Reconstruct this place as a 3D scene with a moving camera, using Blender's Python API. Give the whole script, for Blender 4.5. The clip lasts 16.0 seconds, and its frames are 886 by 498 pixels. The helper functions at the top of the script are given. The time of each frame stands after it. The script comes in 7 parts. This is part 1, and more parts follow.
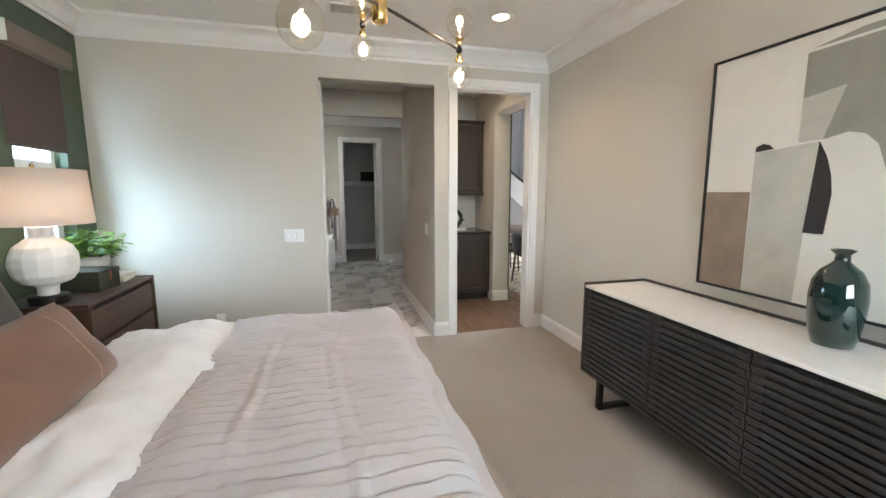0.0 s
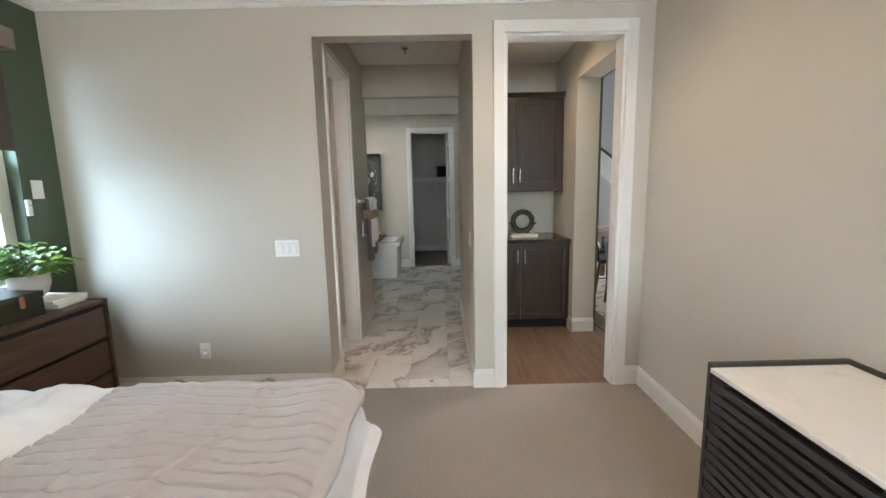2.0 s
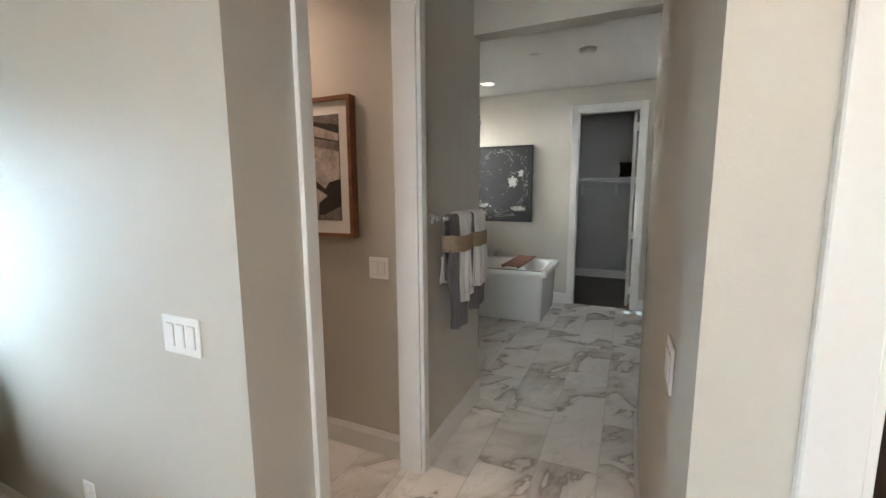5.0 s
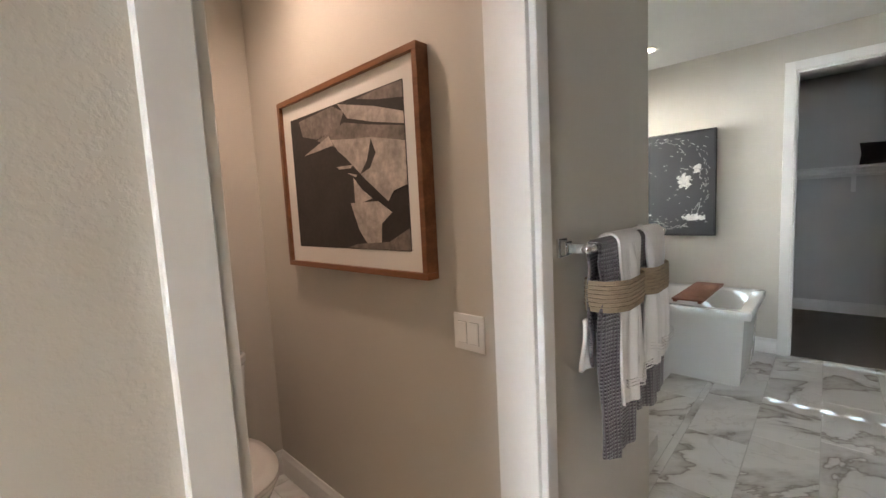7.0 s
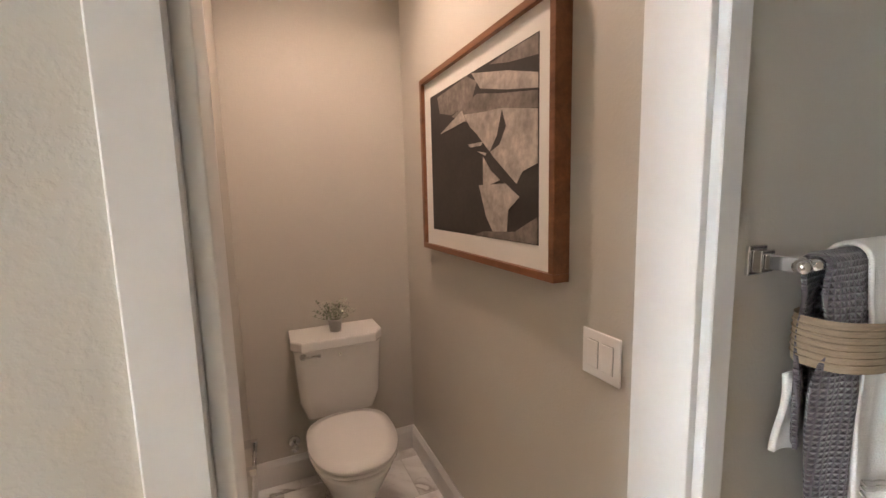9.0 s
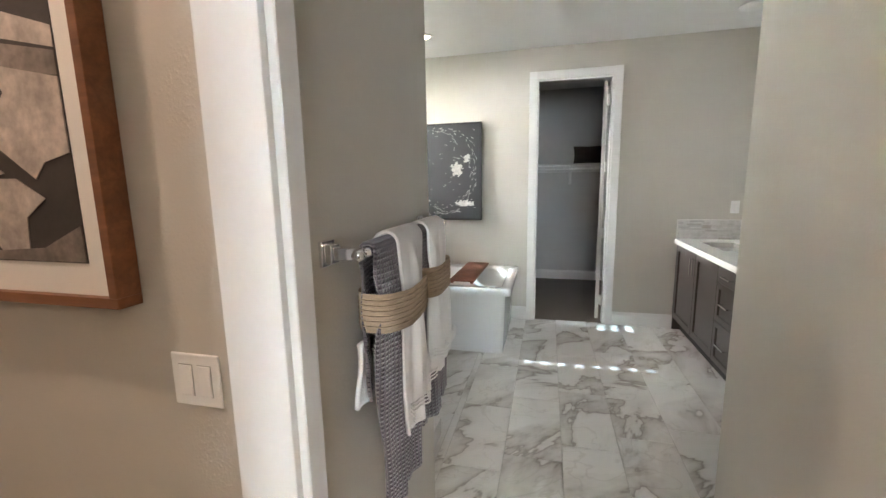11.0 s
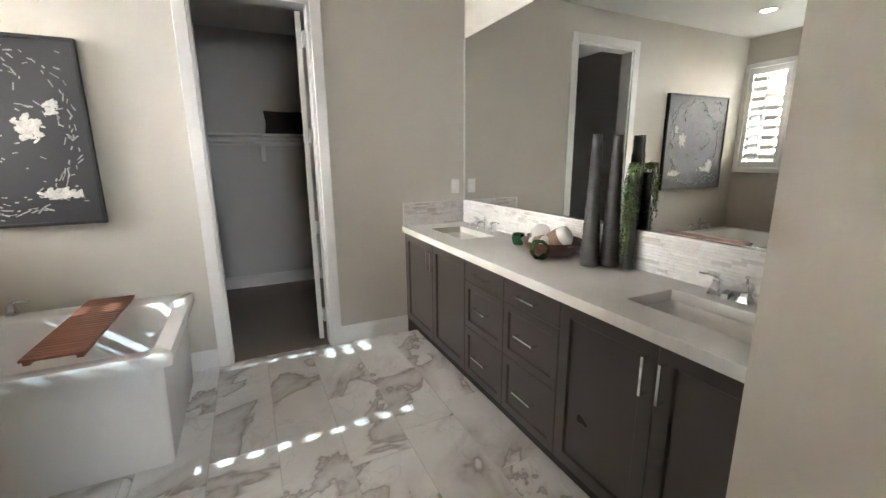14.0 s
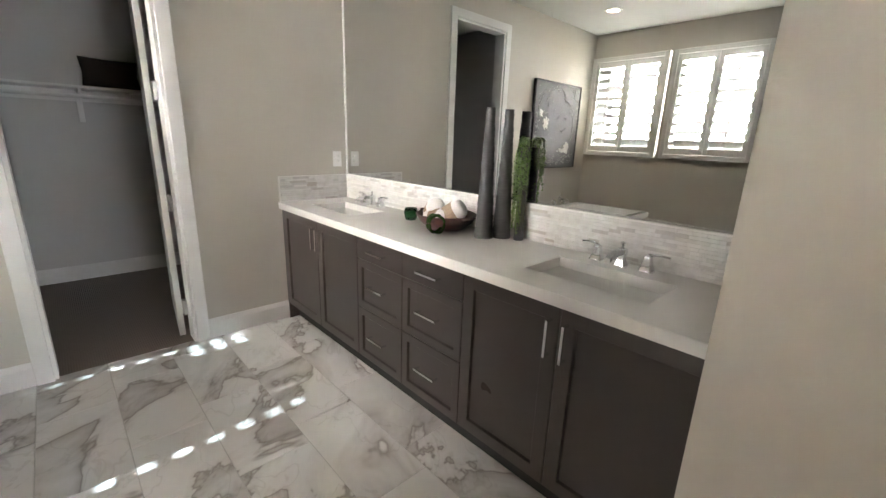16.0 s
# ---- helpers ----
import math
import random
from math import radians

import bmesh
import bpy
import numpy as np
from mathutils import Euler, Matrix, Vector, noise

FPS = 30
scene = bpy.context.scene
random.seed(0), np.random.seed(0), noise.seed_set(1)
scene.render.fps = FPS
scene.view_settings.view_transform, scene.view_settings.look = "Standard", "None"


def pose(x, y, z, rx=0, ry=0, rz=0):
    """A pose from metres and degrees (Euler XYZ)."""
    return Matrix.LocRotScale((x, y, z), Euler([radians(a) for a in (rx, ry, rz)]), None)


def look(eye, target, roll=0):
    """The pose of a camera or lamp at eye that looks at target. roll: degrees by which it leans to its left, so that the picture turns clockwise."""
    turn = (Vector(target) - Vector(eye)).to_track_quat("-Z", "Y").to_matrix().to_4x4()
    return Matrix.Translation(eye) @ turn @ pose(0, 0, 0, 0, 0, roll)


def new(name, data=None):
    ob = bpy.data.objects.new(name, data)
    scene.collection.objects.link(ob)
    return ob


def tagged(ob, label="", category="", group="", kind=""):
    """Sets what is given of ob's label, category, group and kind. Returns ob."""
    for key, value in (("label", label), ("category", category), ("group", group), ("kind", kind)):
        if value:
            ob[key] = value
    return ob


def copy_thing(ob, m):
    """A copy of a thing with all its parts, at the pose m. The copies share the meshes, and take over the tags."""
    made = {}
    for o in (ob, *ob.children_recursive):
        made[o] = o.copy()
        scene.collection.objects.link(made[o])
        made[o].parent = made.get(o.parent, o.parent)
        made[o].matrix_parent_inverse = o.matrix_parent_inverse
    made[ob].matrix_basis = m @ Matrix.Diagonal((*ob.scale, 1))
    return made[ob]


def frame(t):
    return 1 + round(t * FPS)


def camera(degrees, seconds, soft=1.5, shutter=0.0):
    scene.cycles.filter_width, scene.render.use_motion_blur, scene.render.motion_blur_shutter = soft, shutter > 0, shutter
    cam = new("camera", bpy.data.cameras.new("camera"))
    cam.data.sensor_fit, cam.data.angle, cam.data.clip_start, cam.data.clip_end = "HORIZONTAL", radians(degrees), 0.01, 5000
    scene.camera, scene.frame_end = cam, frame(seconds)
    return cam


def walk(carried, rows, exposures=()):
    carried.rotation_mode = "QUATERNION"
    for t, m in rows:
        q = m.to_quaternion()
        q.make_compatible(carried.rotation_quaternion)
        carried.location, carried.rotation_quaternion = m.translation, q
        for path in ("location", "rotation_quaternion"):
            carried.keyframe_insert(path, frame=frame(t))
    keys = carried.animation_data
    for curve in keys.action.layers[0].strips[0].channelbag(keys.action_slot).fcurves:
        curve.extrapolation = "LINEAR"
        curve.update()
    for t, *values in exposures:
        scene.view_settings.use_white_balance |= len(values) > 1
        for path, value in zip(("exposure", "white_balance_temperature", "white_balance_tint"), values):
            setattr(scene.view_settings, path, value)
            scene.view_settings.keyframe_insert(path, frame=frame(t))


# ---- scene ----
cam = camera(94.6, 16.0)
PATH = [
    (0, (0.287, 0.059, 1.421), (0.801, 1.972, 1.145), -0.1),
    (0.5, (0.546, 0.189, 1.431), (0.854, 2.139, 1.114), 0.5),
    (1, (0.708, 0.418, 1.405), (0.864, 2.38, 1.047), -0.4),
    (1.5, (0.818, 0.736, 1.437), (0.957, 2.703, 1.099), 0.0),
    (2, (0.992, 1.091, 1.423), (1.008, 3.07, 1.131), -1.2),
    (2.5, (1.071, 1.45, 1.428), (0.933, 3.424, 1.137), -0.4),
    (3, (1.065, 1.857, 1.436), (0.837, 3.826, 1.169), -1.6),
    (3.5, (1.128, 2.232, 1.441), (0.683, 4.165, 1.184), -1.2),
    (3.7, (1.143, 2.368, 1.451), (0.614, 4.28, 1.198), -1.0),
    (5.8, (1.026, 3.514, 1.446), (0.058, 5.244, 1.188), -0.8),
    (6, (0.985, 3.602, 1.443), (-0.036, 5.305, 1.2), -1.1),
    (6.5, (0.815, 3.825, 1.45), (-0.309, 5.469, 1.259), -2.5),
    (7, (0.726, 3.99, 1.44), (-0.64, 5.437, 1.245), -2.9),
    (7.5, (0.662, 4.132, 1.453), (-0.998, 5.227, 1.241), -0.7),
    (8, (0.665, 4.201, 1.454), (-1.155, 4.992, 1.209), -1.2),
    (8.2, (0.668, 4.209, 1.452), (-1.17, 4.956, 1.202), -1.3),
    (10.3, (0.584, 4.22, 1.437), (-0.786, 5.652, 1.166), -2.1),
    (10.5, (0.588, 4.224, 1.436), (-0.526, 5.862, 1.164), -2.4),
    (11, (0.635, 4.28, 1.455), (0.142, 6.192, 1.135), -1.0),
    (11.5, (0.668, 4.467, 1.441), (0.49, 6.432, 1.11), -0.2),
    (12, (0.738, 4.723, 1.453), (0.576, 6.692, 1.128), 0.1),
    (12.5, (0.677, 4.942, 1.462), (0.635, 6.923, 1.191), -0.2),
    (13, (0.618, 5.148, 1.489), (0.843, 7.112, 1.183), 0.0),
    (13.5, (0.687, 5.376, 1.42), (1.169, 7.291, 1.102), -0.3),
    (14, (0.724, 5.521, 1.407), (1.563, 7.286, 0.979), -0.5),
    (14.5, (0.685, 5.609, 1.402), (1.878, 7.114, 0.842), 1.0),
    (15, (0.699, 5.633, 1.366), (1.999, 7.045, 0.801), 1.5),
    (15.5, (0.691, 5.65, 1.363), (2.006, 7.051, 0.81), 1.7),
    (16, (0.677, 5.659, 1.366), (2.01, 7.057, 0.846), 2.0),
]
walk(cam, [(t, look(eye, target, roll)) for t, eye, target, roll in PATH],
     [(0, 0.6, 6700, 11), (2.5, 0.55, 6700, 11), (3.5, 0.68, 6700, 11), (6.0, 0.95, 6600, 11), (7.0, 1.25, 6600, 12), (8.0, 1.45, 6600, 12), (10.5, 1.5, 6550, 12), (11.0, 1.58, 6550, 11), (12.0, 1.62, 6600, 12), (12.5, 1.55, 6650, 13), (14.0, 1.48, 6800, 14), (16.0, 1.55, 6900, 15)])


# ---- world, sun and large lights ----
SUN_DIR = Vector((1.0, 0.025, -0.80)).normalized()      # the way the sunlight travels
world = bpy.data.worlds.new("sky_world")
scene.world = world
world.use_nodes = True
wn = world.node_tree.nodes
sky = wn.new("ShaderNodeTexSky")
sky.sky_type = "NISHITA"
sky.sun_disc = False
sky.sun_elevation = math.asin(-SUN_DIR.z)
sky.sun_rotation = math.atan2(-SUN_DIR.x, -SUN_DIR.y)
wn["Background"].inputs[1].default_value = 0.12
world.node_tree.links.new(sky.outputs[0], wn["Background"].inputs[0])


def lamp(name, kind, place, power, colour, size=0.05, target=None, spot=None, size_y=None):
    data = bpy.data.lights.new(name, kind)
    data.energy = power
    data.color = colour
    if kind == "SUN":
        data.angle = radians(0.5)
    elif kind == "AREA":
        data.shape = "RECTANGLE"
        data.size = size
        data.size_y = size_y or size
    else:
        data.shadow_soft_size = size
    if kind == "SPOT":
        data.spot_size = radians(spot)
        data.spot_blend = 0.9
    ob = new(name, data)
    ob.matrix_world = look(place, target) if target else pose(*place)
    return ob


WARM, SOFTWARM = (1.0, 0.76, 0.53), (1.0, 0.73, 0.58)
lamp("sun", "SUN", (-30, 0, 30), 4.0, (0.70, 0.92, 1.0), target=Vector((-30, 0, 30)) + SUN_DIR)
# Added unseen area lamp brightens the hall; the wall behind has no window.
lamp("dining_fill_light", "AREA", (7.1, 7.5, 1.8), 330, (0.9, 0.95, 1.0), 2.6, (3.0, 7.5, 1.0), size_y=2.0)
lamp("bedroom_can_light", "SPOT", (1.556, 3.10, 2.70), 32, WARM, 0.05, (1.556, 3.10, 0), 140)
lamp("tub_can_light", "SPOT", (-0.46, 7.95, 2.68), 2.5, WARM, 0.05, (-0.46, 7.95, 0), 140)
lamp("toilet_can_light", "SPOT", (-0.75, 4.48, 2.68), 19, SOFTWARM, 0.05, (-0.75, 4.48, 0), 150)
lamp("pantry_can_light", "SPOT", (1.8, 4.6, 2.68), 20, WARM, 0.05, (1.8, 4.6, 0), 150)


# ---- materials ----
def nodes_of(name):
    m = bpy.data.materials.new(name)
    m.use_nodes = True
    t = m.node_tree
    return m, t, t.nodes, t.nodes["Principled BSDF"]


def coords(t, stretch=(1, 1, 1), per_object=False):
    """Object coordinates in metres, stretched; per_object shifts them piece by piece."""
    co = t.nodes.new("ShaderNodeTexCoord")
    mp = t.nodes.new("ShaderNodeMapping")
    mp.inputs["Scale"].default_value = stretch
    t.links.new(co.outputs["Object"], mp.inputs["Vector"])
    if per_object:
        info = t.nodes.new("ShaderNodeObjectInfo")
        mul = t.nodes.new("ShaderNodeMath")
        mul.operation = "MULTIPLY"
        mul.inputs[1].default_value = 37.0
        t.links.new(info.outputs["Random"], mul.inputs[0])
        t.links.new(mul.outputs[0], mp.inputs["Location"])
    return mp.outputs["Vector"]


def noise_node(t, vec, scale, detail=4.0, rough=0.55, distort=0.0):
    n = t.nodes.new("ShaderNodeTexNoise")
    n.inputs["Scale"].default_value = scale
    n.inputs["Detail"].default_value = detail
    n.inputs["Roughness"].default_value = rough
    n.inputs["Distortion"].default_value = distort
    t.links.new(vec, n.inputs["Vector"])
    return n.outputs["Fac"]


def ramp(t, fac, stops):
    r = t.nodes.new("ShaderNodeValToRGB")
    while len(r.color_ramp.elements) < len(stops):
        r.color_ramp.elements.new(0.5)
    for e, (p, c) in zip(r.color_ramp.elements, stops):
        e.position = p
        e.color = (*c, 1) if len(c) == 3 else c
    t.links.new(fac, r.inputs["Fac"])
    return r.outputs["Color"]


def bump(t, fac, bsdf, strength, distance):
    b = t.nodes.new("ShaderNodeBump")
    b.inputs["Strength"].default_value = strength
    b.inputs["Distance"].default_value = distance
    t.links.new(fac, b.inputs["Height"])
    t.links.new(b.outputs["Normal"], bsdf.inputs["Normal"])
    return b


def mixed(t, a, b, fac=0.5, mode="MULTIPLY"):
    m = t.nodes.new("ShaderNodeMix")
    m.data_type = "RGBA"
    m.blend_type = mode
    if isinstance(fac, float):
        m.inputs["Factor"].default_value = fac
    else:
        t.links.new(fac, m.inputs["Factor"])
    for sock, v in ((m.inputs["A"], a), (m.inputs["B"], b)):
        if isinstance(v, tuple):
            sock.default_value = (*v, 1)
        else:
            t.links.new(v, sock)
    return m.outputs["Result"]


def shade(c, k):
    return tuple(min(1.0, v * k) for v in c)


def surface(name, colour, rough=0.5, metal=0.0, var=0.08, scale=3.0, grain=60.0, relief=0.1, depth=0.001, stretch=(1, 1, 1), per_object=False, coat=0.0, sheen=0.0):
    """A plain procedural surface: broad and fine variation of colour, roughness and relief."""
    m, t, n, b = nodes_of(name)
    vec = coords(t, stretch, per_object)
    broad = noise_node(t, vec, scale, 3)
    fine = noise_node(t, vec, grain, 3)
    c1 = ramp(t, broad, ((0.3, shade(colour, 1 - var)), (0.7, shade(colour, 1 + var))))
    c2 = ramp(t, fine, ((0.3, (1 - var,) * 3), (0.7, (1, 1, 1))))
    t.links.new(mixed(t, c1, c2, 1.0), b.inputs["Base Color"])
    rr = t.nodes.new("ShaderNodeMapRange")
    rr.inputs["To Min"].default_value = max(0.0, rough - 0.06)
    rr.inputs["To Max"].default_value = min(1.0, rough + 0.06)
    t.links.new(broad, rr.inputs["Value"])
    t.links.new(rr.outputs[0], b.inputs["Roughness"])
    b.inputs["Metallic"].default_value = metal
    b.inputs["Coat Weight"].default_value = coat
    b.inputs["Sheen Weight"].default_value = sheen
    if relief:
        bump(t, fine, b, relief, depth)
    return m


def wood(name, dark, light, rough=0.45, along="z", scale=1.0, per_object=True):
    m, t, n, b = nodes_of(name)
    st = {"x": (1.2, 14, 14), "y": (14, 1.2, 14), "z": (14, 14, 1.2)}[along]
    vec = coords(t, tuple(s * scale for s in st), per_object)
    g = noise_node(t, vec, 2.2, 6, 0.6, 0.8)
    f = noise_node(t, vec, 12.0, 4, 0.6)
    c = ramp(t, g, ((0.3, dark), (0.7, light)))
    c2 = ramp(t, f, ((0.35, (0.82, 0.82, 0.82)), (0.65, (1, 1, 1))))
    t.links.new(mixed(t, c, c2, 1.0), b.inputs["Base Color"])
    b.inputs["Roughness"].default_value = rough
    bump(t, f, b, 0.12, 0.001)
    return m


def marble_tile(name):
    m, t, n, b = nodes_of(name)
    turn = t.nodes.new("ShaderNodeMapping")
    turn.inputs["Rotation"].default_value = (0, 0, radians(38))
    t.links.new(coords(t, (1, 1, 1), True), turn.inputs["Vector"])
    pull_out = t.nodes.new("ShaderNodeMapping")
    pull_out.inputs["Scale"].default_value = (1.3, 0.78, 1.0)
    t.links.new(turn.outputs["Vector"], pull_out.inputs["Vector"])
    vec = pull_out.outputs["Vector"]
    warp = noise_node(t, vec, 1.15, 5, 0.55, 0.7)
    cloud = noise_node(t, vec, 1.5, 5, 0.6, 0.6)
    v2 = noise_node(t, vec, 2.4, 4, 0.55, 0.9)
    veins = ramp(t, warp, ((0.40, (1, 1, 1)), (0.465, (0.82, 0.81, 0.80)), (0.494, (0.66, 0.64, 0.62)), (0.504, (0.43, 0.40, 0.38)), (0.514, (0.90, 0.89, 0.88)), (0.545, (1, 1, 1))))
    thin = ramp(t, v2, ((0.484, (1, 1, 1)), (0.497, (0.58, 0.55, 0.52)), (0.506, (1, 1, 1))))
    base = ramp(t, cloud, ((0.28, (0.76, 0.745, 0.73)), (0.42, (0.89, 0.88, 0.865)), (0.70, (0.93, 0.92, 0.91))))
    t.links.new(mixed(t, mixed(t, base, veins, 0.95), thin, 0.3), b.inputs["Base Color"])
    b.inputs["Roughness"].default_value = 0.15
    b.inputs["Coat Weight"].default_value = 0.2
    return m


def wall_paint(name, colour):
    m, t, n, b = nodes_of(name)
    vec = coords(t)
    peel = noise_node(t, vec, 130.0, 2, 0.5)
    broad = noise_node(t, vec, 1.3, 3)
    t.links.new(ramp(t, broad, ((0.3, shade(colour, 0.97)), (0.7, shade(colour, 1.02)))), b.inputs["Base Color"])
    b.inputs["Roughness"].default_value = 0.62
    bump(t, ramp(t, peel, ((0.45, (0, 0, 0)), (0.7, (1, 1, 1)))), b, 0.22, 0.0012)
    return m


def carpet(name, colour):
    m, t, n, b = nodes_of(name)
    vec = coords(t)
    wv = t.nodes.new("ShaderNodeTexWave")
    wv.wave_type, wv.bands_direction = "BANDS", "X"
    wv.inputs["Scale"].default_value = 26.0
    wv.inputs["Distortion"].default_value = 1.2
    wv.inputs["Detail"].default_value = 3
    wv.inputs["Detail Scale"].default_value = 6
    t.links.new(vec, wv.inputs["Vector"])
    tuft = noise_node(t, vec, 260.0, 2)
    soil = noise_node(t, vec, 1.1, 3)
    c = ramp(t, soil, ((0.3, shade(colour, 0.93)), (0.7, shade(colour, 1.05))))
    r = ramp(t, wv.outputs["Fac"], ((0.0, (0.86, 0.86, 0.86)), (1.0, (1, 1, 1))))
    f = ramp(t, tuft, ((0.3, (0.82, 0.82, 0.82)), (0.7, (1, 1, 1))))
    t.links.new(mixed(t, mixed(t, c, r, 1.0), f, 1.0), b.inputs["Base Color"])
    b.inputs["Roughness"].default_value = 0.95
    b.inputs["Sheen Weight"].default_value = 0.25
    add = t.nodes.new("ShaderNodeMath")
    t.links.new(wv.outputs["Fac"], add.inputs[0])
    t.links.new(tuft, add.inputs[1])
    bump(t, add.outputs[0], b, 0.5, 0.004)
    return m


def glass_material(name, colour=(1, 1, 1), rough=0.0, ior=1.45):
    m, t, n, b = nodes_of(name)
    b.inputs["Base Color"].default_value = (*colour, 1)
    b.inputs["Transmission Weight"].default_value = 1.0
    b.inputs["Roughness"].default_value = rough
    b.inputs["IOR"].default_value = ior
    return m


def thin_glass(name, tint, gloss=0.045):
    """A sheet of clear glass: see-through with a Fresnel reflection."""
    m, t, n, b = nodes_of(name)
    n.remove(b)
    tr = n.new("ShaderNodeBsdfTransparent")
    tr.inputs[0].default_value = (*tint, 1)
    gl = n.new("ShaderNodeBsdfGlossy")
    gl.inputs["Roughness"].default_value = 0.01
    lw = n.new("ShaderNodeLayerWeight")
    lw.inputs[0].default_value = 0.5
    pw = n.new("ShaderNodeMath")
    pw.operation = "POWER"
    pw.inputs[1].default_value = 5.0
    ma = n.new("ShaderNodeMath")
    ma.operation = "MULTIPLY_ADD"
    ma.inputs[1].default_value, ma.inputs[2].default_value = 0.9, gloss
    t.links.new(lw.outputs["Facing"], pw.inputs[0])
    t.links.new(pw.outputs[0], ma.inputs[0])
    mx = n.new("ShaderNodeMixShader")
    t.links.new(ma.outputs[0], mx.inputs[0])
    t.links.new(tr.outputs[0], mx.inputs[1])
    t.links.new(gl.outputs[0], mx.inputs[2])
    t.links.new(mx.outputs[0], n["Material Output"].inputs[0])
    return m


def glow(name, colour, strength):
    m, t, n, b = nodes_of(name)
    b.inputs["Base Color"].default_value = (*colour, 1)
    b.inputs["Emission Color"].default_value = (*colour, 1)
    b.inputs["Emission Strength"].default_value = strength
    return m


M_WALL = wall_paint("greige_paint", (0.56, 0.53, 0.475))
M_GREEN = wall_paint("dark_green_paint", (0.075, 0.105, 0.07))
M_CEIL = wall_paint("ceiling_paint", (0.85, 0.845, 0.835))
M_DINING = wall_paint("pale_grey_paint", (0.62, 0.63, 0.66))
M_CLOSET = wall_paint("closet_paint", (0.60, 0.585, 0.57))
M_TRIM = surface("white_trim_paint", (0.78, 0.77, 0.755), 0.35, var=0.02, relief=0.02)
M_CARPET = carpet("ribbed_beige_carpet", (0.36, 0.305, 0.255))
M_CLOSET_CARPET = carpet("dark_closet_carpet", (0.26, 0.215, 0.18))
M_TILE = marble_tile("marble_look_porcelain")
M_GROUT = surface("pale_grout", (0.62, 0.61, 0.59), 0.85, var=0.06)
M_PLANK = wood("oak_floor_plank", (0.15, 0.085, 0.055), (0.255, 0.155, 0.10), 0.4, "y", 0.6)
M_ESPRESSO = wood("espresso_cabinet_wood", (0.022, 0.014, 0.010), (0.045, 0.028, 0.020), 0.38, "z", 0.8)
M_VANITY = surface("charcoal_brown_cabinet_paint", (0.048, 0.038, 0.033), 0.30, var=0.02, relief=0.0)
M_BLACKTOP = surface("dark_brown_stone_top", (0.035, 0.025, 0.021), 0.2, var=0.2, grain=200, relief=0.0)
M_QUARTZ = surface("white_quartz", (0.84, 0.82, 0.795), 0.16, var=0.025, grain=300, relief=0.0)
M_DRESSER = wood("charcoal_stained_wood", (0.020, 0.018, 0.018), (0.045, 0.041, 0.040), 0.5, "y", 1.0)
M_NIGHT = wood("walnut_veneer", (0.045, 0.022, 0.014), (0.10, 0.052, 0.034), 0.42, "y", 0.8)
# Near-black: black frames and floor joints, plus shade painted into recesses and interiors.
M_DARK = surface("near_black_and_recess_shade", (0.010, 0.010, 0.011), 0.7, var=0.1)
M_IRON = surface("dark_bronze_metal", (0.022, 0.020, 0.019), 0.45, 0.6, var=0.1)
M_CHROME = surface("chrome", (0.80, 0.81, 0.83), 0.07, 1.0, var=0.02, relief=0.0)
M_NICKEL = surface("brushed_nickel", (0.66, 0.65, 0.63), 0.25, 1.0, var=0.04, relief=0.03)
M_BRASS = surface("brushed_brass", (0.72, 0.50, 0.20), 0.24, 1.0, var=0.05, relief=0.03)
M_PORCELAIN = surface("white_porcelain", (0.80, 0.785, 0.765), 0.08, var=0.01, relief=0.0, coat=0.4)
M_ACRYLIC = surface("white_acrylic", (0.80, 0.795, 0.79), 0.14, var=0.01, relief=0.0, coat=0.3)
M_PLASTIC = surface("white_plastic", (0.87, 0.865, 0.855), 0.35, var=0.02, relief=0.0)
# Greyed copy of the white plastic: gap shade put into the colour.
M_GAP_SHADE = surface("grey_rocker_gap_shade", (0.42, 0.41, 0.40), 0.5, var=0.02, relief=0.0)
M_SHEET = surface("white_cotton", (0.77, 0.785, 0.83), 0.9, var=0.03, scale=5, grain=700, relief=0.12, sheen=0.3)
M_GLASS = thin_glass("clear_pane", (0.96, 0.985, 0.97))
M_SHOWER = thin_glass("greenish_shower_glass", (0.945, 0.982, 0.968))
M_GLASSEDGE = surface("green_glass_edge", (0.05, 0.12, 0.10), 0.1, var=0.05, relief=0.0)


def mirror_material():
    m, t, n, b = nodes_of("silvered_mirror")
    b.inputs["Base Color"].default_value = (0.90, 0.915, 0.90, 1)
    b.inputs["Metallic"].default_value = 1.0
    b.inputs["Roughness"].default_value = 0.0
    return m


M_MIRROR = mirror_material()
M_SKYGLOW_BED = glow("bright_cool_daylight_backdrop", (0.56, 0.78, 1.0), 31.0)
M_SKYGLOW_BATH = glow("bright_neutral_daylight_backdrop", (0.98, 0.98, 0.98), 140.0)
M_SKYGLOW_SIDE = glow("bright_back_yard_backdrop", (0.82, 0.91, 1.0), 16.0)
M_CANGLOW = glow("warm_downlight_lens", (1.0, 0.82, 0.60), 9.0)


# ---- geometry helpers ----
def add_bm(bm, other):
    me = bpy.data.meshes.new("scratch")
    other.to_mesh(me)
    other.free()
    bm.from_mesh(me)
    bpy.data.meshes.remove(me)


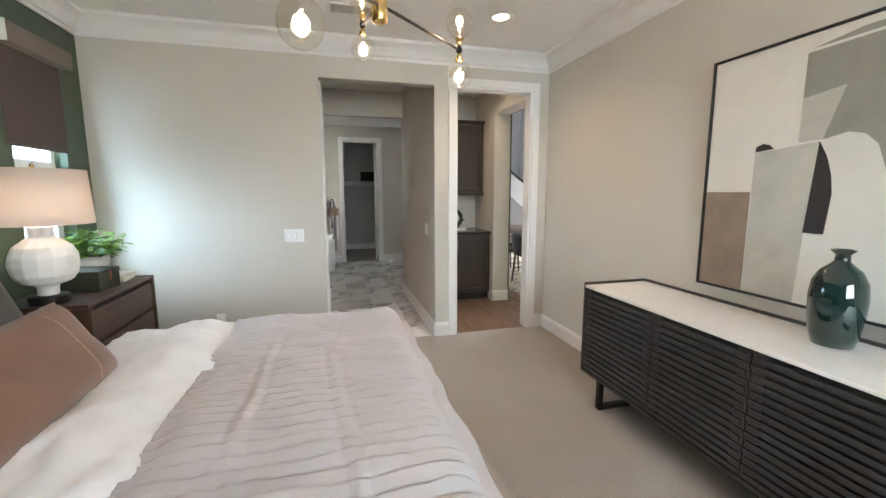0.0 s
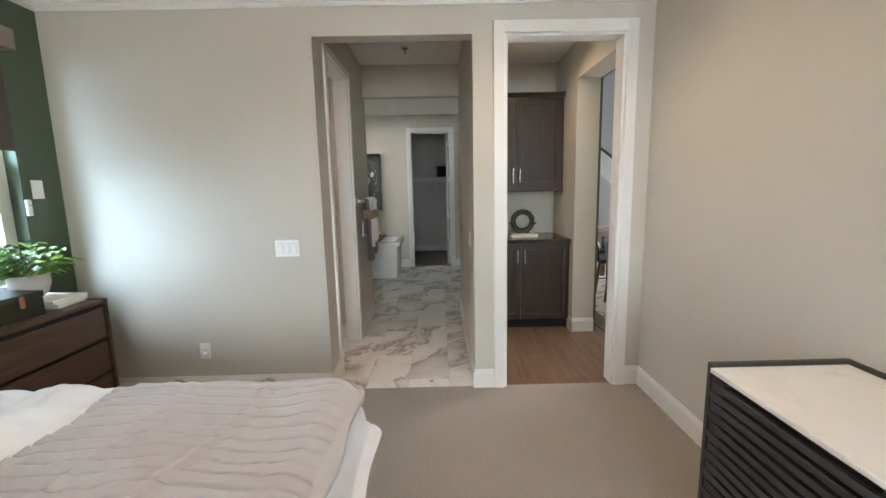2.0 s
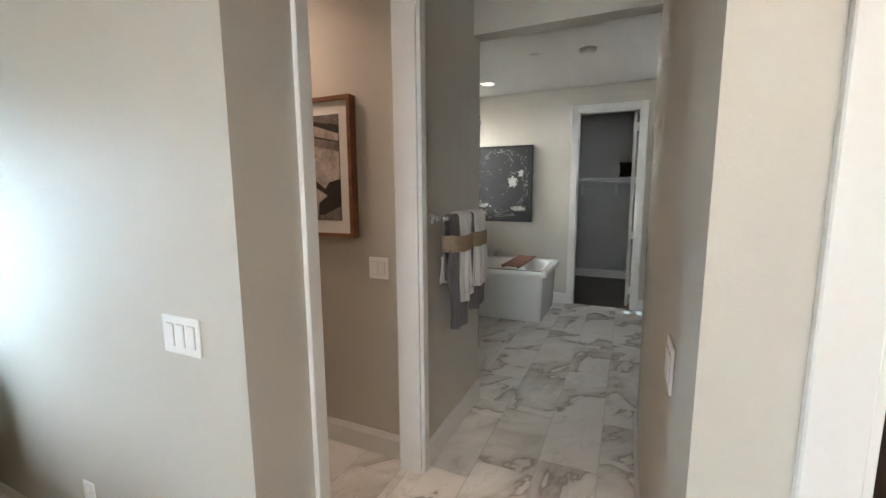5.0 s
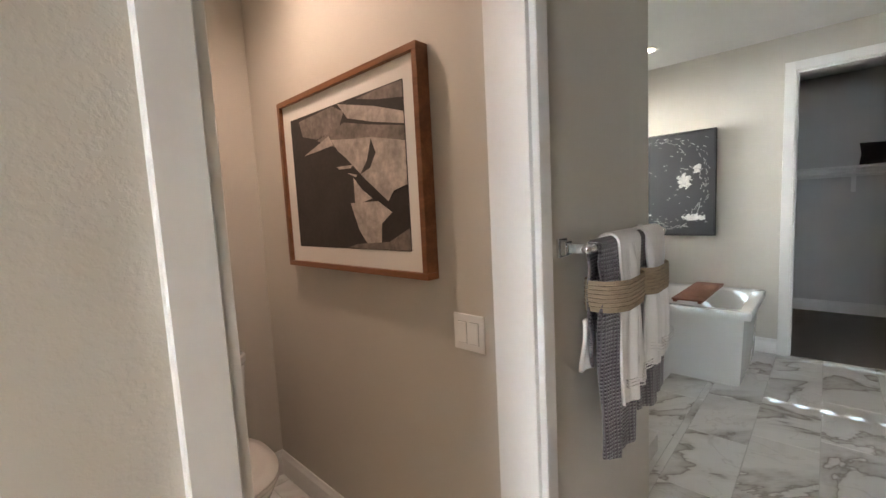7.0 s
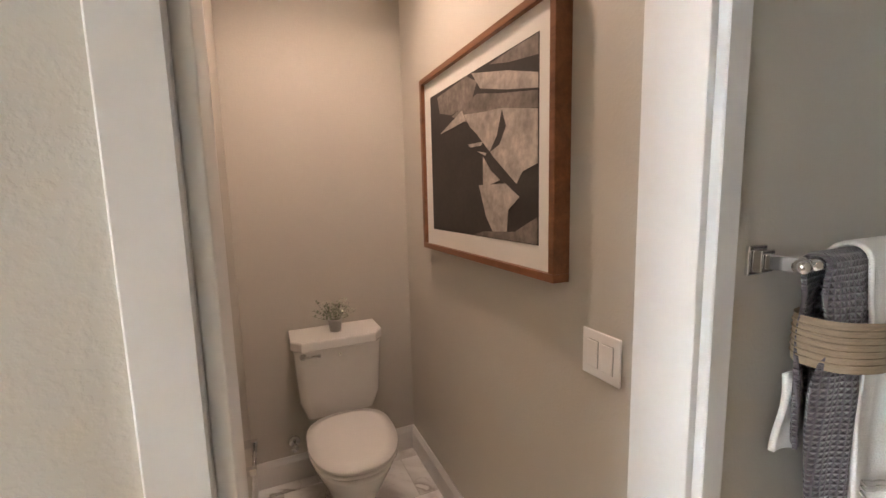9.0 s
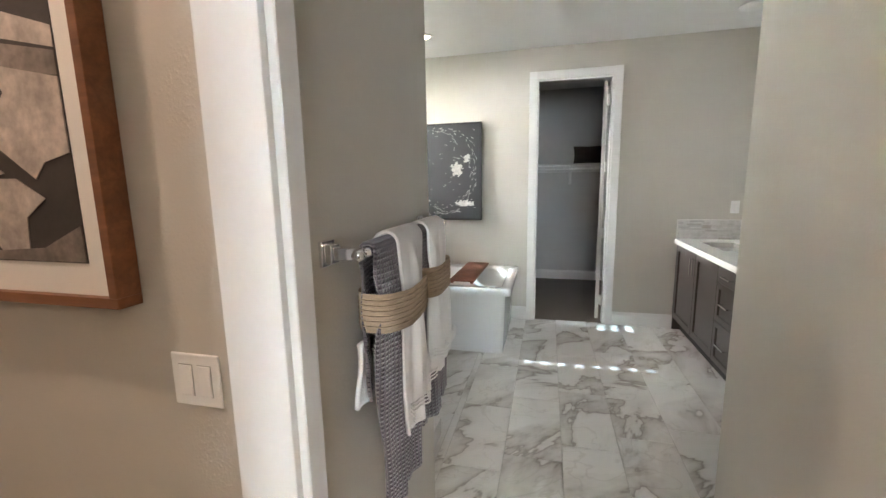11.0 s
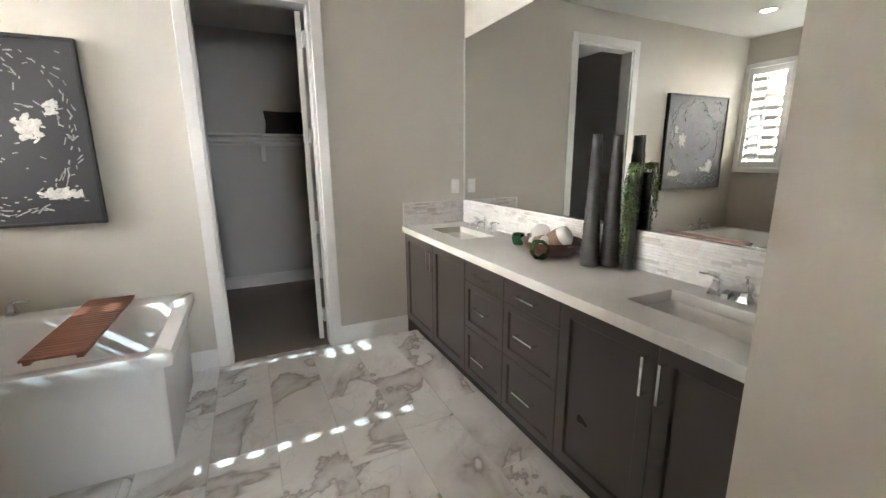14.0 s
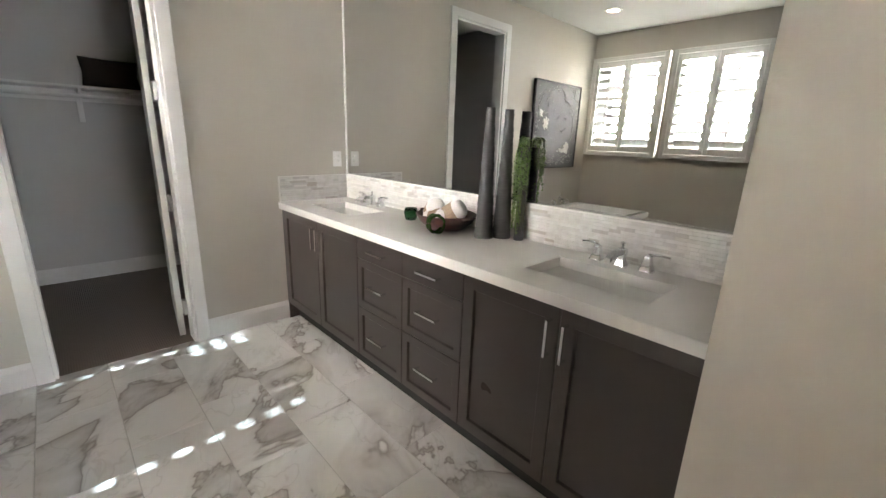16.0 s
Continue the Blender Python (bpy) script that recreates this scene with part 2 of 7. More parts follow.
def box(bm, x0, y0, z0, x1, y1, z1, bev=0.0, seg=2, m=None):
    b = bmesh.new()
    bmesh.ops.create_cube(b, size=1.0)
    for v in b.verts:
        v.co = Vector(((x0 + x1) / 2 + v.co.x * (x1 - x0), (y0 + y1) / 2 + v.co.y * (y1 - y0), (z0 + z1) / 2 + v.co.z * (z1 - z0)))
    if bev:
        bmesh.ops.bevel(b, geom=b.edges[:], offset=bev, segments=seg, profile=0.5, affect="EDGES")
    if m is not None:
        bmesh.ops.transform(b, matrix=m, verts=b.verts[:])
    add_bm(bm, b)
    return bm


def boxes(*specs, bev=0.0):
    bm = bmesh.new()
    for s in specs:
        box(bm, *s, bev=bev)
    return bm


def lathe(bm, profile, seg=32, at=(0, 0, 0), m=None, cap=True):
    """A turned shape from (radius, height) pairs."""
    b = bmesh.new()
    rings = []
    for r, z in profile:
        rings.append([b.verts.new((at[0] + r * math.cos(2 * math.pi * i / seg), at[1] + r * math.sin(2 * math.pi * i / seg), at[2] + z)) for i in range(seg)])
    for a, c in zip(rings, rings[1:]):
        for i in range(seg):
            b.faces.new((a[i], a[(i + 1) % seg], c[(i + 1) % seg], c[i]))
    if cap:
        b.faces.new(list(reversed(rings[0])))
        b.faces.new(rings[-1])
    if m is not None:
        bmesh.ops.transform(b, matrix=m, verts=b.verts[:])
    for f in b.faces:
        f.smooth = True
    add_bm(bm, b)
    return bm


def tube(bm, pts, r, seg=10, closed=False):
    """A round bar along a line of points."""
    b = bmesh.new()
    pts = [Vector(p) for p in pts]
    rings = []
    n = len(pts)
    for i, p in enumerate(pts):
        if closed:
            d = (pts[(i + 1) % n] - pts[i - 1]).normalized()
        else:
            d = (pts[min(i + 1, n - 1)] - pts[max(i - 1, 0)]).normalized()
        u = d.cross(Vector((0, 0, 1)))
        if u.length < 1e-3:
            u = d.cross(Vector((0, 1, 0)))
        u.normalize()
        w = d.cross(u)
        rr = r[i] if isinstance(r, (list, tuple)) else r
        rings.append([b.verts.new(p + rr * (u * math.cos(2 * math.pi * k / seg) + w * math.sin(2 * math.pi * k / seg))) for k in range(seg)])
    pairs = list(zip(rings, rings[1:])) + ([(rings[-1], rings[0])] if closed else [])
    for a, c in pairs:
        for k in range(seg):
            b.faces.new((a[k], a[(k + 1) % seg], c[(k + 1) % seg], c[k]))
    if not closed:
        b.faces.new(list(reversed(rings[0])))
        b.faces.new(rings[-1])
    bmesh.ops.recalc_face_normals(b, faces=b.faces[:])
    for f in b.faces:
        f.smooth = True
    add_bm(bm, b)
    return bm


def sweep(bm, profile, start, end, out, up=(0, 0, 1)):
    """A moulding: profile points (out, up) swept straight from start to end."""
    b = bmesh.new()
    s, e, o, u = Vector(start), Vector(end), Vector(out), Vector(up)
    ra = [b.verts.new(s + o * p + u * q) for p, q in profile]
    rb = [b.verts.new(e + o * p + u * q) for p, q in profile]
    n = len(profile)
    for i in range(n):
        b.faces.new((ra[i], ra[(i + 1) % n], rb[(i + 1) % n], rb[i]))
    b.faces.new(ra)
    b.faces.new(list(reversed(rb)))
    bmesh.ops.recalc_face_normals(b, faces=b.faces[:])
    add_bm(bm, b)
    return bm


def part(name, bm, material, parent=None, label="", smooth=False):
    me = bpy.data.meshes.new(name)
    if smooth:
        for f in bm.faces:
            f.smooth = True
    bm.to_mesh(me)
    bm.free()
    me.materials.append(material)
    ob = new(name, me)
    if parent is not None:
        ob.parent = parent
    if label:
        ob["label"] = label
    return ob


def piece(name, mesh, parent, m):
    """One of many alike pieces on shared mesh data."""
    ob = new(name, mesh)
    ob.parent = parent
    ob.matrix_local = m
    return ob


def thing(name, place, label, category, group="", rz=0.0):
    ob = new(name)
    ob.empty_display_size = 0.1
    ob.matrix_world = pose(*place, 0, 0, rz)
    return tagged(ob, label, category, group)


def struct(name, bm, material, label="", category=""):
    return tagged(part(name, bm, material), label, category, kind="structure")


# ---- the large structure ----
CEIL = 2.72
GX, RX, NY, BY = -1.51, 2.40, 3.865, -1.70      # bedroom: green wall, dresser wall, far wall, wall behind
PL, PR, PE, PEB = 0.205, 1.229, 5.745, 5.762    # passage: sides, end of the left and of the right wall
LX, MX, FY = -1.34, 2.375, 8.57                # bath: window wall, mirror wall, closet wall
BULL = 0.016

# bedroom far wall with the passage opening and the pantry door opening
bm = boxes((GX - 0.14, NY, 0, PL, NY + 0.12, CEIL), (PL, NY, 2.395, PR, NY + 0.12, CEIL), (PR, NY, 0, 1.437, NY + 0.12, CEIL),
           (1.437, NY, 2.395, 2.222, NY + 0.12, CEIL), (2.222, NY, 0, RX + 0.12, NY + 0.12, CEIL))
struct("wall_north", bm, M_WALL, "greige painted bedroom wall with a passage opening", "wall")
# green wall with its window opening
WY0, WY1, WZ0, WZ1 = 3.08, 3.60, 0.90, 2.30
SX0, SX1 = 0.45, 2.15                           # window in the wall behind the start
bm = boxes((GX - 0.14, BY, 0, GX, WY0, CEIL), (GX - 0.14, WY0, 0, GX, WY1, WZ0), (GX - 0.14, WY0, WZ1, GX, WY1, CEIL), (GX - 0.14, WY1, 0, GX, NY, CEIL))
struct("wall_west", bm, M_GREEN, "dark green painted accent wall behind the bed", "wall")
struct("wall_east", boxes((RX, BY, 0, RX + 0.12, NY, CEIL)), M_WALL, "plain greige painted bedroom wall", "wall")
bm = boxes((GX - 0.14, BY - 0.12, 0, SX0, BY, CEIL), (SX0, BY - 0.12, 0, SX1, BY, WZ0), (SX0, BY - 0.12, WZ1, SX1, BY, CEIL), (SX1, BY - 0.12, 0, RX + 0.12, BY, CEIL))
struct("wall_south", bm, M_WALL, "greige painted bedroom wall with a wide window", "wall")
struct("ceiling_bedroom", boxes((GX - 0.14, BY - 0.12, CEIL, RX + 0.12, NY + 0.12, CEIL + 0.1)), M_CEIL, "matt painted bedroom ceiling", "ceiling")
struct("floor_bedroom", boxes((GX - 0.14, BY - 0.12, -0.1, RX + 0.12, NY + 0.02, 0.0)), M_CARPET, "beige ribbed wall-to-wall carpet", "floor")

# passage walls; the left one has the opening of the toilet room
WC0, WC1 = 4.152, 4.872
bm = boxes((PL - 0.12, NY + 0.12, 0, PL, WC0, CEIL), (PL - 0.12, WC0, 2.395, PL, WC1, CEIL), (PL - 0.12, WC1, 0, PL, PE, CEIL))
struct("wall_passage_left", bm, M_WALL, "greige painted wall with the towel rail", "wall")
struct("wall_passage_right", boxes((PR, NY + 0.12, 0, PR + 0.12, PEB, CEIL)), M_WALL, "greige painted passage wall", "wall")
struct("wall_passage_header", boxes((PL, PE - 0.12, 2.40, PR, PE, CEIL)), M_WALL, "greige painted dropped header", "wall")
# toilet room
TX, TY0, TY1 = -1.48, 4.075, 4.925
struct("wall_toilet_back", boxes((TX - 0.12, TY0 - 0.09, 0, TX, TY1 + 0.1, CEIL)), M_WALL, "greige painted toilet room wall", "wall")
struct("wall_toilet_near", boxes((TX, TY0 - 0.09, 0, PL - 0.12, TY0, CEIL)), M_WALL, "greige painted toilet room wall", "wall")
struct("wall_toilet_far", boxes((TX, TY1, 0, PL - 0.12, TY1 + 0.1, CEIL)), M_WALL, "greige painted toilet room wall", "wall")
# bath
SY = 6.25
bm = boxes((LX - 0.14, TY1 + 0.1, 0, LX, 6.66, CEIL), (LX - 0.14, 6.66, 0, LX, 8.52, 1.28), (LX - 0.14, 6.66, 2.44, LX, 8.52, CEIL),
           (LX - 0.14, 7.56, 1.28, LX, 7.62, 2.44), (LX - 0.14, 8.52, 0, LX, FY + 0.12, CEIL))
struct("wall_bath_west", bm, M_WALL, "greige painted bathroom wall with two windows", "wall")
CX0, CX1 = 0.507, 1.212
bm = boxes((LX, FY, 0, CX0, FY + 0.12, CEIL), (CX0, FY, 2.425, CX1, FY + 0.12, CEIL), (CX1, FY, 0, MX + 0.12, FY + 0.12, CEIL))
struct("wall_bath_north", bm, M_WALL, "greige painted bathroom wall with closet door", "wall")
struct("wall_bath_east", boxes((MX, PEB, 0, MX + 0.12, FY, CEIL)), M_WALL, "greige painted bathroom wall behind the mirror", "wall")
struct("wall_bath_south", boxes((PR + 0.12, PE - 0.055, 0, MX + 0.12, PEB, CEIL)), M_WALL, "greige painted bathroom wall", "wall")
struct("ceiling_bath", boxes((TX - 0.12, NY + 0.12, CEIL, 2.52, FY + 0.12, CEIL + 0.1)), M_CEIL, "white painted bathroom ceiling", "ceiling")
# closet behind the bath
struct("wall_closet_north", boxes((-0.3, 10.52, 0, 2.2, 10.62, CEIL)), M_CLOSET, "grey painted closet wall", "wall")
struct("wall_closet_west", boxes((-0.3, FY + 0.12, 0, -0.2, 10.52, CEIL)), M_CLOSET, "grey painted closet wall", "wall")
struct("wall_closet_east", boxes((2.1, FY + 0.12, 0, 2.2, 10.52, CEIL)), M_CLOSET, "grey painted closet wall", "wall")
struct("ceiling_closet", boxes((-0.3, FY + 0.12, CEIL, 2.2, 10.62, CEIL + 0.1)), M_CEIL, "painted closet ceiling", "ceiling")
struct("floor_closet", boxes((-0.3, FY + 0.03, -0.1, 2.2, 10.62, 0.0)), M_CLOSET_CARPET, "brown closet carpet", "floor")
# pantry
PX = 2.275
struct("wall_pantry_back", boxes((PR + 0.12, 5.66, 0, PX, PE - 0.055, CEIL)), M_WALL, "greige painted pantry wall", "wall")
bm = boxes((PX, 4.96, 0, PX + 0.21, PE - 0.055, CEIL), (PX, NY + 0.12, 2.385, PX + 0.21, 4.96, CEIL))
struct("wall_pantry_right", bm, M_WALL, "greige painted pantry wall beside a wide opening", "wall")
# dining hall
struct("wall_dining_stair", boxes((7.4, 2.0, 0, 7.5, 15.0, 5.4)), M_DINING, "pale grey painted hall wall", "wall")
struct("wall_dining_end", boxes((2.5, 15.0, 0, 7.5, 15.1, 5.4)), M_DINING, "pale grey painted hall wall", "wall")
bm = boxes((PX + 0.21, 4.96, 0, PX + 0.232, 5.6, 5.4), (PX + 0.21, NY + 0.12, 2.385, PX + 0.232, 4.96, 5.4), (PX + 0.232, 3.0, 0, 7.4, 3.1, 5.4))
struct("wall_dining_green", bm, M_GREEN, "dark green painted dining wall", "wall")
struct("wall_dining_side", boxes((2.52, 5.7, 0, 2.6, 15.0, 5.4)), M_DINING, "pale grey painted hall wall", "wall")
struct("ceiling_dining", boxes((2.5, 3.0, 5.4, 7.5, 15.1, 5.5)), M_CEIL, "white painted hall ceiling", "ceiling")

# ---- trims ----
BASE = [(0, 0), (0.015, 0), (0.015, 0.105), (0.009, 0.122), (0.006, 0.135), (0, 0.135)]


def baseboard(name, runs, label="white painted baseboard"):
    bm = bmesh.new()
    for start, end, out in runs:
        sweep(bm, BASE, (*start, 0.002), (*end, 0.002), (*out, 0))
    return struct(name, bm, M_TRIM, label, "baseboard")


baseboard("baseboard_bedroom", [((GX, NY), (PL - 0.001, NY), (0, -1)), ((PR, NY), (1.365, NY), (0, -1)), ((2.294, NY), (RX, NY), (0, -1)),
                                ((RX, BY), (RX, NY - 0.016), (-1, 0)), ((GX, BY), (GX, NY - 0.016), (1, 0)), ((GX, BY), (RX, BY), (0, 1))])
baseboard("baseboard_passage", [((PL, NY - 0.015), (PL, 4.09), (1, 0)), ((PL, 4.935), (PL, PE), (1, 0)), ((PR, NY - 0.015), (PR, PEB + 0.002), (-1, 0)),
                                ((PR, PEB), (1.80, PEB), (0, 1))])
baseboard("baseboard_toilet", [((TX, TY0), (TX, TY1), (1, 0)), ((TX, TY1), (PL - 0.12, TY1), (0, -1)), ((TX, TY0), (PL - 0.12, TY0), (0, 1))])
baseboard("baseboard_bath", [((LX, FY), (0.432, FY), (0, -1)), ((1.287, FY), (1.86, FY), (0, -1)), ((LX, 6.3), (LX, FY), (1, 0))])
baseboard("baseboard_closet", [((-0.2, 10.52), (2.1, 10.52), (0, -1)), ((2.1, FY + 0.12), (2.1, 10.52), (-1, 0)), ((-0.2, FY + 0.12), (-0.2, 10.52), (1, 0))])
baseboard("baseboard_pantry", [((PX, 4.945), (PX, 5.04), (-1, 0)), ((PX - 0.015, 4.96), (PX + 0.212, 4.96), (0, -1))])

CROWN = [(0, 0), (0.012, 0), (0.014, 0.022), (0.03, 0.032), (0.042, 0.06), (0.066, 0.095), (0.10, 0.118), (0.118, 0.124), (0.122, 0.15), (0, 0.15)]
bm = bmesh.new()
for s, e, o in (((GX, NY), (RX, NY), (0, -1)), ((RX, NY), (RX, BY), (-1, 0)), ((RX, BY), (GX, BY), (0, 1)), ((GX, BY), (GX, NY), (1, 0))):
    sweep(bm, CROWN, (*s, CEIL - 0.15), (*e, CEIL - 0.15), (*o, 0))
struct("trim_crown", bm, M_TRIM, "white painted crown moulding", "crown moulding")

CAS = [(0, 0), (0.015, 0), (0.018, 0.003), (0.018, 0.070), (0.015, 0.073), (0, 0.073)]


def casing(name, a, b, top, plane, axis, side, jamb_to, wide=0.073):
    """Door casing round an opening from a to b in a wall on axis ('x': the wall runs along x), with its jamb lining."""
    bm = bmesh.new()
    cas = [(p, q * wide / 0.073) for p, q in CAS]

    def at(u, z, w=0.0):
        return (u, plane + w, z) if axis == "x" else (plane + w, u, z)
    out = (0, side, 0) if axis == "x" else (side, 0, 0)
    along = Vector((1, 0, 0)) if axis == "x" else Vector((0, 1, 0))
    sweep(bm, cas, at(a, 0.0), at(a, top + wide), out, -along)
    sweep(bm, cas, at(b, 0.0), at(b, top + wide), out, along)
    sweep(bm, cas, at(a, top), at(b, top), out, (0, 0, 1))
    w0, w1 = sorted((plane, jamb_to))
    j = 0.018
    for u0, u1, z0, z1 in ((a, a + j, 0, top), (b - j, b, 0, top), (a + j, b - j, top - j, top)):
        if axis == "x":
            box(bm, u0, w0 - 0.001, z0, u1, w1 + 0.001, z1, 0.002)
        else:
            box(bm, w0 - 0.001, u0, z0, w1 + 0.001, u1, z1, 0.002)
    for f in bm.faces:
        f.smooth = False
    return struct(name, bm, M_TRIM, "white painted door casing and jamb", "door frame")


casing("trim_pantry_door", 1.437, 2.222, 2.395, NY, "x", -1, NY + 0.12)
casing("trim_toilet_door", WC0, WC1, 2.395, PL, "y", 1, PL - 0.12, 0.055)
casing("trim_closet_door", CX0, CX1, 2.425, FY, "x", -1, FY + 0.12)


# ---- small wall and ceiling fixtures ----
def wall_plate(name, place, width, height, axis, side, toggles, label, category, slots=0):
    """A cover plate flat on a wall; axis is the wall's normal and side its sign."""
    rz = {("y", -1): 0, ("y", 1): 180, ("x", 1): 90, ("x", -1): -90}[(axis, side)]
    t = thing(name, place, label, category, rz=rz)
    part("cover_plate", box(bmesh.new(), -width / 2, -0.006, -height / 2, width / 2, 0.0, height / 2, 0.003), M_PLASTIC, t)
    for i in range(toggles):
        x = (i - (toggles - 1) / 2) * 0.046
        # Thin grey plate paints the shaded gap round the rocker.
        part("rocker_gap_shade", box(bmesh.new(), x - 0.0172, -0.0063, -0.0345, x + 0.0172, -0.0059, 0.0345), M_GAP_SHADE, t)
        part("rocker", box(bmesh.new(), x - 0.0155, -0.0095, -0.033, x + 0.0155, -0.0061, 0.033, 0.0015), M_PLASTIC, t)
    for i in range(slots):
        z = (i - (slots - 1) / 2) * 0.038
        part("socket", lathe(bmesh.new(), [(0.017, 0), (0.016, 0.0025), (0.0, 0.0027)], 20, m=pose(0, -0.0062, z, 90)), M_PLASTIC, t)
    return t


wall_plate("light_switch", (-0.047, NY, 1.043), 0.163, 0.115, "y", -1, 3, "white three-gang light switch on greige wall", "light switch")
wall_plate("wall_outlet", (-0.678, NY, 0.325), 0.072, 0.115, "y", -1, 0, "white double wall outlet near the baseboard", "outlet", 2)
wall_plate("light_switch", (PR, 4.21, 1.04), 0.118, 0.115, "x", -1, 2, "white two-gang light switch in the passage", "light switch")
wall_plate("light_switch", (-0.062, TY1, 1.06), 0.118, 0.115, "y", -1, 2, "white two-gang light switch in toilet room", "light switch")
wall_plate("wall_outlet", (2.29, FY, 1.19), 0.072, 0.115, "y", -1, 0, "white wall outlet above the vanity splash", "outlet", 2)
wall_plate("shade_control", (GX, 3.695, 1.47), 0.075, 0.115, "x", 1, 0, "white wall control plate beside the window", "control plate")
t = thing("shade_remote", (GX, 3.615, 1.36), "white slim shade remote clipped to wall", "remote control", rz=90)
part("body", box(bmesh.new(), -0.016, -0.02, -0.05, 0.016, 0.0, 0.05, 0.006), M_PLASTIC, t)
part("button", lathe(bmesh.new(), [(0.008, 0), (0.007, 0.002)], 16, m=pose(0, -0.0202, 0.015, 90)), M_NICKEL, t)


def downlight(place, lit, label):
    t = thing("recessed_downlight", (place[0], place[1], CEIL), label, "ceiling light", "recessed downlights")
    part("trim_ring", lathe(bmesh.new(), [(0.062, -0.001), (0.088, -0.001), (0.092, -0.004), (0.088, -0.008), (0.066, -0.010), (0.062, -0.006)], 40, cap=False), M_TRIM, t)
    part("lens", lathe(bmesh.new(), [(0.0625, -0.001), (0.0625, -0.005)], 32), M_CANGLOW if lit else M_PLASTIC, t)
    return t


downlight((1.556, 3.10), True, "lit round recessed downlight in bedroom ceiling")
downlight((-0.46, 7.95), True, "lit round recessed downlight above the bathtub")
downlight((-0.75, 4.48), True, "lit round recessed downlight in toilet room")
downlight((1.8, 4.6), True, "lit round recessed downlight in the pantry")


def ceiling_disc(name, place, r, h, label, category, mat=None):
    t = thing(name, (place[0], place[1], CEIL), label, category)
    part("base", lathe(bmesh.new(), [(r * 0.2, -0.0005), (r, -0.0005), (r, -h * 0.4), (r * 0.93, -h * 0.5)], 36, cap=False), mat or M_PLASTIC, t)
    part("cover", lathe(bmesh.new(), [(r * 0.92, -h * 0.5), (r * 0.86, -h * 0.8), (r * 0.5, -h), (0.004, -h)], 36, cap=False), mat or M_PLASTIC, t)


ceiling_disc("smoke_detector", (0.72, 7.2), 0.075, 0.04, "white round smoke detector on bath ceiling", "smoke detector")
ceiling_disc("exhaust_grille", (2.08, 8.05), 0.09, 0.03, "white round exhaust grille on bath ceiling", "vent")
ceiling_disc("ceiling_speaker", (0.71, 4.78), 0.11, 0.008, "white flush speaker in passage ceiling", "speaker")
ceiling_disc("fire_sprinkler", (0.25, 7.16), 0.042, 0.012, "white concealed sprinkler cap on bath ceiling", "sprinkler")
t = thing("fire_sprinkler", (0.71, 5.115, CEIL), "brass pendent fire sprinkler in passage ceiling", "sprinkler")
part("escutcheon", lathe(bmesh.new(), [(0.035, -0.0005), (0.033, -0.008), (0.014, -0.012)], 24), M_NICKEL, t)
part("body", lathe(bmesh.new(), [(0.012, -0.012), (0.012, -0.035), (0.006, -0.042), (0.018, -0.044), (0.018, -0.047)], 16), M_BRASS, t)
t = thing("air_vent", (0.50, 3.26, CEIL), "white ceiling air vent with dark slots", "vent")
bm = boxes((-0.2, -0.1, -0.008, 0.2, -0.075, -0.0005), (-0.2, 0.075, -0.008, 0.2, 0.1, -0.0005), (-0.2, -0.075, -0.008, -0.175, 0.075, -0.0005), (0.175, -0.075, -0.008, 0.2, 0.075, -0.0005),
           (-0.006, -0.075, -0.008, 0.006, 0.075, -0.0005), bev=0.001)
part("frame", bm, M_TRIM, t)
# Flat near-black sheet paints the shade of the duct opening.
part("backing", box(bmesh.new(), -0.175, -0.075, -0.003, 0.175, 0.075, -0.001), M_DARK, t)
for i in range(9):
    y = -0.064 + i * 0.016
    part("slat", box(bmesh.new(), -0.174, -0.0045, -0.001, 0.174, 0.0045, 0.001, m=pose(0, y, -0.0062, 35)), M_TRIM, t)


# ---- bedroom ----
def ripple(x, y, k=1.0):
    return noise.noise(Vector((x * k, y * k, 3.7)))


def fold(d, r, flare=0.1):
    """How far out and down a cloth lies once it runs d past the edge of a top."""
    if d <= 0:
        return 0.0, 0.0
    q = r * math.pi / 2
    if d < q:
        return r * math.sin(d / r), r * (1 - math.cos(d / r))
    return r + flare * (d - q), r + (d - q)


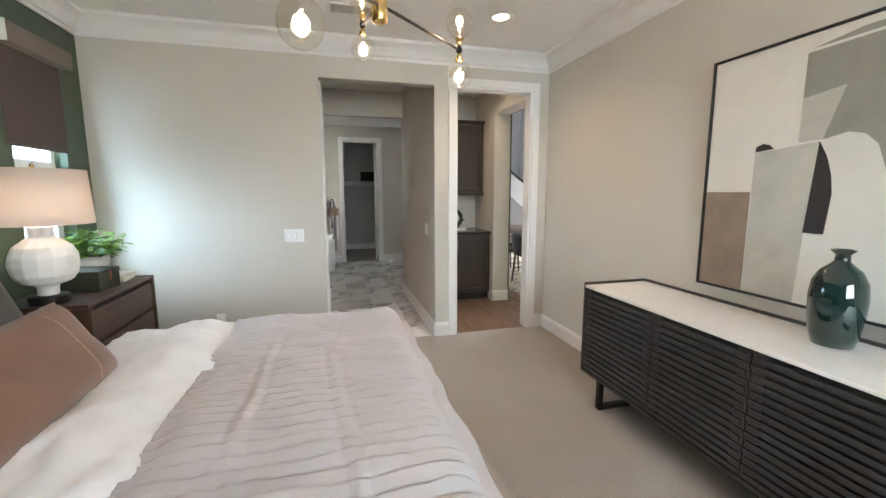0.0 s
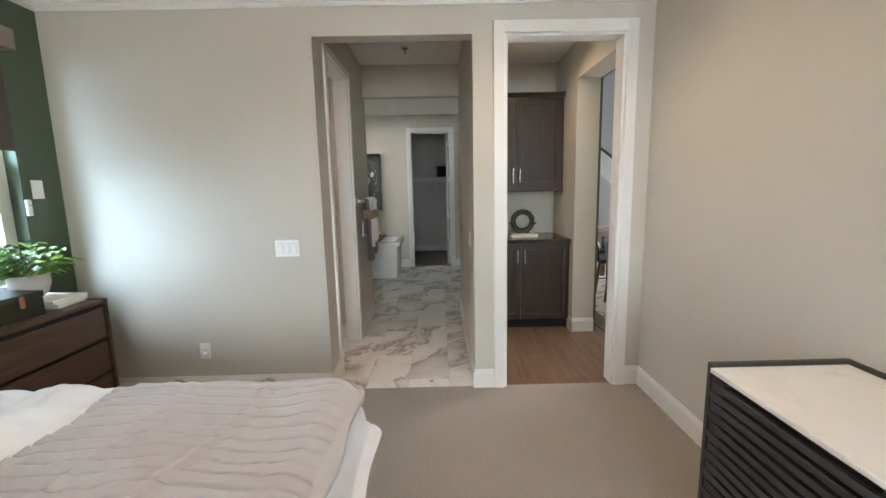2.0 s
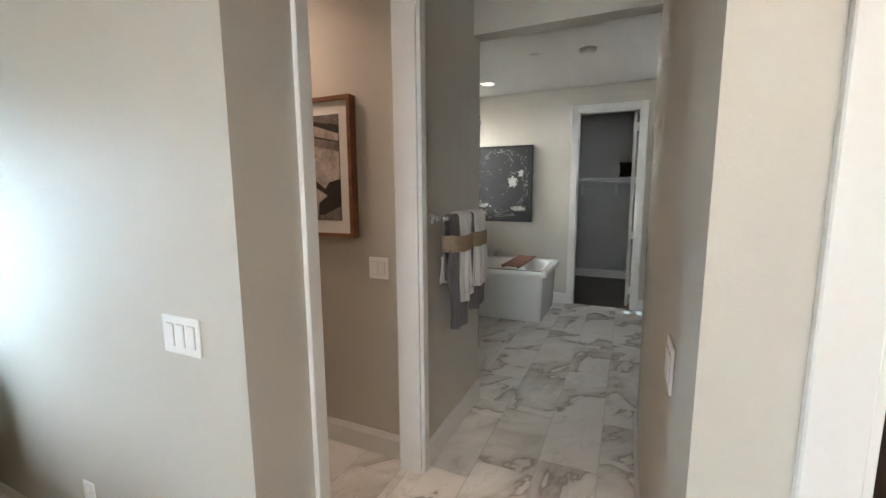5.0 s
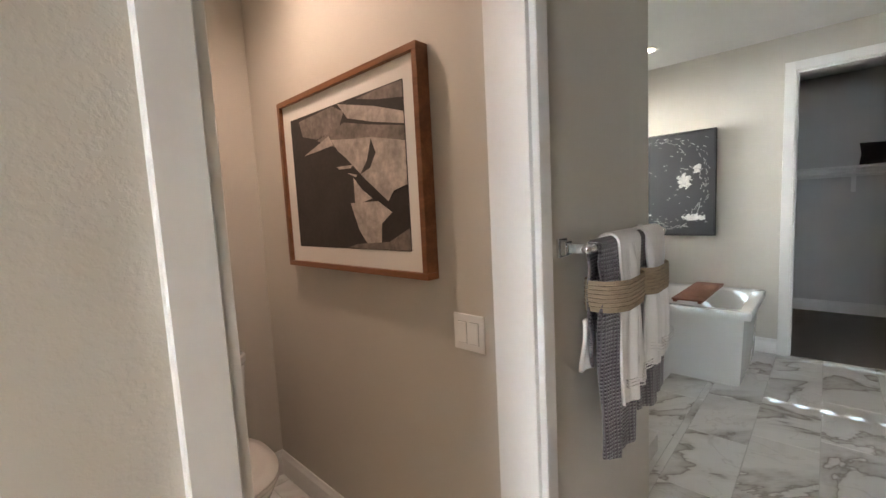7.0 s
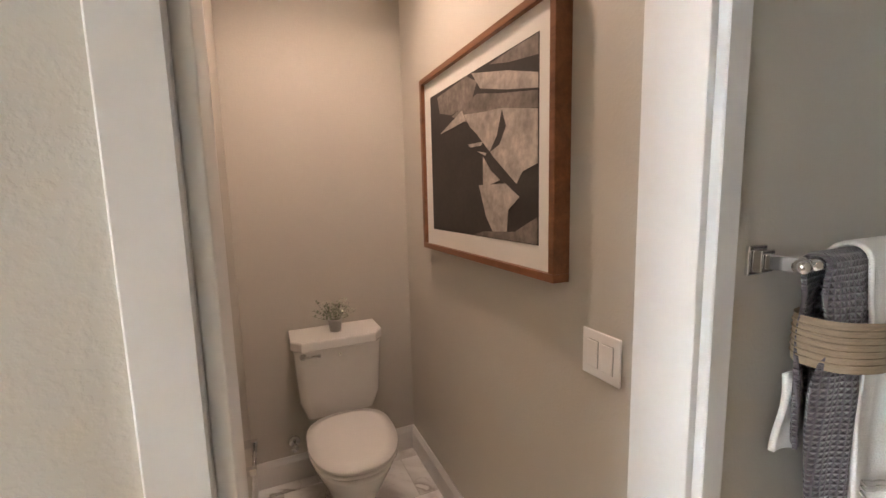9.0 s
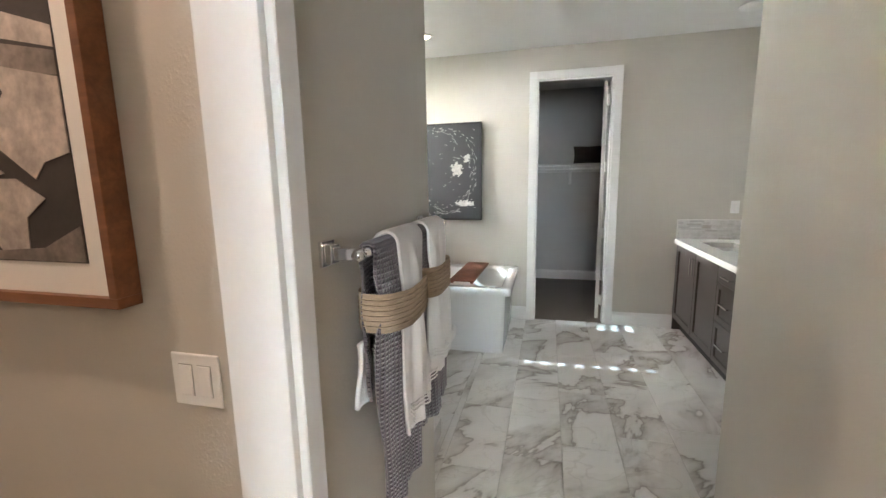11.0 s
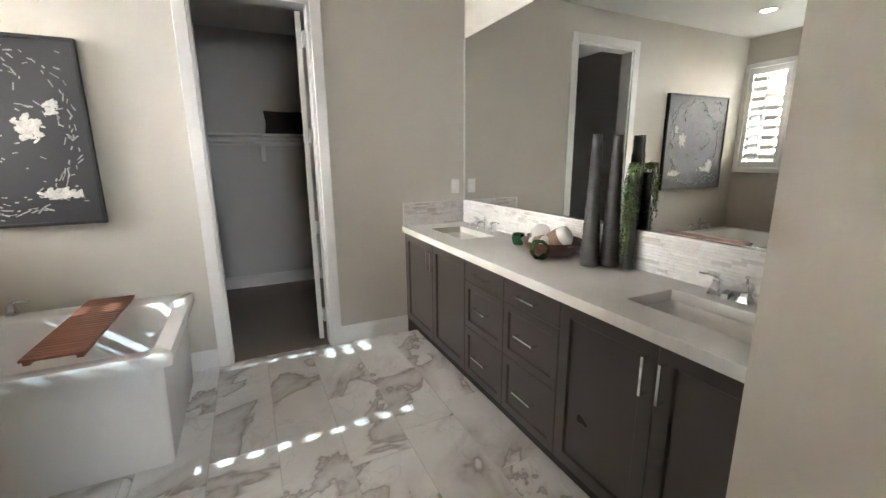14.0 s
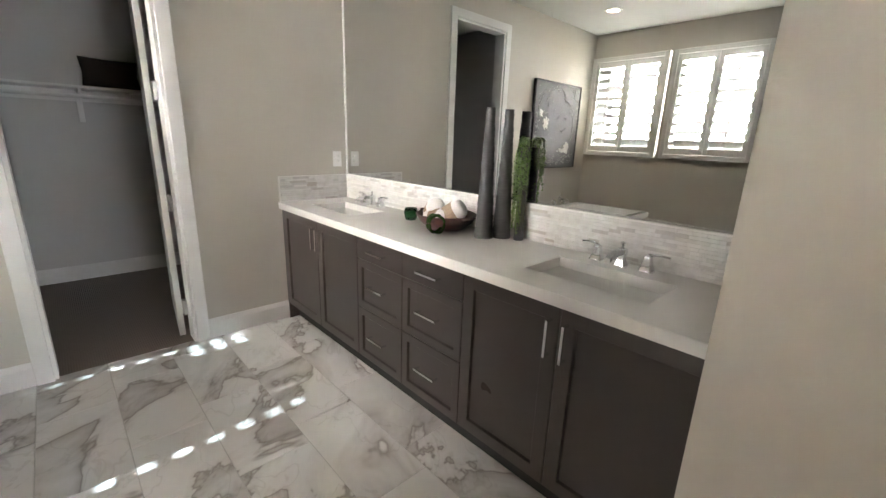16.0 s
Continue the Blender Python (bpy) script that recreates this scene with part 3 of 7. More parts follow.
def cloth(bm, x0, x1, y0, y1, top, ov_x, ov_y0, ov_y1, r, lift, step, flare=0.1, sway=0.022):
    """A thick cover lying on a bed from x0 to x1 and y0 to y1, hanging over the foot and both sides; lift(x, y) adds its folds."""
    b = bmesh.new()
    nx = int((x1 - x0 + ov_x) / step)
    ny = int((y1 - y0 + ov_y0 + ov_y1) / step)
    rows = []
    for i in range(nx + 1):
        s = x0 + (x1 - x0 + ov_x) * i / nx
        row = []
        for j in range(ny + 1):
            v = y0 - ov_y0 + (y1 - y0 + ov_y0 + ov_y1) * j / ny
            ex, ey = max(0.0, s - x1), max(0.0, v - y1, y0 - v)
            side = 1 if v > (y0 + y1) / 2 else -1
            turn = math.atan2(ex, ey) if ex + ey > 0 else 0.0
            out, down = fold(max(ex, ey), r, flare)
            hang = min(1.0, down / 0.2)
            run = min(s, x1) + turn * 0.3 - (min(max(v, y0), y1) * side if ex > 0 else 0)
            out += sway * hang * math.sin(run * 15 + 2 * ripple(s, v, 1.5))
            px = min(s, x1) + out * math.sin(turn)
            py = min(max(v, y0), y1) + side * out * math.cos(turn) * (1 if ex + ey > 0 else 0)
            row.append(b.verts.new((px, py, max(0.05, top - down + lift(s, v) * (1 - 0.6 * hang)))))
        rows.append(row)
    for a, c in zip(rows, rows[1:]):
        for j in range(ny):
            b.faces.new((a[j], c[j], c[j + 1], a[j + 1]))
    for f in b.faces:
        f.smooth = True
    add_bm(bm, b)
    return bm


def cushion(bm, w, h, d, n=22, sag=0.0):
    """A stuffed pillow in its own x (width), z (height) and y (thickness), with pinched corners."""
    b = bmesh.new()
    for side in (1, -1):
        rows = []
        for i in range(n + 1):
            u = -1 + 2 * i / n
            row = []
            for j in range(n + 1):
                v = -1 + 2 * j / n
                pinch = 1 - 0.07 * (1 - abs(u)) * abs(v) ** 3
                pinch2 = 1 - 0.07 * (1 - abs(v)) * abs(u) ** 3
                puff = max(0.0, (1 - u ** 4) * (1 - v ** 4)) ** 0.55
                dent = 0.06 * ripple(u * 2 + w, v * 2 + h, 1.3)
                row.append(b.verts.new((u * w / 2 * pinch2, side * d / 2 * puff * (1 + dent), h / 2 + v * h / 2 * pinch - sag * (1 - u * u) * max(0, v))))
            rows.append(row)
        for a, c in zip(rows, rows[1:]):
            for j in range(n):
                q = (a[j], c[j], c[j + 1], a[j + 1])
                b.faces.new(q if side < 0 else tuple(reversed(q)))
    bmesh.ops.remove_doubles(b, verts=b.verts[:], dist=0.0008)
    for f in b.faces:
        f.smooth = True
    add_bm(bm, b)
    return bm


M_DUVET = surface("pale_lilac_grey_quilt", (0.47, 0.45, 0.475), 0.92, var=0.05, scale=4, grain=500, relief=0.2, sheen=0.3)
M_LEATHER = surface("tan_brown_suede", (0.165, 0.082, 0.048), 0.75, var=0.12, scale=6, grain=220, relief=0.15, sheen=0.2)
M_THREAD = surface("tan_thread", (0.36, 0.24, 0.16), 0.8, var=0.05)
M_SLATE = surface("slate_grey_linen", (0.075, 0.08, 0.082), 0.9, var=0.08, grain=500, relief=0.25)
BX0, BX1, BY0, BY1 = -1.40, 0.60, 0.76, 2.60
bed = thing("bed", (0, 0, 0), "made bed with white sheets and wide mattress", "bed")
part("mattress", box(bmesh.new(), BX0, BY0, 0.32, BX1, BY1, 0.59, 0.06, 4), M_SHEET, bed, smooth=True)
part("box_spring", box(bmesh.new(), BX0, BY0 + 0.01, 0.14, BX1 - 0.01, BY1 - 0.01, 0.318, 0.02), M_SLATE, bed)
part("headboard", box(bmesh.new(), GX + 0.006, BY0 - 0.06, 0.14, BX0 - 0.004, BY1 + 0.0, 0.98, 0.03, 4), M_SLATE, bed, "slate grey upholstered headboard")
for x in (BX0 + 0.1, BX1 - 0.15):
    for y in (BY0 + 0.1, BY1 - 0.1):
        part("leg", box(bmesh.new(), x - 0.03, y - 0.03, 0.001, x + 0.03, y + 0.03, 0.139, 0.005), M_IRON, bed)


def sheet_lift(x, y):
    return 0.036 * ripple(x, y, 3.2) + 0.022 * ripple(x * 1.6 + y, y - x, 6) + 0.010 * ripple(x + y * 0.5, y * 1.5 - x, 15) + 0.065 * math.exp(-((x + 0.47) / 0.22) ** 2)


flat = thing("folded_sheet", (0, 0, 0.59), "white cotton sheet folded back over the bed", "sheet")
bm = cloth(bmesh.new(), -0.86, -0.20, BY0, BY1, 0.045, 0.0, 0.30, 0.22, 0.06, sheet_lift, 0.022)
o = part("cloth", bm, M_SHEET, flat, smooth=True)
md = o.modifiers.new("thickness", "SOLIDIFY")
md.thickness = 0.012


def quilt_lift(x, y):
    wob = y + 0.02 * ripple(x, y, 3) + 0.006 * ripple(x, y, 14)
    g = (wob / 0.058) % 1.0
    deep = 0.75 + 0.5 * ripple(x, y + 7, 2.0)
    tuck = 0.006 * g - 0.013 * deep * math.exp(-(min(g, 1 - g) / 0.075) ** 2)
    seam = 0.0
    for c in (0.02, 0.30):
        d = abs(x - c - 0.10 * ripple(y, c, 1.8))
        seam += (0.003 + 0.006 * ripple(y, c + 5, 2.5)) * math.exp(-(d / 0.014) ** 2) - 0.003 * math.exp(-((d - 0.032) / 0.012) ** 2)
    swell = 0.030 * ripple(x, y, 2.4) + 0.016 * ripple(x + 9 + y * 0.4, y, 6) + 0.004 * ripple(x, y + 4, 18)
    edge = -0.02 * math.exp(-((x + 0.26) / 0.05) ** 2)
    return tuck + seam + swell + edge


duvet = thing("duvet", (0, 0, 0.60), "pale lilac-grey tucked quilt spread over the bed foot", "duvet")
bm = cloth(bmesh.new(), -0.27, BX1 - 0.05, BY0, BY1 - 0.04, 0.092, 0.20, 0.20, 0.24, 0.135, quilt_lift, 0.0055, 0.12, 0.012)
o = part("cloth", bm, M_DUVET, duvet, smooth=True)
md = o.modifiers.new("thickness", "SOLIDIFY")
md.thickness = 0.02
skirt = thing("hanging_sheet", (0, 0, 0.40), "white sheet hanging below the quilt", "sheet")
bm = cloth(bmesh.new(), -0.24, BX1 + 0.005, BY0 - 0.005, BY1 + 0.005, 0.204, 0.46, 0.44, 0.42, 0.072, lambda x, y: 0.004 * ripple(x, y, 5), 0.02, 0.17, 0.006)
part("cloth", bm, M_SHEET, skirt, smooth=True)

p = thing("lumbar_pillow", (-0.745, 1.50, 0.66), "tan brown suede lumbar pillow with stitched seams", "pillow", rz=-90)
p.matrix_world = pose(-0.63, 1.55, 0.650, 0, 0, -88) @ pose(0, 0, 0, 33)
part("cover", cushion(bmesh.new(), 1.10, 0.38, 0.20), M_LEATHER, p)
for u in (-0.30, 0.30):
    pts = []
    for i in range(25):
        v = -1 + 2 * i / 24
        puff = max(0.0, (1 - (u / 0.55) ** 4) * (1 - v ** 4)) ** 0.55
        pts.append((u, 0.10 * puff * 1.05 + 0.002, 0.185 + v * 0.185 * (1 - 0.07 * (1 - abs(u / 0.55)) * abs(v) ** 3)))
    part("stitching", tube(bmesh.new(), pts, 0.0025, 6), M_THREAD, p, "pale stitched seam")
for y, w, g in ((2.10, 0.66, "slate grey linen pillow leaning on the headboard"), (1.30, 0.66, "slate grey linen pillow leaning on the headboard")):
    p = thing("bed_pillow", (-1.17, y, 0.62), g, "pillow", "grey pillows")
    p.matrix_world = pose(-1.10, y, 0.62, 0, 0, -88) @ pose(0, 0, 0, 22)
    part("cover", cushion(bmesh.new(), w, 0.52, 0.19), M_SLATE, p)

# nightstand
t = thing("nightstand", (-1.265, 3.09, 0), "dark walnut nightstand with two long drawers", "nightstand")
bm = boxes((-0.235, -0.42, 0.79, 0.235, 0.42, 0.81), bev=0.003)
part("top", bm, M_NIGHT, t)
for y in (-0.42, 0.40):
    part("side_panel", box(bmesh.new(), -0.235, y, 0.14, 0.245, y + 0.02, 0.815 if y > 0 else 0.789, 0.003), M_NIGHT, t)
part("back_panel", box(bmesh.new(), -0.235, -0.399, 0.14, -0.22, 0.399, 0.789), M_NIGHT, t)
part("bottom_panel", box(bmesh.new(), -0.219, -0.399, 0.14, 0.215, 0.399, 0.16), M_NIGHT, t)
# Near-black block paints the shade behind the drawer fronts.
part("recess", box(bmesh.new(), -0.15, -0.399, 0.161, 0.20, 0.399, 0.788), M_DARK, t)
for z0, z1 in ((0.575, 0.762), (0.368, 0.555), (0.165, 0.348)):
    part("drawer_front", box(bmesh.new(), 0.205, -0.396, z0, 0.23, 0.396, z1, 0.003), M_NIGHT, t)
for x in (-0.2, 0.2):
    for y in (-0.38, 0.38):
        part("leg", lathe(bmesh.new(), [(0.014, 0.0), (0.02, 0.139)], 12, at=(x, y, 0)), M_NIGHT, t)

# table lamp
M_PLASTERWHITE = surface("matt_white_plaster", (0.84, 0.835, 0.83), 0.75, var=0.03, scale=8, grain=90, relief=0.3, depth=0.003)


def shade_material():
    m, tr, n, b = nodes_of("pale_linen_shade")
    b.inputs["Base Color"].default_value = (0.82, 0.76, 0.72, 1)
    b.inputs["Roughness"].default_value = 0.9
    weave = noise_node(tr, coords(tr, (1, 1, 6)), 160, 2)
    bump(tr, weave, b, 0.15, 0.001)
    tl = n.new("ShaderNodeBsdfTranslucent")
    tl.inputs[0].default_value = (0.86, 0.80, 0.77, 1)
    mx = n.new("ShaderNodeMixShader")
    mx.inputs[0].default_value = 0.6
    tr.links.new(b.outputs[0], mx.inputs[1])
    tr.links.new(tl.outputs[0], mx.inputs[2])
    tr.links.new(mx.outputs[0], n["Material Output"].inputs[0])
    return m


M_SHADE = shade_material()
t = thing("table_lamp", (-1.262, 2.785, 0.811), "white faceted plaster table lamp with linen drum shade", "lamp")
part("plinth", lathe(bmesh.new(), [(0.088, 0.0), (0.09, 0.004), (0.09, 0.042), (0.085, 0.046)], 40), M_IRON, t, "black round plinth")
prof = [(0.052, 0.047), (0.052, 0.085), (0.062, 0.098), (0.12, 0.115), (0.155, 0.15), (0.166, 0.20), (0.162, 0.245), (0.135, 0.29), (0.085, 0.325), (0.062, 0.335), (0.06, 0.385), (0.03, 0.39)]
prof = [(r * 0.91, 0.047 + (h - 0.047) * 1.12) for r, h in prof]
bm = lathe(bmesh.new(), prof, 15)
for f in bm.faces:
    f.smooth = False
for v in bm.verts:
    k = 1 + 0.05 * noise.noise(v.co * 23)
    v.co.x *= k
    v.co.y *= k
bmesh.ops.bevel(bm, geom=bm.edges[:], offset=0.004, segments=1, affect="EDGES")
part("base", bm, M_PLASTERWHITE, t)
part("stem", lathe(bmesh.new(), [(0.006, 0.39), (0.006, 0.745), (0.012, 0.752), (0.004, 0.765)], 12), M_BRASS, t)
bm = lathe(bmesh.new(), [(0.238, 0.44), (0.224, 0.735), (0.221, 0.735), (0.235, 0.44), (0.238, 0.44)], 56, cap=False)
part("shade", bm, M_SHADE, t)
bm = bmesh.new()
for a in range(3):
    c, s = math.cos(a * 2.094), math.sin(a * 2.094)
    tube(bm, [(0.004 * c, 0.004 * s, 0.73), (0.222 * c, 0.222 * s, 0.728)], 0.0018, 6)
part("shade_spider", bm, M_BRASS, t)
lamp("table_lamp_bulb", "POINT", (-1.262, 2.785, 1.36), 2.5, WARM, 0.04)

M_BOX = surface("dark_olive_leatherette", (0.022, 0.024, 0.012), 0.6, var=0.15, grain=200, relief=0.1)
M_TAB = surface("orange_tan_leather", (0.30, 0.10, 0.045), 0.6, var=0.1)
t = thing("storage_box", (-1.24, 3.11, 0.811), "dark olive lidded box with tan leather tab", "box", rz=-4)
part("body", box(bmesh.new(), -0.13, -0.11, 0.0, 0.13, 0.11, 0.095, 0.004), M_BOX, t)
part("lid", box(bmesh.new(), -0.133, -0.113, 0.0955, 0.133, 0.113, 0.128, 0.004), M_BOX, t)
part("leather_tab", box(bmesh.new(), 0.1335, -0.012, 0.06, 0.138, 0.012, 0.12, 0.002), M_TAB, t, "tan leather tab")
M_PAPER = surface("white_book_cover", (0.74, 0.73, 0.70), 0.6, var=0.03)
for i, (dx, dy, h, rz) in enumerate(((0, 0, 0.024, 5), (0.004, 0.003, 0.02, -3))):
    t = thing("book", (-1.275 + dx, 3.39 + dy, 0.811 + 0.0245 * i), "white closed book lying on the nightstand", "book", "stacked books", rz)
    part("cover", boxes((-0.17, -0.105, 0, 0.15, 0.105, 0.002), (-0.17, -0.105, h - 0.002, 0.15, 0.105, h), (-0.17, 0.103, 0.002, 0.15, 0.105, h - 0.002)), M_PAPER, t)
    part("pages", box(bmesh.new(), -0.165, -0.101, 0.0021, 0.146, 0.1025, h - 0.0021), surface("page_edge", (0.70, 0.66, 0.58), 0.9, grain=400, var=0.1, stretch=(1, 1, 8)) if i == 0 else bpy.data.materials["page_edge"], t)

M_POT = surface("pale_grey_ceramic", (0.50, 0.49, 0.475), 0.55, var=0.04)


def leaf_material(name, dark, light):
    m, t, n, b = nodes_of(name)
    geo = t.nodes.new("ShaderNodeNewGeometry")
    t.links.new(ramp(t, geo.outputs["Random Per Island"], ((0.0, dark), (1.0, light))), b.inputs["Base Color"])
    b.inputs["Roughness"].default_value = 0.45
    b.inputs["Transmission Weight"].default_value = 0.0
    return m


def blade(b, root, tip, width, droop, rng):
    """A small pointed leaf from root to tip, cupped along its midrib."""
    root, tip = Vector(root), Vector(tip)
    d = tip - root
    side = d.cross(Vector((0, 0, 1)))
    if side.length < 1e-4:
        side = Vector((1, 0, 0))
    side.normalize()
    up = side.cross(d).normalized()
    side = (Matrix.Rotation(rng.uniform(-0.6, 0.6), 3, d.normalized()) @ side)
    pts = []
    for k, w in ((0.0, 0.08), (0.3, 0.85), (0.6, 1.0), (0.85, 0.55), (1.0, 0.0)):
        mid = root + d * k - Vector((0, 0, droop * k * k))
        pts.append((mid + side * width * w * 0.5 + up * width * w * 0.18, mid, mid - side * width * w * 0.5 + up * width * w * 0.18))
    vs = [[b.verts.new(q) for q in tri] for tri in pts[:-1]]
    end = b.verts.new(pts[-1][1])
    for a, c in zip(vs, vs[1:]):
        b.faces.new((a[0], a[1], c[1], c[0]))
        b.faces.new((a[1], a[2], c[2], c[1]))
    b.faces.new((vs[-1][0], vs[-1][1], end))
    b.faces.new((vs[-1][1], vs[-1][2], end))


M_FERN = leaf_material("bright_green_leaf", (0.035, 0.10, 0.012), (0.20, 0.36, 0.05))
M_SOIL = surface("potting_soil", (0.03, 0.022, 0.015), 0.95, var=0.3, grain=150, relief=0.6)
t = thing("potted_plant", (-1.315, 3.36, 0.86), "bright green leafy plant in pale grey bowl", "plant")
part("pot", lathe(bmesh.new(), [(0.045, 0), (0.075, 0.03), (0.09, 0.08), (0.092, 0.135), (0.084, 0.135), (0.08, 0.11)], 36, cap=False), M_POT, t)
part("soil", lathe(bmesh.new(), [(0.082, 0.108), (0.05, 0.115), (0.0, 0.117)], 24, cap=False), M_SOIL, t)
rng = random.Random(4)
bm = bmesh.new()
stems = bmesh.new()
for i in range(64):
    a, e, ln = rng.uniform(0, 6.283), rng.uniform(0.25, 1.45), rng.uniform(0.12, 0.21)
    c, s = math.cos(a), math.sin(a)
    base = Vector((c * rng.uniform(0, 0.06), s * rng.uniform(0, 0.06), 0.11))
    tip = base + Vector((c * math.cos(e), s * math.cos(e), math.sin(e))) * ln
    tip.x = max(tip.x, -0.19)
    tube(stems, [base, (base + tip) / 2 + Vector((0, 0, 0.012)), tip], 0.0013, 4)
    for k in range(7):
        q = base.lerp(tip, 0.35 + 0.11 * k)
        sd = Vector((-s, c, 0.35)) * (1 if k % 2 else -1)
        l = rng.uniform(0.035, 0.065)
        end = q + (sd.normalized() * 0.8 + Vector((c, s, 0.2)) * 0.6) * l
        end.x = max(end.x, -0.2)
        blade(bm, q, end, rng.uniform(0.02, 0.034), 0.006, rng)
part("stems", stems, M_FERN, t)
part("foliage", bm, M_FERN, t)

# window with its roller shade
M_VINYL = surface("white_vinyl", (0.80, 0.80, 0.79), 0.4, var=0.02, relief=0.0)
M_SHADECLOTH = surface("dark_taupe_shade_cloth", (0.095, 0.072, 0.064), 0.9, var=0.05, grain=400, relief=0.1)
M_VALANCE = surface("taupe_fascia", (0.20, 0.165, 0.145), 0.6, var=0.04)


def sash_window(name, y0, y1):
    w = tagged(new(name), "white vinyl single-hung window in a painted recess", "window", kind="structure")
    x0, x1 = GX - 0.13, GX - 0.075
    f = 0.045
    part("window_frame", boxes((x0, y0, WZ0, x1, y0 + f, WZ1), (x0, y1 - f, WZ0, x1, y1, WZ1), (x0, y0 + f, WZ0, x1, y1 - f, WZ0 + f), (x0, y0 + f, WZ1 - f, x1, y1 - f, WZ1),
                               (x0 + 0.005, y0 + f, 1.56, x1 + 0.012, y1 - f, 1.63), (x0 + 0.01, y1 - f - 0.035, WZ0 + f, x1 + 0.008, y1 - f, 1.56), (x0 + 0.01, y0 + f, WZ0 + f, x1 + 0.008, y0 + f + 0.035, 1.56),
                               (x0 + 0.01, y0 + f + 0.035, WZ0 + f, x1 + 0.008, y1 - f - 0.035, WZ0 + f + 0.035), bev=0.003), M_VINYL, w)
    part("window_sill", box(bmesh.new(), x1 + 0.001, y0 + 0.001, WZ0 + 0.0005, GX + 0.02, y1 - 0.001, WZ0 + 0.02, 0.003), M_VINYL, w)
    for z0, z1 in ((WZ0 + f, 1.558), (1.632, WZ1 - f)):
        o = part("pane", box(bmesh.new(), x0 + 0.024, y0 + f, z0, x0 + 0.028, y1 - f, z1), M_GLASS, w)
        o.visible_shadow = False
    return w


sash_window("window_1", WY0, WY1)
w = tagged(new("window_2"), "wide white vinyl window in the bedroom wall", "window", kind="structure")
part("window_frame", boxes((SX0, BY - 0.11, WZ0, SX0 + 0.045, BY - 0.055, WZ1), (SX1 - 0.045, BY - 0.11, WZ0, SX1, BY - 0.055, WZ1), (SX0 + 0.045, BY - 0.11, WZ0, SX1 - 0.045, BY - 0.055, WZ0 + 0.045),
                           (SX0 + 0.045, BY - 0.11, WZ1 - 0.045, SX1 - 0.045, BY - 0.055, WZ1), (1.27, BY - 0.11, WZ0 + 0.045, 1.33, BY - 0.055, WZ1 - 0.045), bev=0.003), M_VINYL, w)
part("window_sill", box(bmesh.new(), SX0 + 0.001, BY - 0.054, WZ0 + 0.0005, SX1 - 0.001, BY + 0.02, WZ0 + 0.02, 0.003), M_VINYL, w)
for x0, x1 in ((SX0 + 0.045, 1.27), (1.33, SX1 - 0.045)):
    part("pane", box(bmesh.new(), x0, BY - 0.085, WZ0 + 0.045, x1, BY - 0.081, WZ1 - 0.045), M_GLASS, w).visible_shadow = False
t = thing("roller_shade", (GX, 3.34, 2.26), "dark taupe roller shade half lowered over window", "window shade")
part("fascia", boxes((0.003, -0.335, 0.0, 0.09, 0.275, 0.115), bev=0.004), M_VALANCE, t, "taupe fascia box")
part("end_cap", box(bmesh.new(), 0.003, -0.339, -0.002, 0.093, -0.3355, 0.117, 0.001), M_VINYL, t)
part("fabric", box(bmesh.new(), 0.018, -0.325, -0.55, 0.0195, 0.243, 0.001), M_SHADECLOTH, t)
part("hem_bar", box(bmesh.new(), 0.014, -0.325, -0.568, 0.0235, 0.243, -0.5505, 0.003), M_SHADECLOTH, t)

# sideboard
DY0, DY1, DX0, DX1 = 0.153, 2.408, 1.90, 2.385
t = thing("sideboard", (2.14, 1.31, 0), "charcoal slatted sideboard with inset white marble top", "sideboard")


def loc(x, y, z=0.0):
    return x - 2.14, y - 1.31, z


def sbox(x0, y0, z0, x1, y1, z1, bev=0.002):
    return box(bmesh.new(), x0 - 2.14, y0 - 1.31, z0, x1 - 2.14, y1 - 1.31, z1, bev)


part("side_panel", sbox(DX0, DY1 - 0.018, 0.205, DX1, DY1, 0.82), M_DRESSER, t)
part("side_panel", sbox(DX0, DY0, 0.205, DX1, DY0 + 0.018, 0.82), M_DRESSER, t)
part("back_panel", sbox(DX1 - 0.016, DY0 + 0.0185, 0.205, DX1, DY1 - 0.0185, 0.82), M_DRESSER, t)
part("bottom_panel", sbox(DX0, DY0 + 0.0185, 0.205, DX1 - 0.0165, DY1 - 0.0185, 0.225), M_DRESSER, t)


def veined_marble():
    m, tr, n, b = nodes_of("white_veined_marble")
    vec = coords(tr, (1, 0.6, 1))
    w = noise_node(tr, vec, 3.0, 5, 0.6, 1.5)
    c = noise_node(tr, vec, 1.6, 3)
    v = ramp(tr, w, ((0.46, (1, 1, 1)), (0.497, (0.62, 0.58, 0.53)), (0.53, (1, 1, 1))))
    s = ramp(tr, c, ((0.42, (0.0, 0.0, 0.0)), (0.6, (1, 1, 1))))
    base = ramp(tr, c, ((0.3, (0.78, 0.76, 0.73)), (0.7, (0.86, 0.85, 0.82))))
    tr.links.new(mixed(tr, base, mixed(tr, base, v, 0.75), s, "MIX"), b.inputs["Base Color"])
    b.inputs["Roughness"].default_value = 0.28
    return m


M_MARBLE = veined_marble()
part("marble_top", sbox(DX0 - 0.002, DY0 + 0.0185, 0.789, DX1 - 0.0165, DY1 - 0.0185, 0.806), M_MARBLE, t, "white veined marble top")
# Solid near-black block stands for the shade inside the sideboard.
part("interior_shade", sbox(DX0 + 0.03, DY0 + 0.02, 0.226, DX1 - 0.017, DY1 - 0.02, 0.788, 0), M_DARK, t)
edges = [2.388, 1.792, 1.259, 0.72, 0.173]
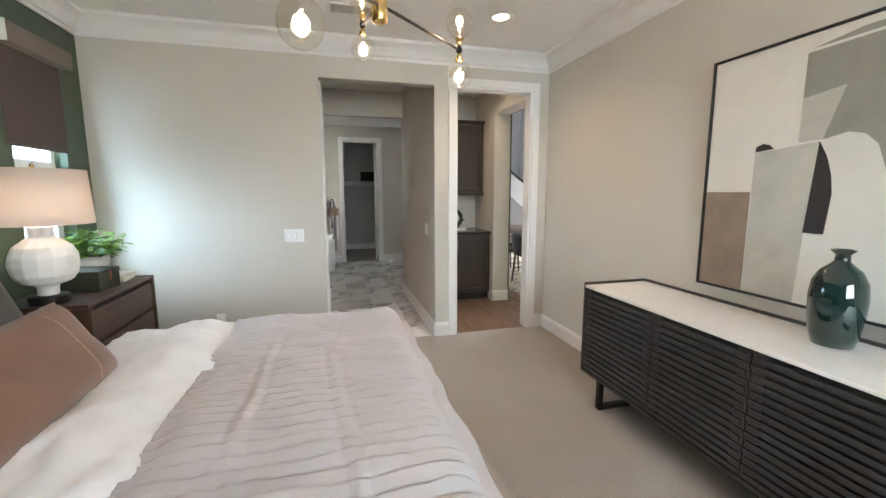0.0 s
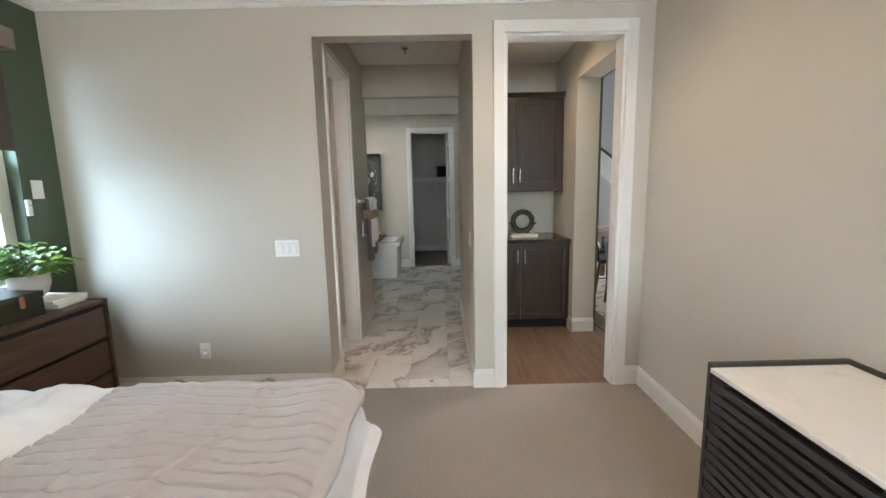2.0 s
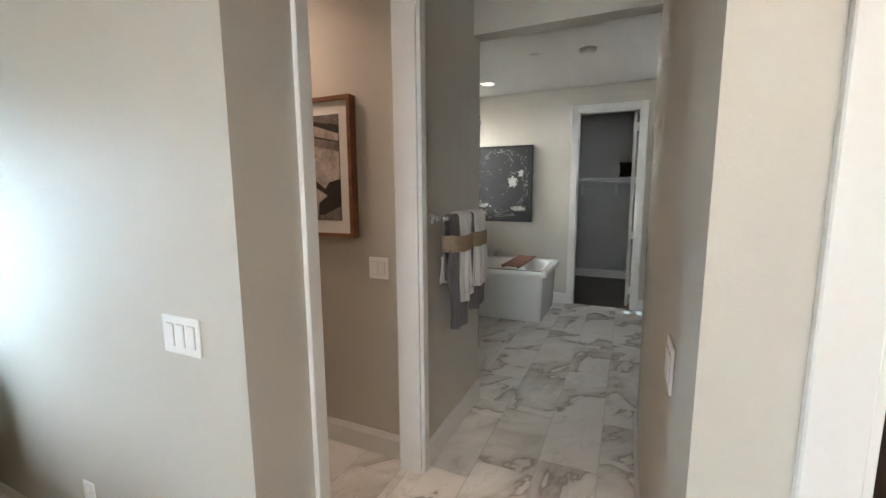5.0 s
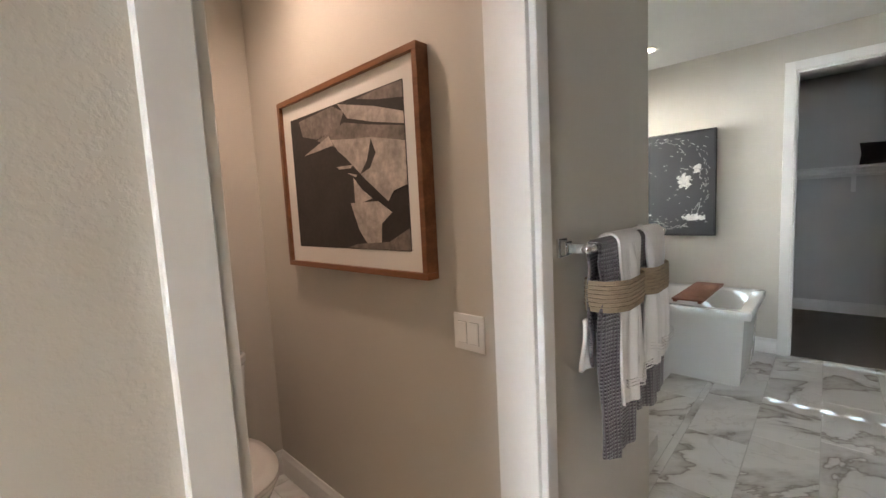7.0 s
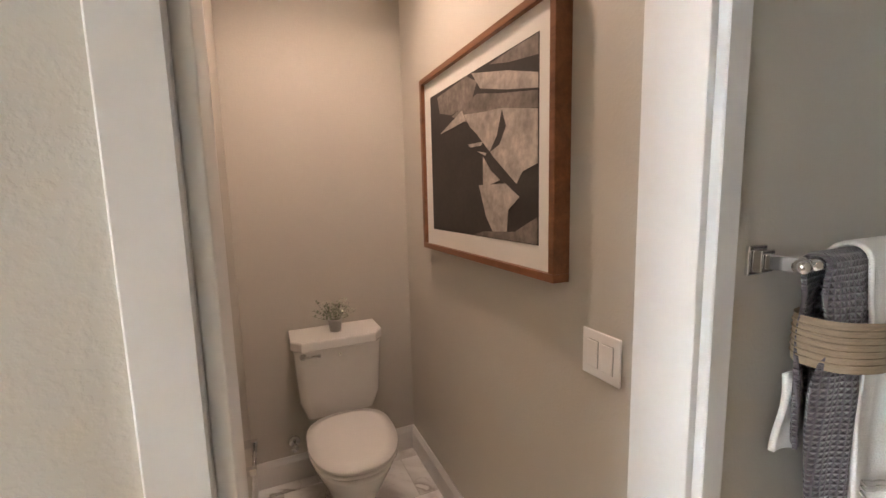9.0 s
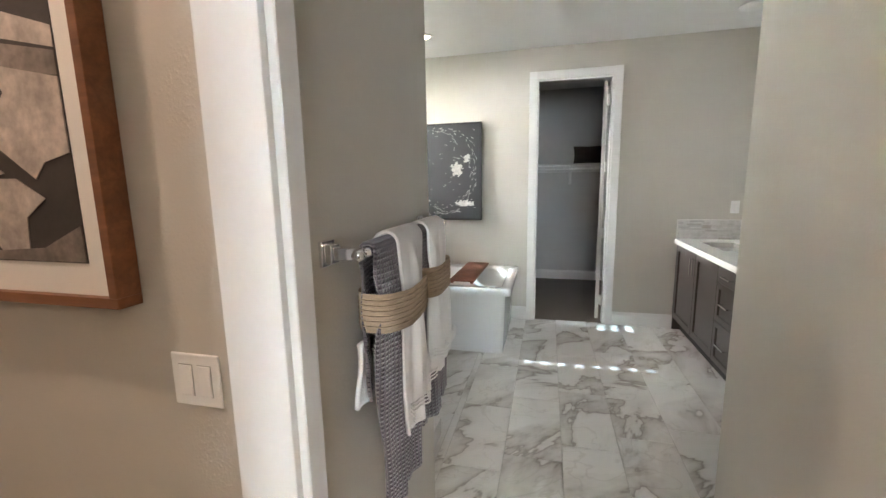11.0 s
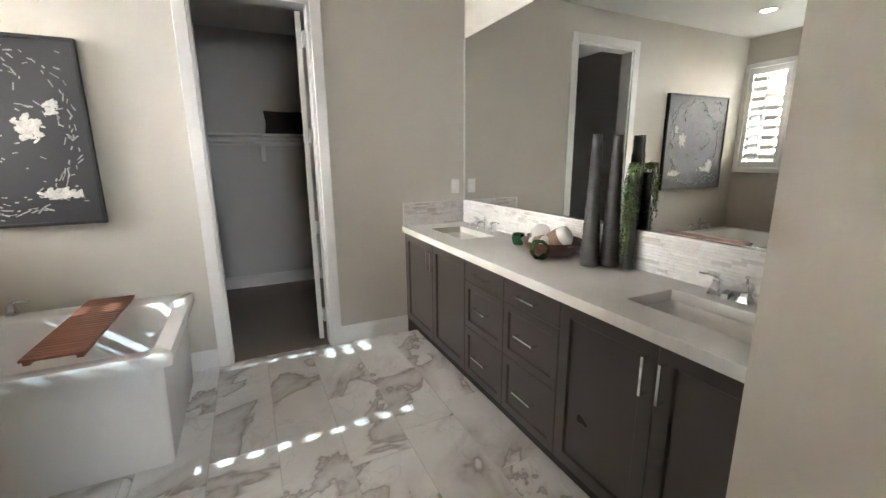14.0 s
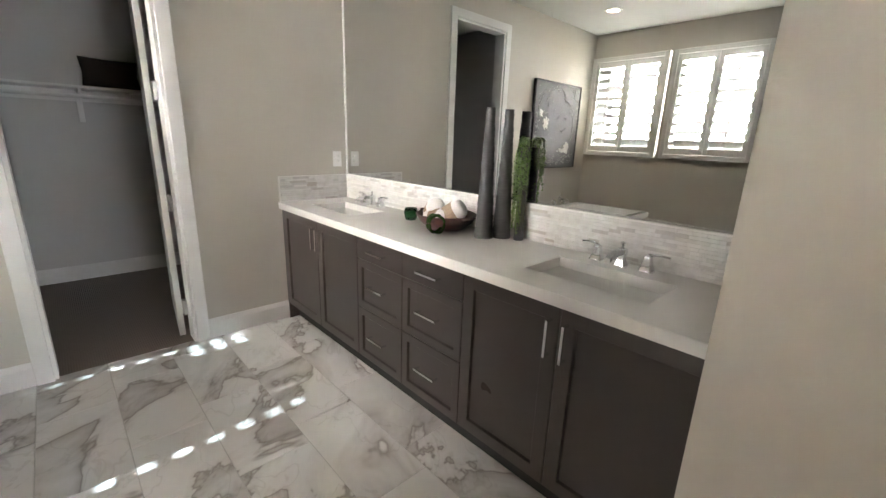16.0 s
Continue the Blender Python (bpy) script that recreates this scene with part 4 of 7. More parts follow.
for k in range(4):
    y1, y0 = edges[k] - 0.003, edges[k + 1] + 0.003
    # Near-black door sheet paints the shade between the slats.
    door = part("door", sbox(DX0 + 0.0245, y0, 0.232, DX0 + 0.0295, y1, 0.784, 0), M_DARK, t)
    for a in (y0, y1 - 0.055):
        part("stile", sbox(DX0 + 0.004, a, 0.232, DX0 + 0.024, a + 0.055, 0.784, 0.0015), M_DRESSER, door)
    for i in range(15):
        z = 0.236 + i * 0.0362
        lap = 0.0 if i % 2 else 0.012
        part("slat", sbox(DX0 - 0.003, y0 + lap, z, DX0 + 0.016, y1 - lap, z + 0.0225, 0.0015), M_DRESSER, door)
for y in (2.235, 0.30):
    bm = bmesh.new()
    for x0, x1, z0, z1 in ((DX0 + 0.02, DX0 + 0.05, 0.001, 0.2045), (DX1 - 0.07, DX1 - 0.04, 0.001, 0.2045), (DX0 + 0.05, DX1 - 0.07, 0.001, 0.03)):
        box(bm, x0 - 2.14, y - 0.02 - 1.31, z0, x1 - 2.14, y + 0.02 - 1.31, z1, 0.002)
    part("sled_leg", bm, M_IRON, t, "dark metal sled leg")

# abstract painting over the sideboard
t = thing("abstract_painting", (RX - 0.0005, 1.212, 0.888), "large abstract canvas in white, grey, black and brown", "painting", rz=-90)
# own axes: x runs along the wall from the near end to the far end, y is into the wall
AW, AH = 1.52, 1.235
M_CANVAS = surface("off_white_canvas", (0.70, 0.68, 0.63), 0.85, var=0.05, scale=4, grain=300, relief=0.2)
M_AGREY = surface("warm_grey_paint", (0.30, 0.29, 0.25), 0.85, var=0.12, scale=5, grain=300, relief=0.2)
M_ALIGHT = surface("pale_grey_paint_patch", (0.50, 0.49, 0.44), 0.85, var=0.12, scale=6, grain=300, relief=0.2)
M_ABROWN = surface("taupe_brown_paint", (0.27, 0.205, 0.155), 0.85, var=0.14, scale=7, grain=300, relief=0.2)
M_ABLACK = surface("charcoal_paint", (0.032, 0.028, 0.028), 0.8, var=0.1, grain=300, relief=0.2)
part("canvas", box(bmesh.new(), -AW / 2 + 0.012, -0.028, 0.012, AW / 2 - 0.012, -0.004, AH - 0.012), M_CANVAS, t)


def patch(name, outline, mat, depth, parent, label="", plane=-0.028):
    """A flat painted area, a fraction of a millimetre proud of its canvas."""
    b = bmesh.new()
    lo = [b.verts.new((x, plane + 0.001, z)) for x, z in outline]
    hi = [b.verts.new((x, plane - depth, z)) for x, z in outline]
    n = len(outline)
    b.faces.new(hi)
    for i in range(n):
        b.faces.new((lo[i], lo[(i + 1) % n], hi[(i + 1) % n], hi[i]))
    bmesh.ops.recalc_face_normals(b, faces=b.faces[:])
    return part(name, b, mat, parent, label)


def paint(outline, mat, depth):
    patch("painted_shape", [(-(y - 1.26), z - 0.90) for y, z in outline], mat, depth, t)


paint([(2.008, 0.913), (1.752, 0.913), (1.752, 1.43), (2.008, 1.43)], M_ABROWN, 0.0012)
paint([(1.548, 1.655), (1.548, 2.045), (1.2, 2.055), (0.52, 2.055), (0.52, 1.10), (0.80, 1.18), (1.02, 1.28), (1.14, 1.38), (1.215, 1.50), (1.255, 1.62), (1.30, 1.665), (1.36, 1.68), (1.44, 1.66)], M_AGREY, 0.0012)
paint([(1.548, 1.655), (1.548, 1.85), (1.385, 1.875), (1.45, 1.66)], M_ALIGHT, 0.002)
paint([(1.748, 0.913), (1.50, 0.913), (1.462, 1.652), (1.745, 1.625)], M_ALIGHT, 0.0026)
paint([(1.745, 1.628), (1.742, 1.655), (1.71, 1.667), (1.68, 1.66), (1.655, 1.638)], M_ABLACK, 0.002)
paint([(1.46, 1.65), (1.425, 1.58), (1.402, 1.50), (1.392, 1.42), (1.405, 1.245), (1.487, 1.245)], M_ABLACK, 0.0034)
paint([(1.53, 2.06), (0.52, 2.08), (0.52, 2.105), (1.35, 2.09)], M_AGREY, 0.002)
bm = boxes((-AW / 2, -0.04, 0, AW / 2, -0.002, 0.0115), (-AW / 2, -0.04, AH - 0.0115, AW / 2, -0.002, AH), (-AW / 2, -0.04, 0.0115, -AW / 2 + 0.0115, -0.002, AH - 0.0115), (AW / 2 - 0.0115, -0.04, 0.0115, AW / 2, -0.002, AH - 0.0115), bev=0.001)
part("frame", bm, M_DARK, t, "thin black frame")

M_VASE = surface("dark_green_glazed_glass", (0.006, 0.022, 0.020), 0.06, var=0.15, relief=0.0, coat=0.6)
t = thing("vase", (2.215, 1.182, 0.807), "glossy dark green bottle vase on the sideboard", "vase")
part("body", lathe(bmesh.new(), [(r * 0.89, h) for r, h in ((0.055, 0.0), (0.075, 0.004), (0.088, 0.05), (0.100, 0.13), (0.103, 0.20), (0.096, 0.26), (0.072, 0.305), (0.04, 0.33), (0.028, 0.342), (0.026, 0.368), (0.042, 0.382), (0.044, 0.388), (0.036, 0.388), (0.020, 0.365), (0.02, 0.33))], 48, cap=False), M_VASE, t)
t = thing("marble_block", (2.14, 0.86, 0.807), "small pale grey marble block on the sideboard", "decoration", rz=8)
part("body", box(bmesh.new(), -0.06, -0.09, 0.0, 0.06, 0.09, 0.035, 0.004), M_MARBLE, t)

# chandelier
M_BULB = thin_glass("clear_bulb_glass", (0.97, 0.955, 0.92), 0.11)
M_FILAMENT = glow("warm_filament", (1.0, 0.60, 0.25), 60.0)
HUB = Vector((0.46, 1.50, 2.03))
t = thing("chandelier", tuple(HUB), "black and brass branching chandelier with clear globe bulbs", "chandelier")
part("canopy", lathe(bmesh.new(), [(0.065, CEIL - HUB.z - 0.001), (0.065, CEIL - HUB.z - 0.02), (0.012, CEIL - HUB.z - 0.03)], 32), M_BRASS, t)
part("rod", lathe(bmesh.new(), [(0.007, 0.05), (0.007, CEIL - HUB.z - 0.028)], 12), M_IRON, t)
part("hub", lathe(bmesh.new(), [(0.012, -0.062), (0.024, -0.055), (0.026, -0.05), (0.026, 0.05), (0.02, 0.056)], 32), M_BRASS, t, "brushed brass hub")
for end in ((0.797, 1.703, 1.981), (0.235, 1.06, 1.885), (0.44, 1.95, 2.13)):
    e = Vector(end) - HUB
    arm = part("arm", tube(bmesh.new(), [e.normalized() * 0.02, e], 0.0055, 10), M_IRON, t)
    part("joint", lathe(bmesh.new(), [(0.004, -0.013), (0.012, -0.008), (0.012, 0.008), (0.004, 0.013)], 20, at=tuple(e)), M_IRON, arm)
    for s in (1, -1):
        m = Matrix.Translation(e) @ (Matrix.Identity(4) if s > 0 else Matrix.Rotation(math.pi, 4, "X"))
        part("socket", lathe(bmesh.new(), [(0.008, 0.012), (0.009, 0.018), (0.017, 0.042), (0.012, 0.045)], 24, m=m), M_BRASS, arm, "brass bulb cup")
        prof = [(0.011, 0.043)] + [(0.052 * math.sin(a), 0.098 - 0.055 * math.cos(a)) for a in [0.3 + i * (math.pi - 0.32) / 18 for i in range(19)]]
        part("globe", lathe(bmesh.new(), prof, 32, m=m, cap=False), M_BULB, arm, "clear glass globe").visible_shadow = False
        bm = bmesh.new()
        tube(bm, [m @ Vector((0.004 * math.cos(k * 1.2), 0.004 * math.sin(k * 1.2), 0.07 + 0.0035 * k)) for k in range(12)], 0.0016, 6)
        part("filament", bm, M_FILAMENT, arm, "glowing filament").visible_shadow = False
        lamp("chandelier_bulb", "POINT", tuple(HUB + e + Vector((0, 0, 0.09 * s))), 2.4, WARM, 0.02)


# ---- passage: towel rail and towels ----
def towel_cloth(name, colour, waffle):
    m, t, n, b = nodes_of(name)
    vec = coords(t)
    fine = noise_node(t, vec, 420, 2)
    t.links.new(ramp(t, fine, ((0.3, shade(colour, 0.86)), (0.7, colour))), b.inputs["Base Color"])
    b.inputs["Roughness"].default_value = 0.95
    b.inputs["Sheen Weight"].default_value = 0.35
    if waffle:
        outs = []
        for d in ("Y", "Z"):
            w = t.nodes.new("ShaderNodeTexWave")
            w.wave_type, w.bands_direction = "BANDS", d
            w.inputs["Scale"].default_value = 30.0
            w.inputs["Distortion"].default_value = 0.4
            t.links.new(vec, w.inputs["Vector"])
            outs.append(w.outputs["Fac"])
        mul = t.nodes.new("ShaderNodeMath")
        mul.operation = "MAXIMUM"
        t.links.new(outs[0], mul.inputs[0])
        t.links.new(outs[1], mul.inputs[1])
        # Shade in the weave's hollows is put into the colour, besides the bump.
        pit_shade = ramp(t, mul.outputs[0], ((0.45, (0.35, 0.35, 0.35)), (0.75, (1, 1, 1))))
        t.links.new(mixed(t, ramp(t, fine, ((0.3, shade(colour, 0.86)), (0.7, colour))), pit_shade, 0.22), b.inputs["Base Color"])
        bump(t, mul.outputs[0], b, 0.9, 0.006)
    else:
        bump(t, fine, b, 0.5, 0.003)
    return m


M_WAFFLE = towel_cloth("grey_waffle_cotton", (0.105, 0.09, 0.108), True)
M_TERRY = towel_cloth("white_terry_cotton", (0.84, 0.83, 0.825), False)
M_BURLAP = surface("tan_jute_ribbon", (0.34, 0.255, 0.175), 0.9, var=0.2, scale=30, grain=300, stretch=(1, 1, 9), relief=0.5, depth=0.002)
RAILX, RAILZ = 0.285, 1.320
t = thing("towel_rail", (PL, 5.325, RAILZ), "chrome towel rail with square posts", "towel rail")
part("bar", tube(bmesh.new(), [(RAILX - PL, -0.310, 0), (RAILX - PL, 0.280, 0)], 0.0095, 16), M_CHROME, t)
for y in (-0.322, 0.29):
    bm = bmesh.new()
    for k, (a, c, h) in enumerate(((0.0005, 0.008, 0.026), (0.008, 0.024, 0.019), (0.024, 0.078, 0.0125))):
        box(bm, a, y - h, -h, c, y + h, h, 0.002)
    part("post", bm, M_CHROME, t)
    part("finial", lathe(bmesh.new(), [(0.012, 0.0), (0.014, 0.004), (0.011, 0.012), (0.003, 0.015)], 16, m=pose(RAILX - PL, y + (0.012 if y > 0 else -0.012), 0, -90 if y > 0 else 90)), M_CHROME, t)


def towel(name, y0, y1, front, back, off, mat, label, group, splay, seed, c0, c1):
    """A towel hung over the rail, tied in at its middle and opening below."""
    tt = thing(name, (RAILX, (y0 + y1) / 2, RAILZ), label, "towel", group)
    half = (y1 - y0) / 2
    r = 0.012 + off
    ny, ns = 30, 60
    total = back + math.pi * r + front
    b = bmesh.new()
    rows = []
    for i in range(ns + 1):
        s = total * i / ns
        if s < back:
            x, z, side, d = -r, -(back - s), -1, back - s
        elif s < back + math.pi * r:
            a = math.pi - (s - back) / r
            x, z, side, d = r * math.cos(a), r * math.sin(a), 1 if a < 1.57 else -1, 0.0
        else:
            d = s - back - math.pi * r
            x, z, side = r, -d, 1
        tie = math.exp(-((d - 0.132) / 0.06) ** 2)
        low = max(0.0, d - 0.16)
        row = []
        for j in range(ny + 1):
            u = -1 + 2 * j / ny
            w = half * (1 - 0.10 * tie + (splay * min(1, low / 0.3) if side > 0 else 0))
            yy = (y0 + y1) / 2 + u * w
            q = max(-1.0, min(1.0, (yy - (c0 + c1) / 2) / ((c1 - c0) / 2)))
            fold_x = (0.009 * math.sin(yy * 52 + seed) + 0.004 * math.sin(yy * 117 + seed * 2)) * min(1.0, d / 0.08) * (1 - 0.6 * tie)
            puff = 0.012 * (1 - q * q) * min(1.0, d / 0.1) * (1 - 0.6 * tie)
            lean = 0.008 * noise.noise(Vector((yy * 5, d * 4, seed)))
            drop = 0.02 * u * u * (1 if side > 0 else 0) * min(1.0, d / 0.3)
            px = x + side * (puff + fold_x + lean * min(1, d / 0.1))
            if side < 0:
                px = max(px, -(RAILX - PL) + 0.006 + off * 0.15)
            row.append(b.verts.new((px, u * w + 0.005 * math.sin(d * 14 + seed), z + drop)))
        rows.append(row)
    for a, c in zip(rows, rows[1:]):
        for j in range(ny):
            b.faces.new((a[j], a[j + 1], c[j + 1], c[j]))
    ob = part("cloth", b, mat, tt, smooth=True)
    if mat == M_TERRY:
        hem = bmesh.new()
        w = half * (1 + splay)
        for k, z in enumerate((0.052, 0.062, 0.072)):
            pts = [(r + 0.012 * (1 - (u * 0.8) ** 2) + 0.0135 + 0.009 * math.sin(((y0 + y1) / 2 + u * w) * 52 + seed) + 0.004 * math.sin(((y0 + y1) / 2 + u * w) * 117 + seed * 2), u * w * 0.97, -front + z + 0.02 * u * u) for u in [-1 + i / 10 for i in range(21)]]
            tube(hem, pts, 0.0022, 5)
        part("woven_hem", hem, mat, tt)
    md = ob.modifiers.new("thickness", "SOLIDIFY")
    md.thickness = 0.007
    md.offset = 1.0
    return tt


def jute_band(y0, y1, r, seed):
    tt = thing("jute_ribbon", (RAILX, (y0 + y1) / 2, RAILZ - 0.132), "tan jute ribbon tied round the towels", "ribbon", "towel ribbons")
    half = (y1 - y0) / 2
    pts = []
    for k in range(40):
        a = 2 * math.pi * k / 40
        c, s = math.cos(a), math.sin(a)
        px = (abs(c) ** 0.6) * math.copysign(1, c) * (r + 0.012 * (1 - abs(s))) + 0.006
        pts.append((max(px, -(RAILX - PL) + 0.003), (abs(s) ** 0.5) * math.copysign(1, s) * half))
    b = bmesh.new()
    levels = [(-0.042, 0), (-0.040, 0.003), (0.040, 0.003), (0.042, 0)]
    rings = [[b.verts.new((x * (1 + q), y * (1 + q), z + 0.002 * math.sin(y * 40 + seed))) for x, y in pts] for z, q in levels]
    for a, c in zip(rings, rings[1:]):
        for i in range(40):
            b.faces.new((a[i], a[(i + 1) % 40], c[(i + 1) % 40], c[i]))
    part("ribbon", b, M_BURLAP, tt, smooth=True)
    for k in range(6):
        z = -0.028 + k * 0.0112
        part("cord", tube(bmesh.new(), [(x * 1.012, y * 1.012, z + 0.002 * math.sin(y * 40 + seed)) for x, y in pts], 0.0018, 5, closed=True), M_BURLAP, tt)


WT, TT = "grey waffle towel folded over the chrome rail", "white terry towel hung over the grey one"
towel("waffle_towel", 5.02, 5.28, 0.60, 0.32, 0.010, M_WAFFLE, WT, "waffle towels", -0.10, 1.0, 5.02, 5.295)
towel("terry_towel", 5.12, 5.293, 0.465, 0.26, 0.021, M_TERRY, TT, "terry towels", 0.26, 1.0, 5.02, 5.295)
jute_band(5.03, 5.29, 0.048, 0.0)
under = thing("terry_towel", (PL + 0.045, 5.055, RAILZ - 0.20), "white terry towel end hanging behind the grey one", "towel", "terry towels")
b = bmesh.new()
rows = [[b.verts.new((0.004 * math.sin(v * 5 + u * 5), (u - 0.5) * 0.07 * (0.75 + 0.5 * v), -0.14 * v + 0.004 * math.sin(u * 6))) for u in [i / 10 for i in range(11)]] for v in [j / 12 for j in range(13)]]
for p, q in zip(rows, rows[1:]):
    for i in range(10):
        b.faces.new((p[i], p[i + 1], q[i + 1], q[i]))
o = part("cloth", b, M_TERRY, under, smooth=True)
md = o.modifiers.new("thickness", "SOLIDIFY")
md.thickness = 0.010
towel("waffle_towel", 5.287, 5.54, 0.56, 0.30, 0.010, M_WAFFLE, WT, "waffle towels", -0.04, 3.1, 5.287, 5.54)
towel("terry_towel", 5.358, 5.535, 0.425, 0.26, 0.021, M_TERRY, TT, "terry towels", 0.24, 3.1, 5.287, 5.54)
jute_band(5.30, 5.535, 0.048, 1.0)


# ---- lofted shapes ----
def ring_pts(cx, cy, hx, hy, r, z, n=8):
    """A rounded rectangle's outline at height z."""
    pts = []
    r = min(r, hx - 1e-4, hy - 1e-4)
    for q, (sx, sy) in enumerate(((1, 1), (-1, 1), (-1, -1), (1, -1))):
        for k in range(n + 1):
            a = (q + k / n) * math.pi / 2
            pts.append((cx + sx * (hx - r) + r * math.cos(a), cy + sy * (hy - r) + r * math.sin(a), z))
    return pts


def loft(bm, rings, cap_first=True, cap_last=True, smooth=True):
    b = bmesh.new()
    vs = [[b.verts.new(p) for p in ring] for ring in rings]
    n = len(vs[0])
    for a, c in zip(vs, vs[1:]):
        for i in range(n):
            b.faces.new((a[i], a[(i + 1) % n], c[(i + 1) % n], c[i]))
    if cap_first:
        b.faces.new(list(reversed(vs[0])))
    if cap_last:
        b.faces.new(vs[-1])
    bmesh.ops.recalc_face_normals(b, faces=b.faces[:])
    for f in b.faces:
        f.smooth = smooth
    add_bm(bm, b)
    return bm


def auto_smooth(ob, angle=35):
    """Keeps hard edges hard on a smooth mesh."""
    b = bmesh.new()
    b.from_mesh(ob.data)
    for e in b.edges:
        if len(e.link_faces) == 2 and e.calc_face_angle(0) > radians(angle):
            e.smooth = False
    b.to_mesh(ob.data)
    b.free()
    return ob


# ---- toilet room ----
t = thing("toilet", (TX + 0.012, 4.497, 0), "white two-piece toilet with closed lid", "toilet")
bm = loft(bmesh.new(), [ring_pts(0.10, 0, 0.082, 0.16, 0.03, 0.41), ring_pts(0.11, 0, 0.093, 0.19, 0.04, 0.50), ring_pts(0.115, 0, 0.100, 0.205, 0.045, 0.755)])
auto_smooth(part("tank", bm, M_PORCELAIN, t))
oct_lid = [(0.0, -0.215), (0.17, -0.215), (0.228, -0.17), (0.228, 0.17), (0.17, 0.215), (0.0, 0.215)]
bm = loft(bmesh.new(), [[(x * 0.985, y * 0.985, 0.7555) for x, y in oct_lid], [(x, y, 0.762) for x, y in oct_lid], [(x, y, 0.795) for x, y in oct_lid], [(x * 0.985, y * 0.985, 0.803) for x, y in oct_lid]], smooth=False)
part("tank_lid", bm, M_PORCELAIN, t)


def bowl_ring(x0, x1, hw, z, n=40):
    pts = []
    for k in range(n):
        a = 2 * math.pi * k / n
        c, s = math.cos(a), math.sin(a)
        cx = x0 + (x1 - 0.06 - x0) * 0.45
        rx = (x1 - 0.06 - cx) if c > 0 else (cx - x0)
        ex = 0.95 if c > 0 else 0.6
        pts.append((cx + rx * math.copysign(abs(c) ** ex, c), hw * math.copysign(abs(s) ** 0.85, s), z))
    return pts


bm = loft(bmesh.new(), [bowl_ring(0.08, 0.60, 0.115, 0.001), bowl_ring(0.09, 0.59, 0.105, 0.06), bowl_ring(0.10, 0.60, 0.105, 0.16), bowl_ring(0.12, 0.68, 0.15, 0.28), bowl_ring(0.13, 0.725, 0.178, 0.36), bowl_ring(0.13, 0.735, 0.182, 0.385), bowl_ring(0.15, 0.72, 0.17, 0.392)])
part("bowl", bm, M_PORCELAIN, t)
bm = loft(bmesh.new(), [bowl_ring(0.215, 0.735, 0.180, 0.393), bowl_ring(0.21, 0.742, 0.186, 0.400), bowl_ring(0.21, 0.742, 0.186, 0.408), bowl_ring(0.215, 0.735, 0.18, 0.412)])
part("seat", bm, M_PORCELAIN, t)
bm = loft(bmesh.new(), [bowl_ring(0.212, 0.737, 0.181, 0.4135), bowl_ring(0.208, 0.744, 0.187, 0.420), bowl_ring(0.21, 0.742, 0.185, 0.430), bowl_ring(0.25, 0.68, 0.14, 0.438)])
part("lid", bm, M_PORCELAIN, t)
bm = tube(bmesh.new(), [(0.218, -0.165, 0.735), (0.228, -0.155, 0.735), (0.231, -0.09, 0.733)], 0.007, 10)
part("flush_lever", bm, M_CHROME, t, "chrome flush lever")
part("lever_boss", lathe(bmesh.new(), [(0.016, 0), (0.014, 0.008)], 20, m=pose(0.216, -0.165, 0.735, 0, 90)), M_CHROME, t)
part("badge", lathe(bmesh.new(), [(0.007, 0), (0.006, 0.002)], 14, m=pose(0.2156, 0.0, 0.72, 0, 90)), M_CHROME, t)
t = thing("shutoff_valve", (TX + 0.016, 4.275, 0.22), "small chrome water shutoff valve on wall", "valve")
part("escutcheon", lathe(bmesh.new(), [(0.03, 0), (0.026, 0.008), (0.01, 0.01)], 20, m=pose(0, 0, 0, 0, 90)), M_CHROME, t)
part("stem", tube(bmesh.new(), [(0.01, 0, 0), (0.06, 0, 0)], 0.007, 10), M_CHROME, t)
part("handle", lathe(bmesh.new(), [(0.018, 0), (0.018, 0.014)], 12, m=pose(0.06, 0, 0, 0, 90)), M_CHROME, t)
t = thing("paper_holder", (-0.67, TY0, 0.665), "chrome paper holder, empty, on the wall", "paper holder")
for x in (-0.075, 0.075):
    part("post", boxes((x - 0.022, 0.0005, -0.022, x + 0.022, 0.01, 0.022), (x - 0.010, 0.01, -0.010, x + 0.010, 0.068, 0.010), bev=0.002), M_CHROME, t)
part("roller", tube(bmesh.new(), [(-0.07, 0.06, 0), (0.07, 0.06, 0)], 0.007, 12), M_CHROME, t)

M_SAGE = leaf_material("dusty_sage_leaf", (0.10, 0.12, 0.07), (0.42, 0.44, 0.34))
t = thing("potted_plant", (TX + 0.125, 4.497, 0.8035), "small dusty green faux plant in grey pot", "plant")
part("pot", lathe(bmesh.new(), [(0.026, 0), (0.033, 0.05), (0.036, 0.062), (0.030, 0.062), (0.028, 0.045)], 24, cap=False), M_POT, t)
part("soil", lathe(bmesh.new(), [(0.030, 0.05), (0.0, 0.052)], 16, cap=False), M_SOIL, t)
rng = random.Random(8)
bm, stems = bmesh.new(), bmesh.new()
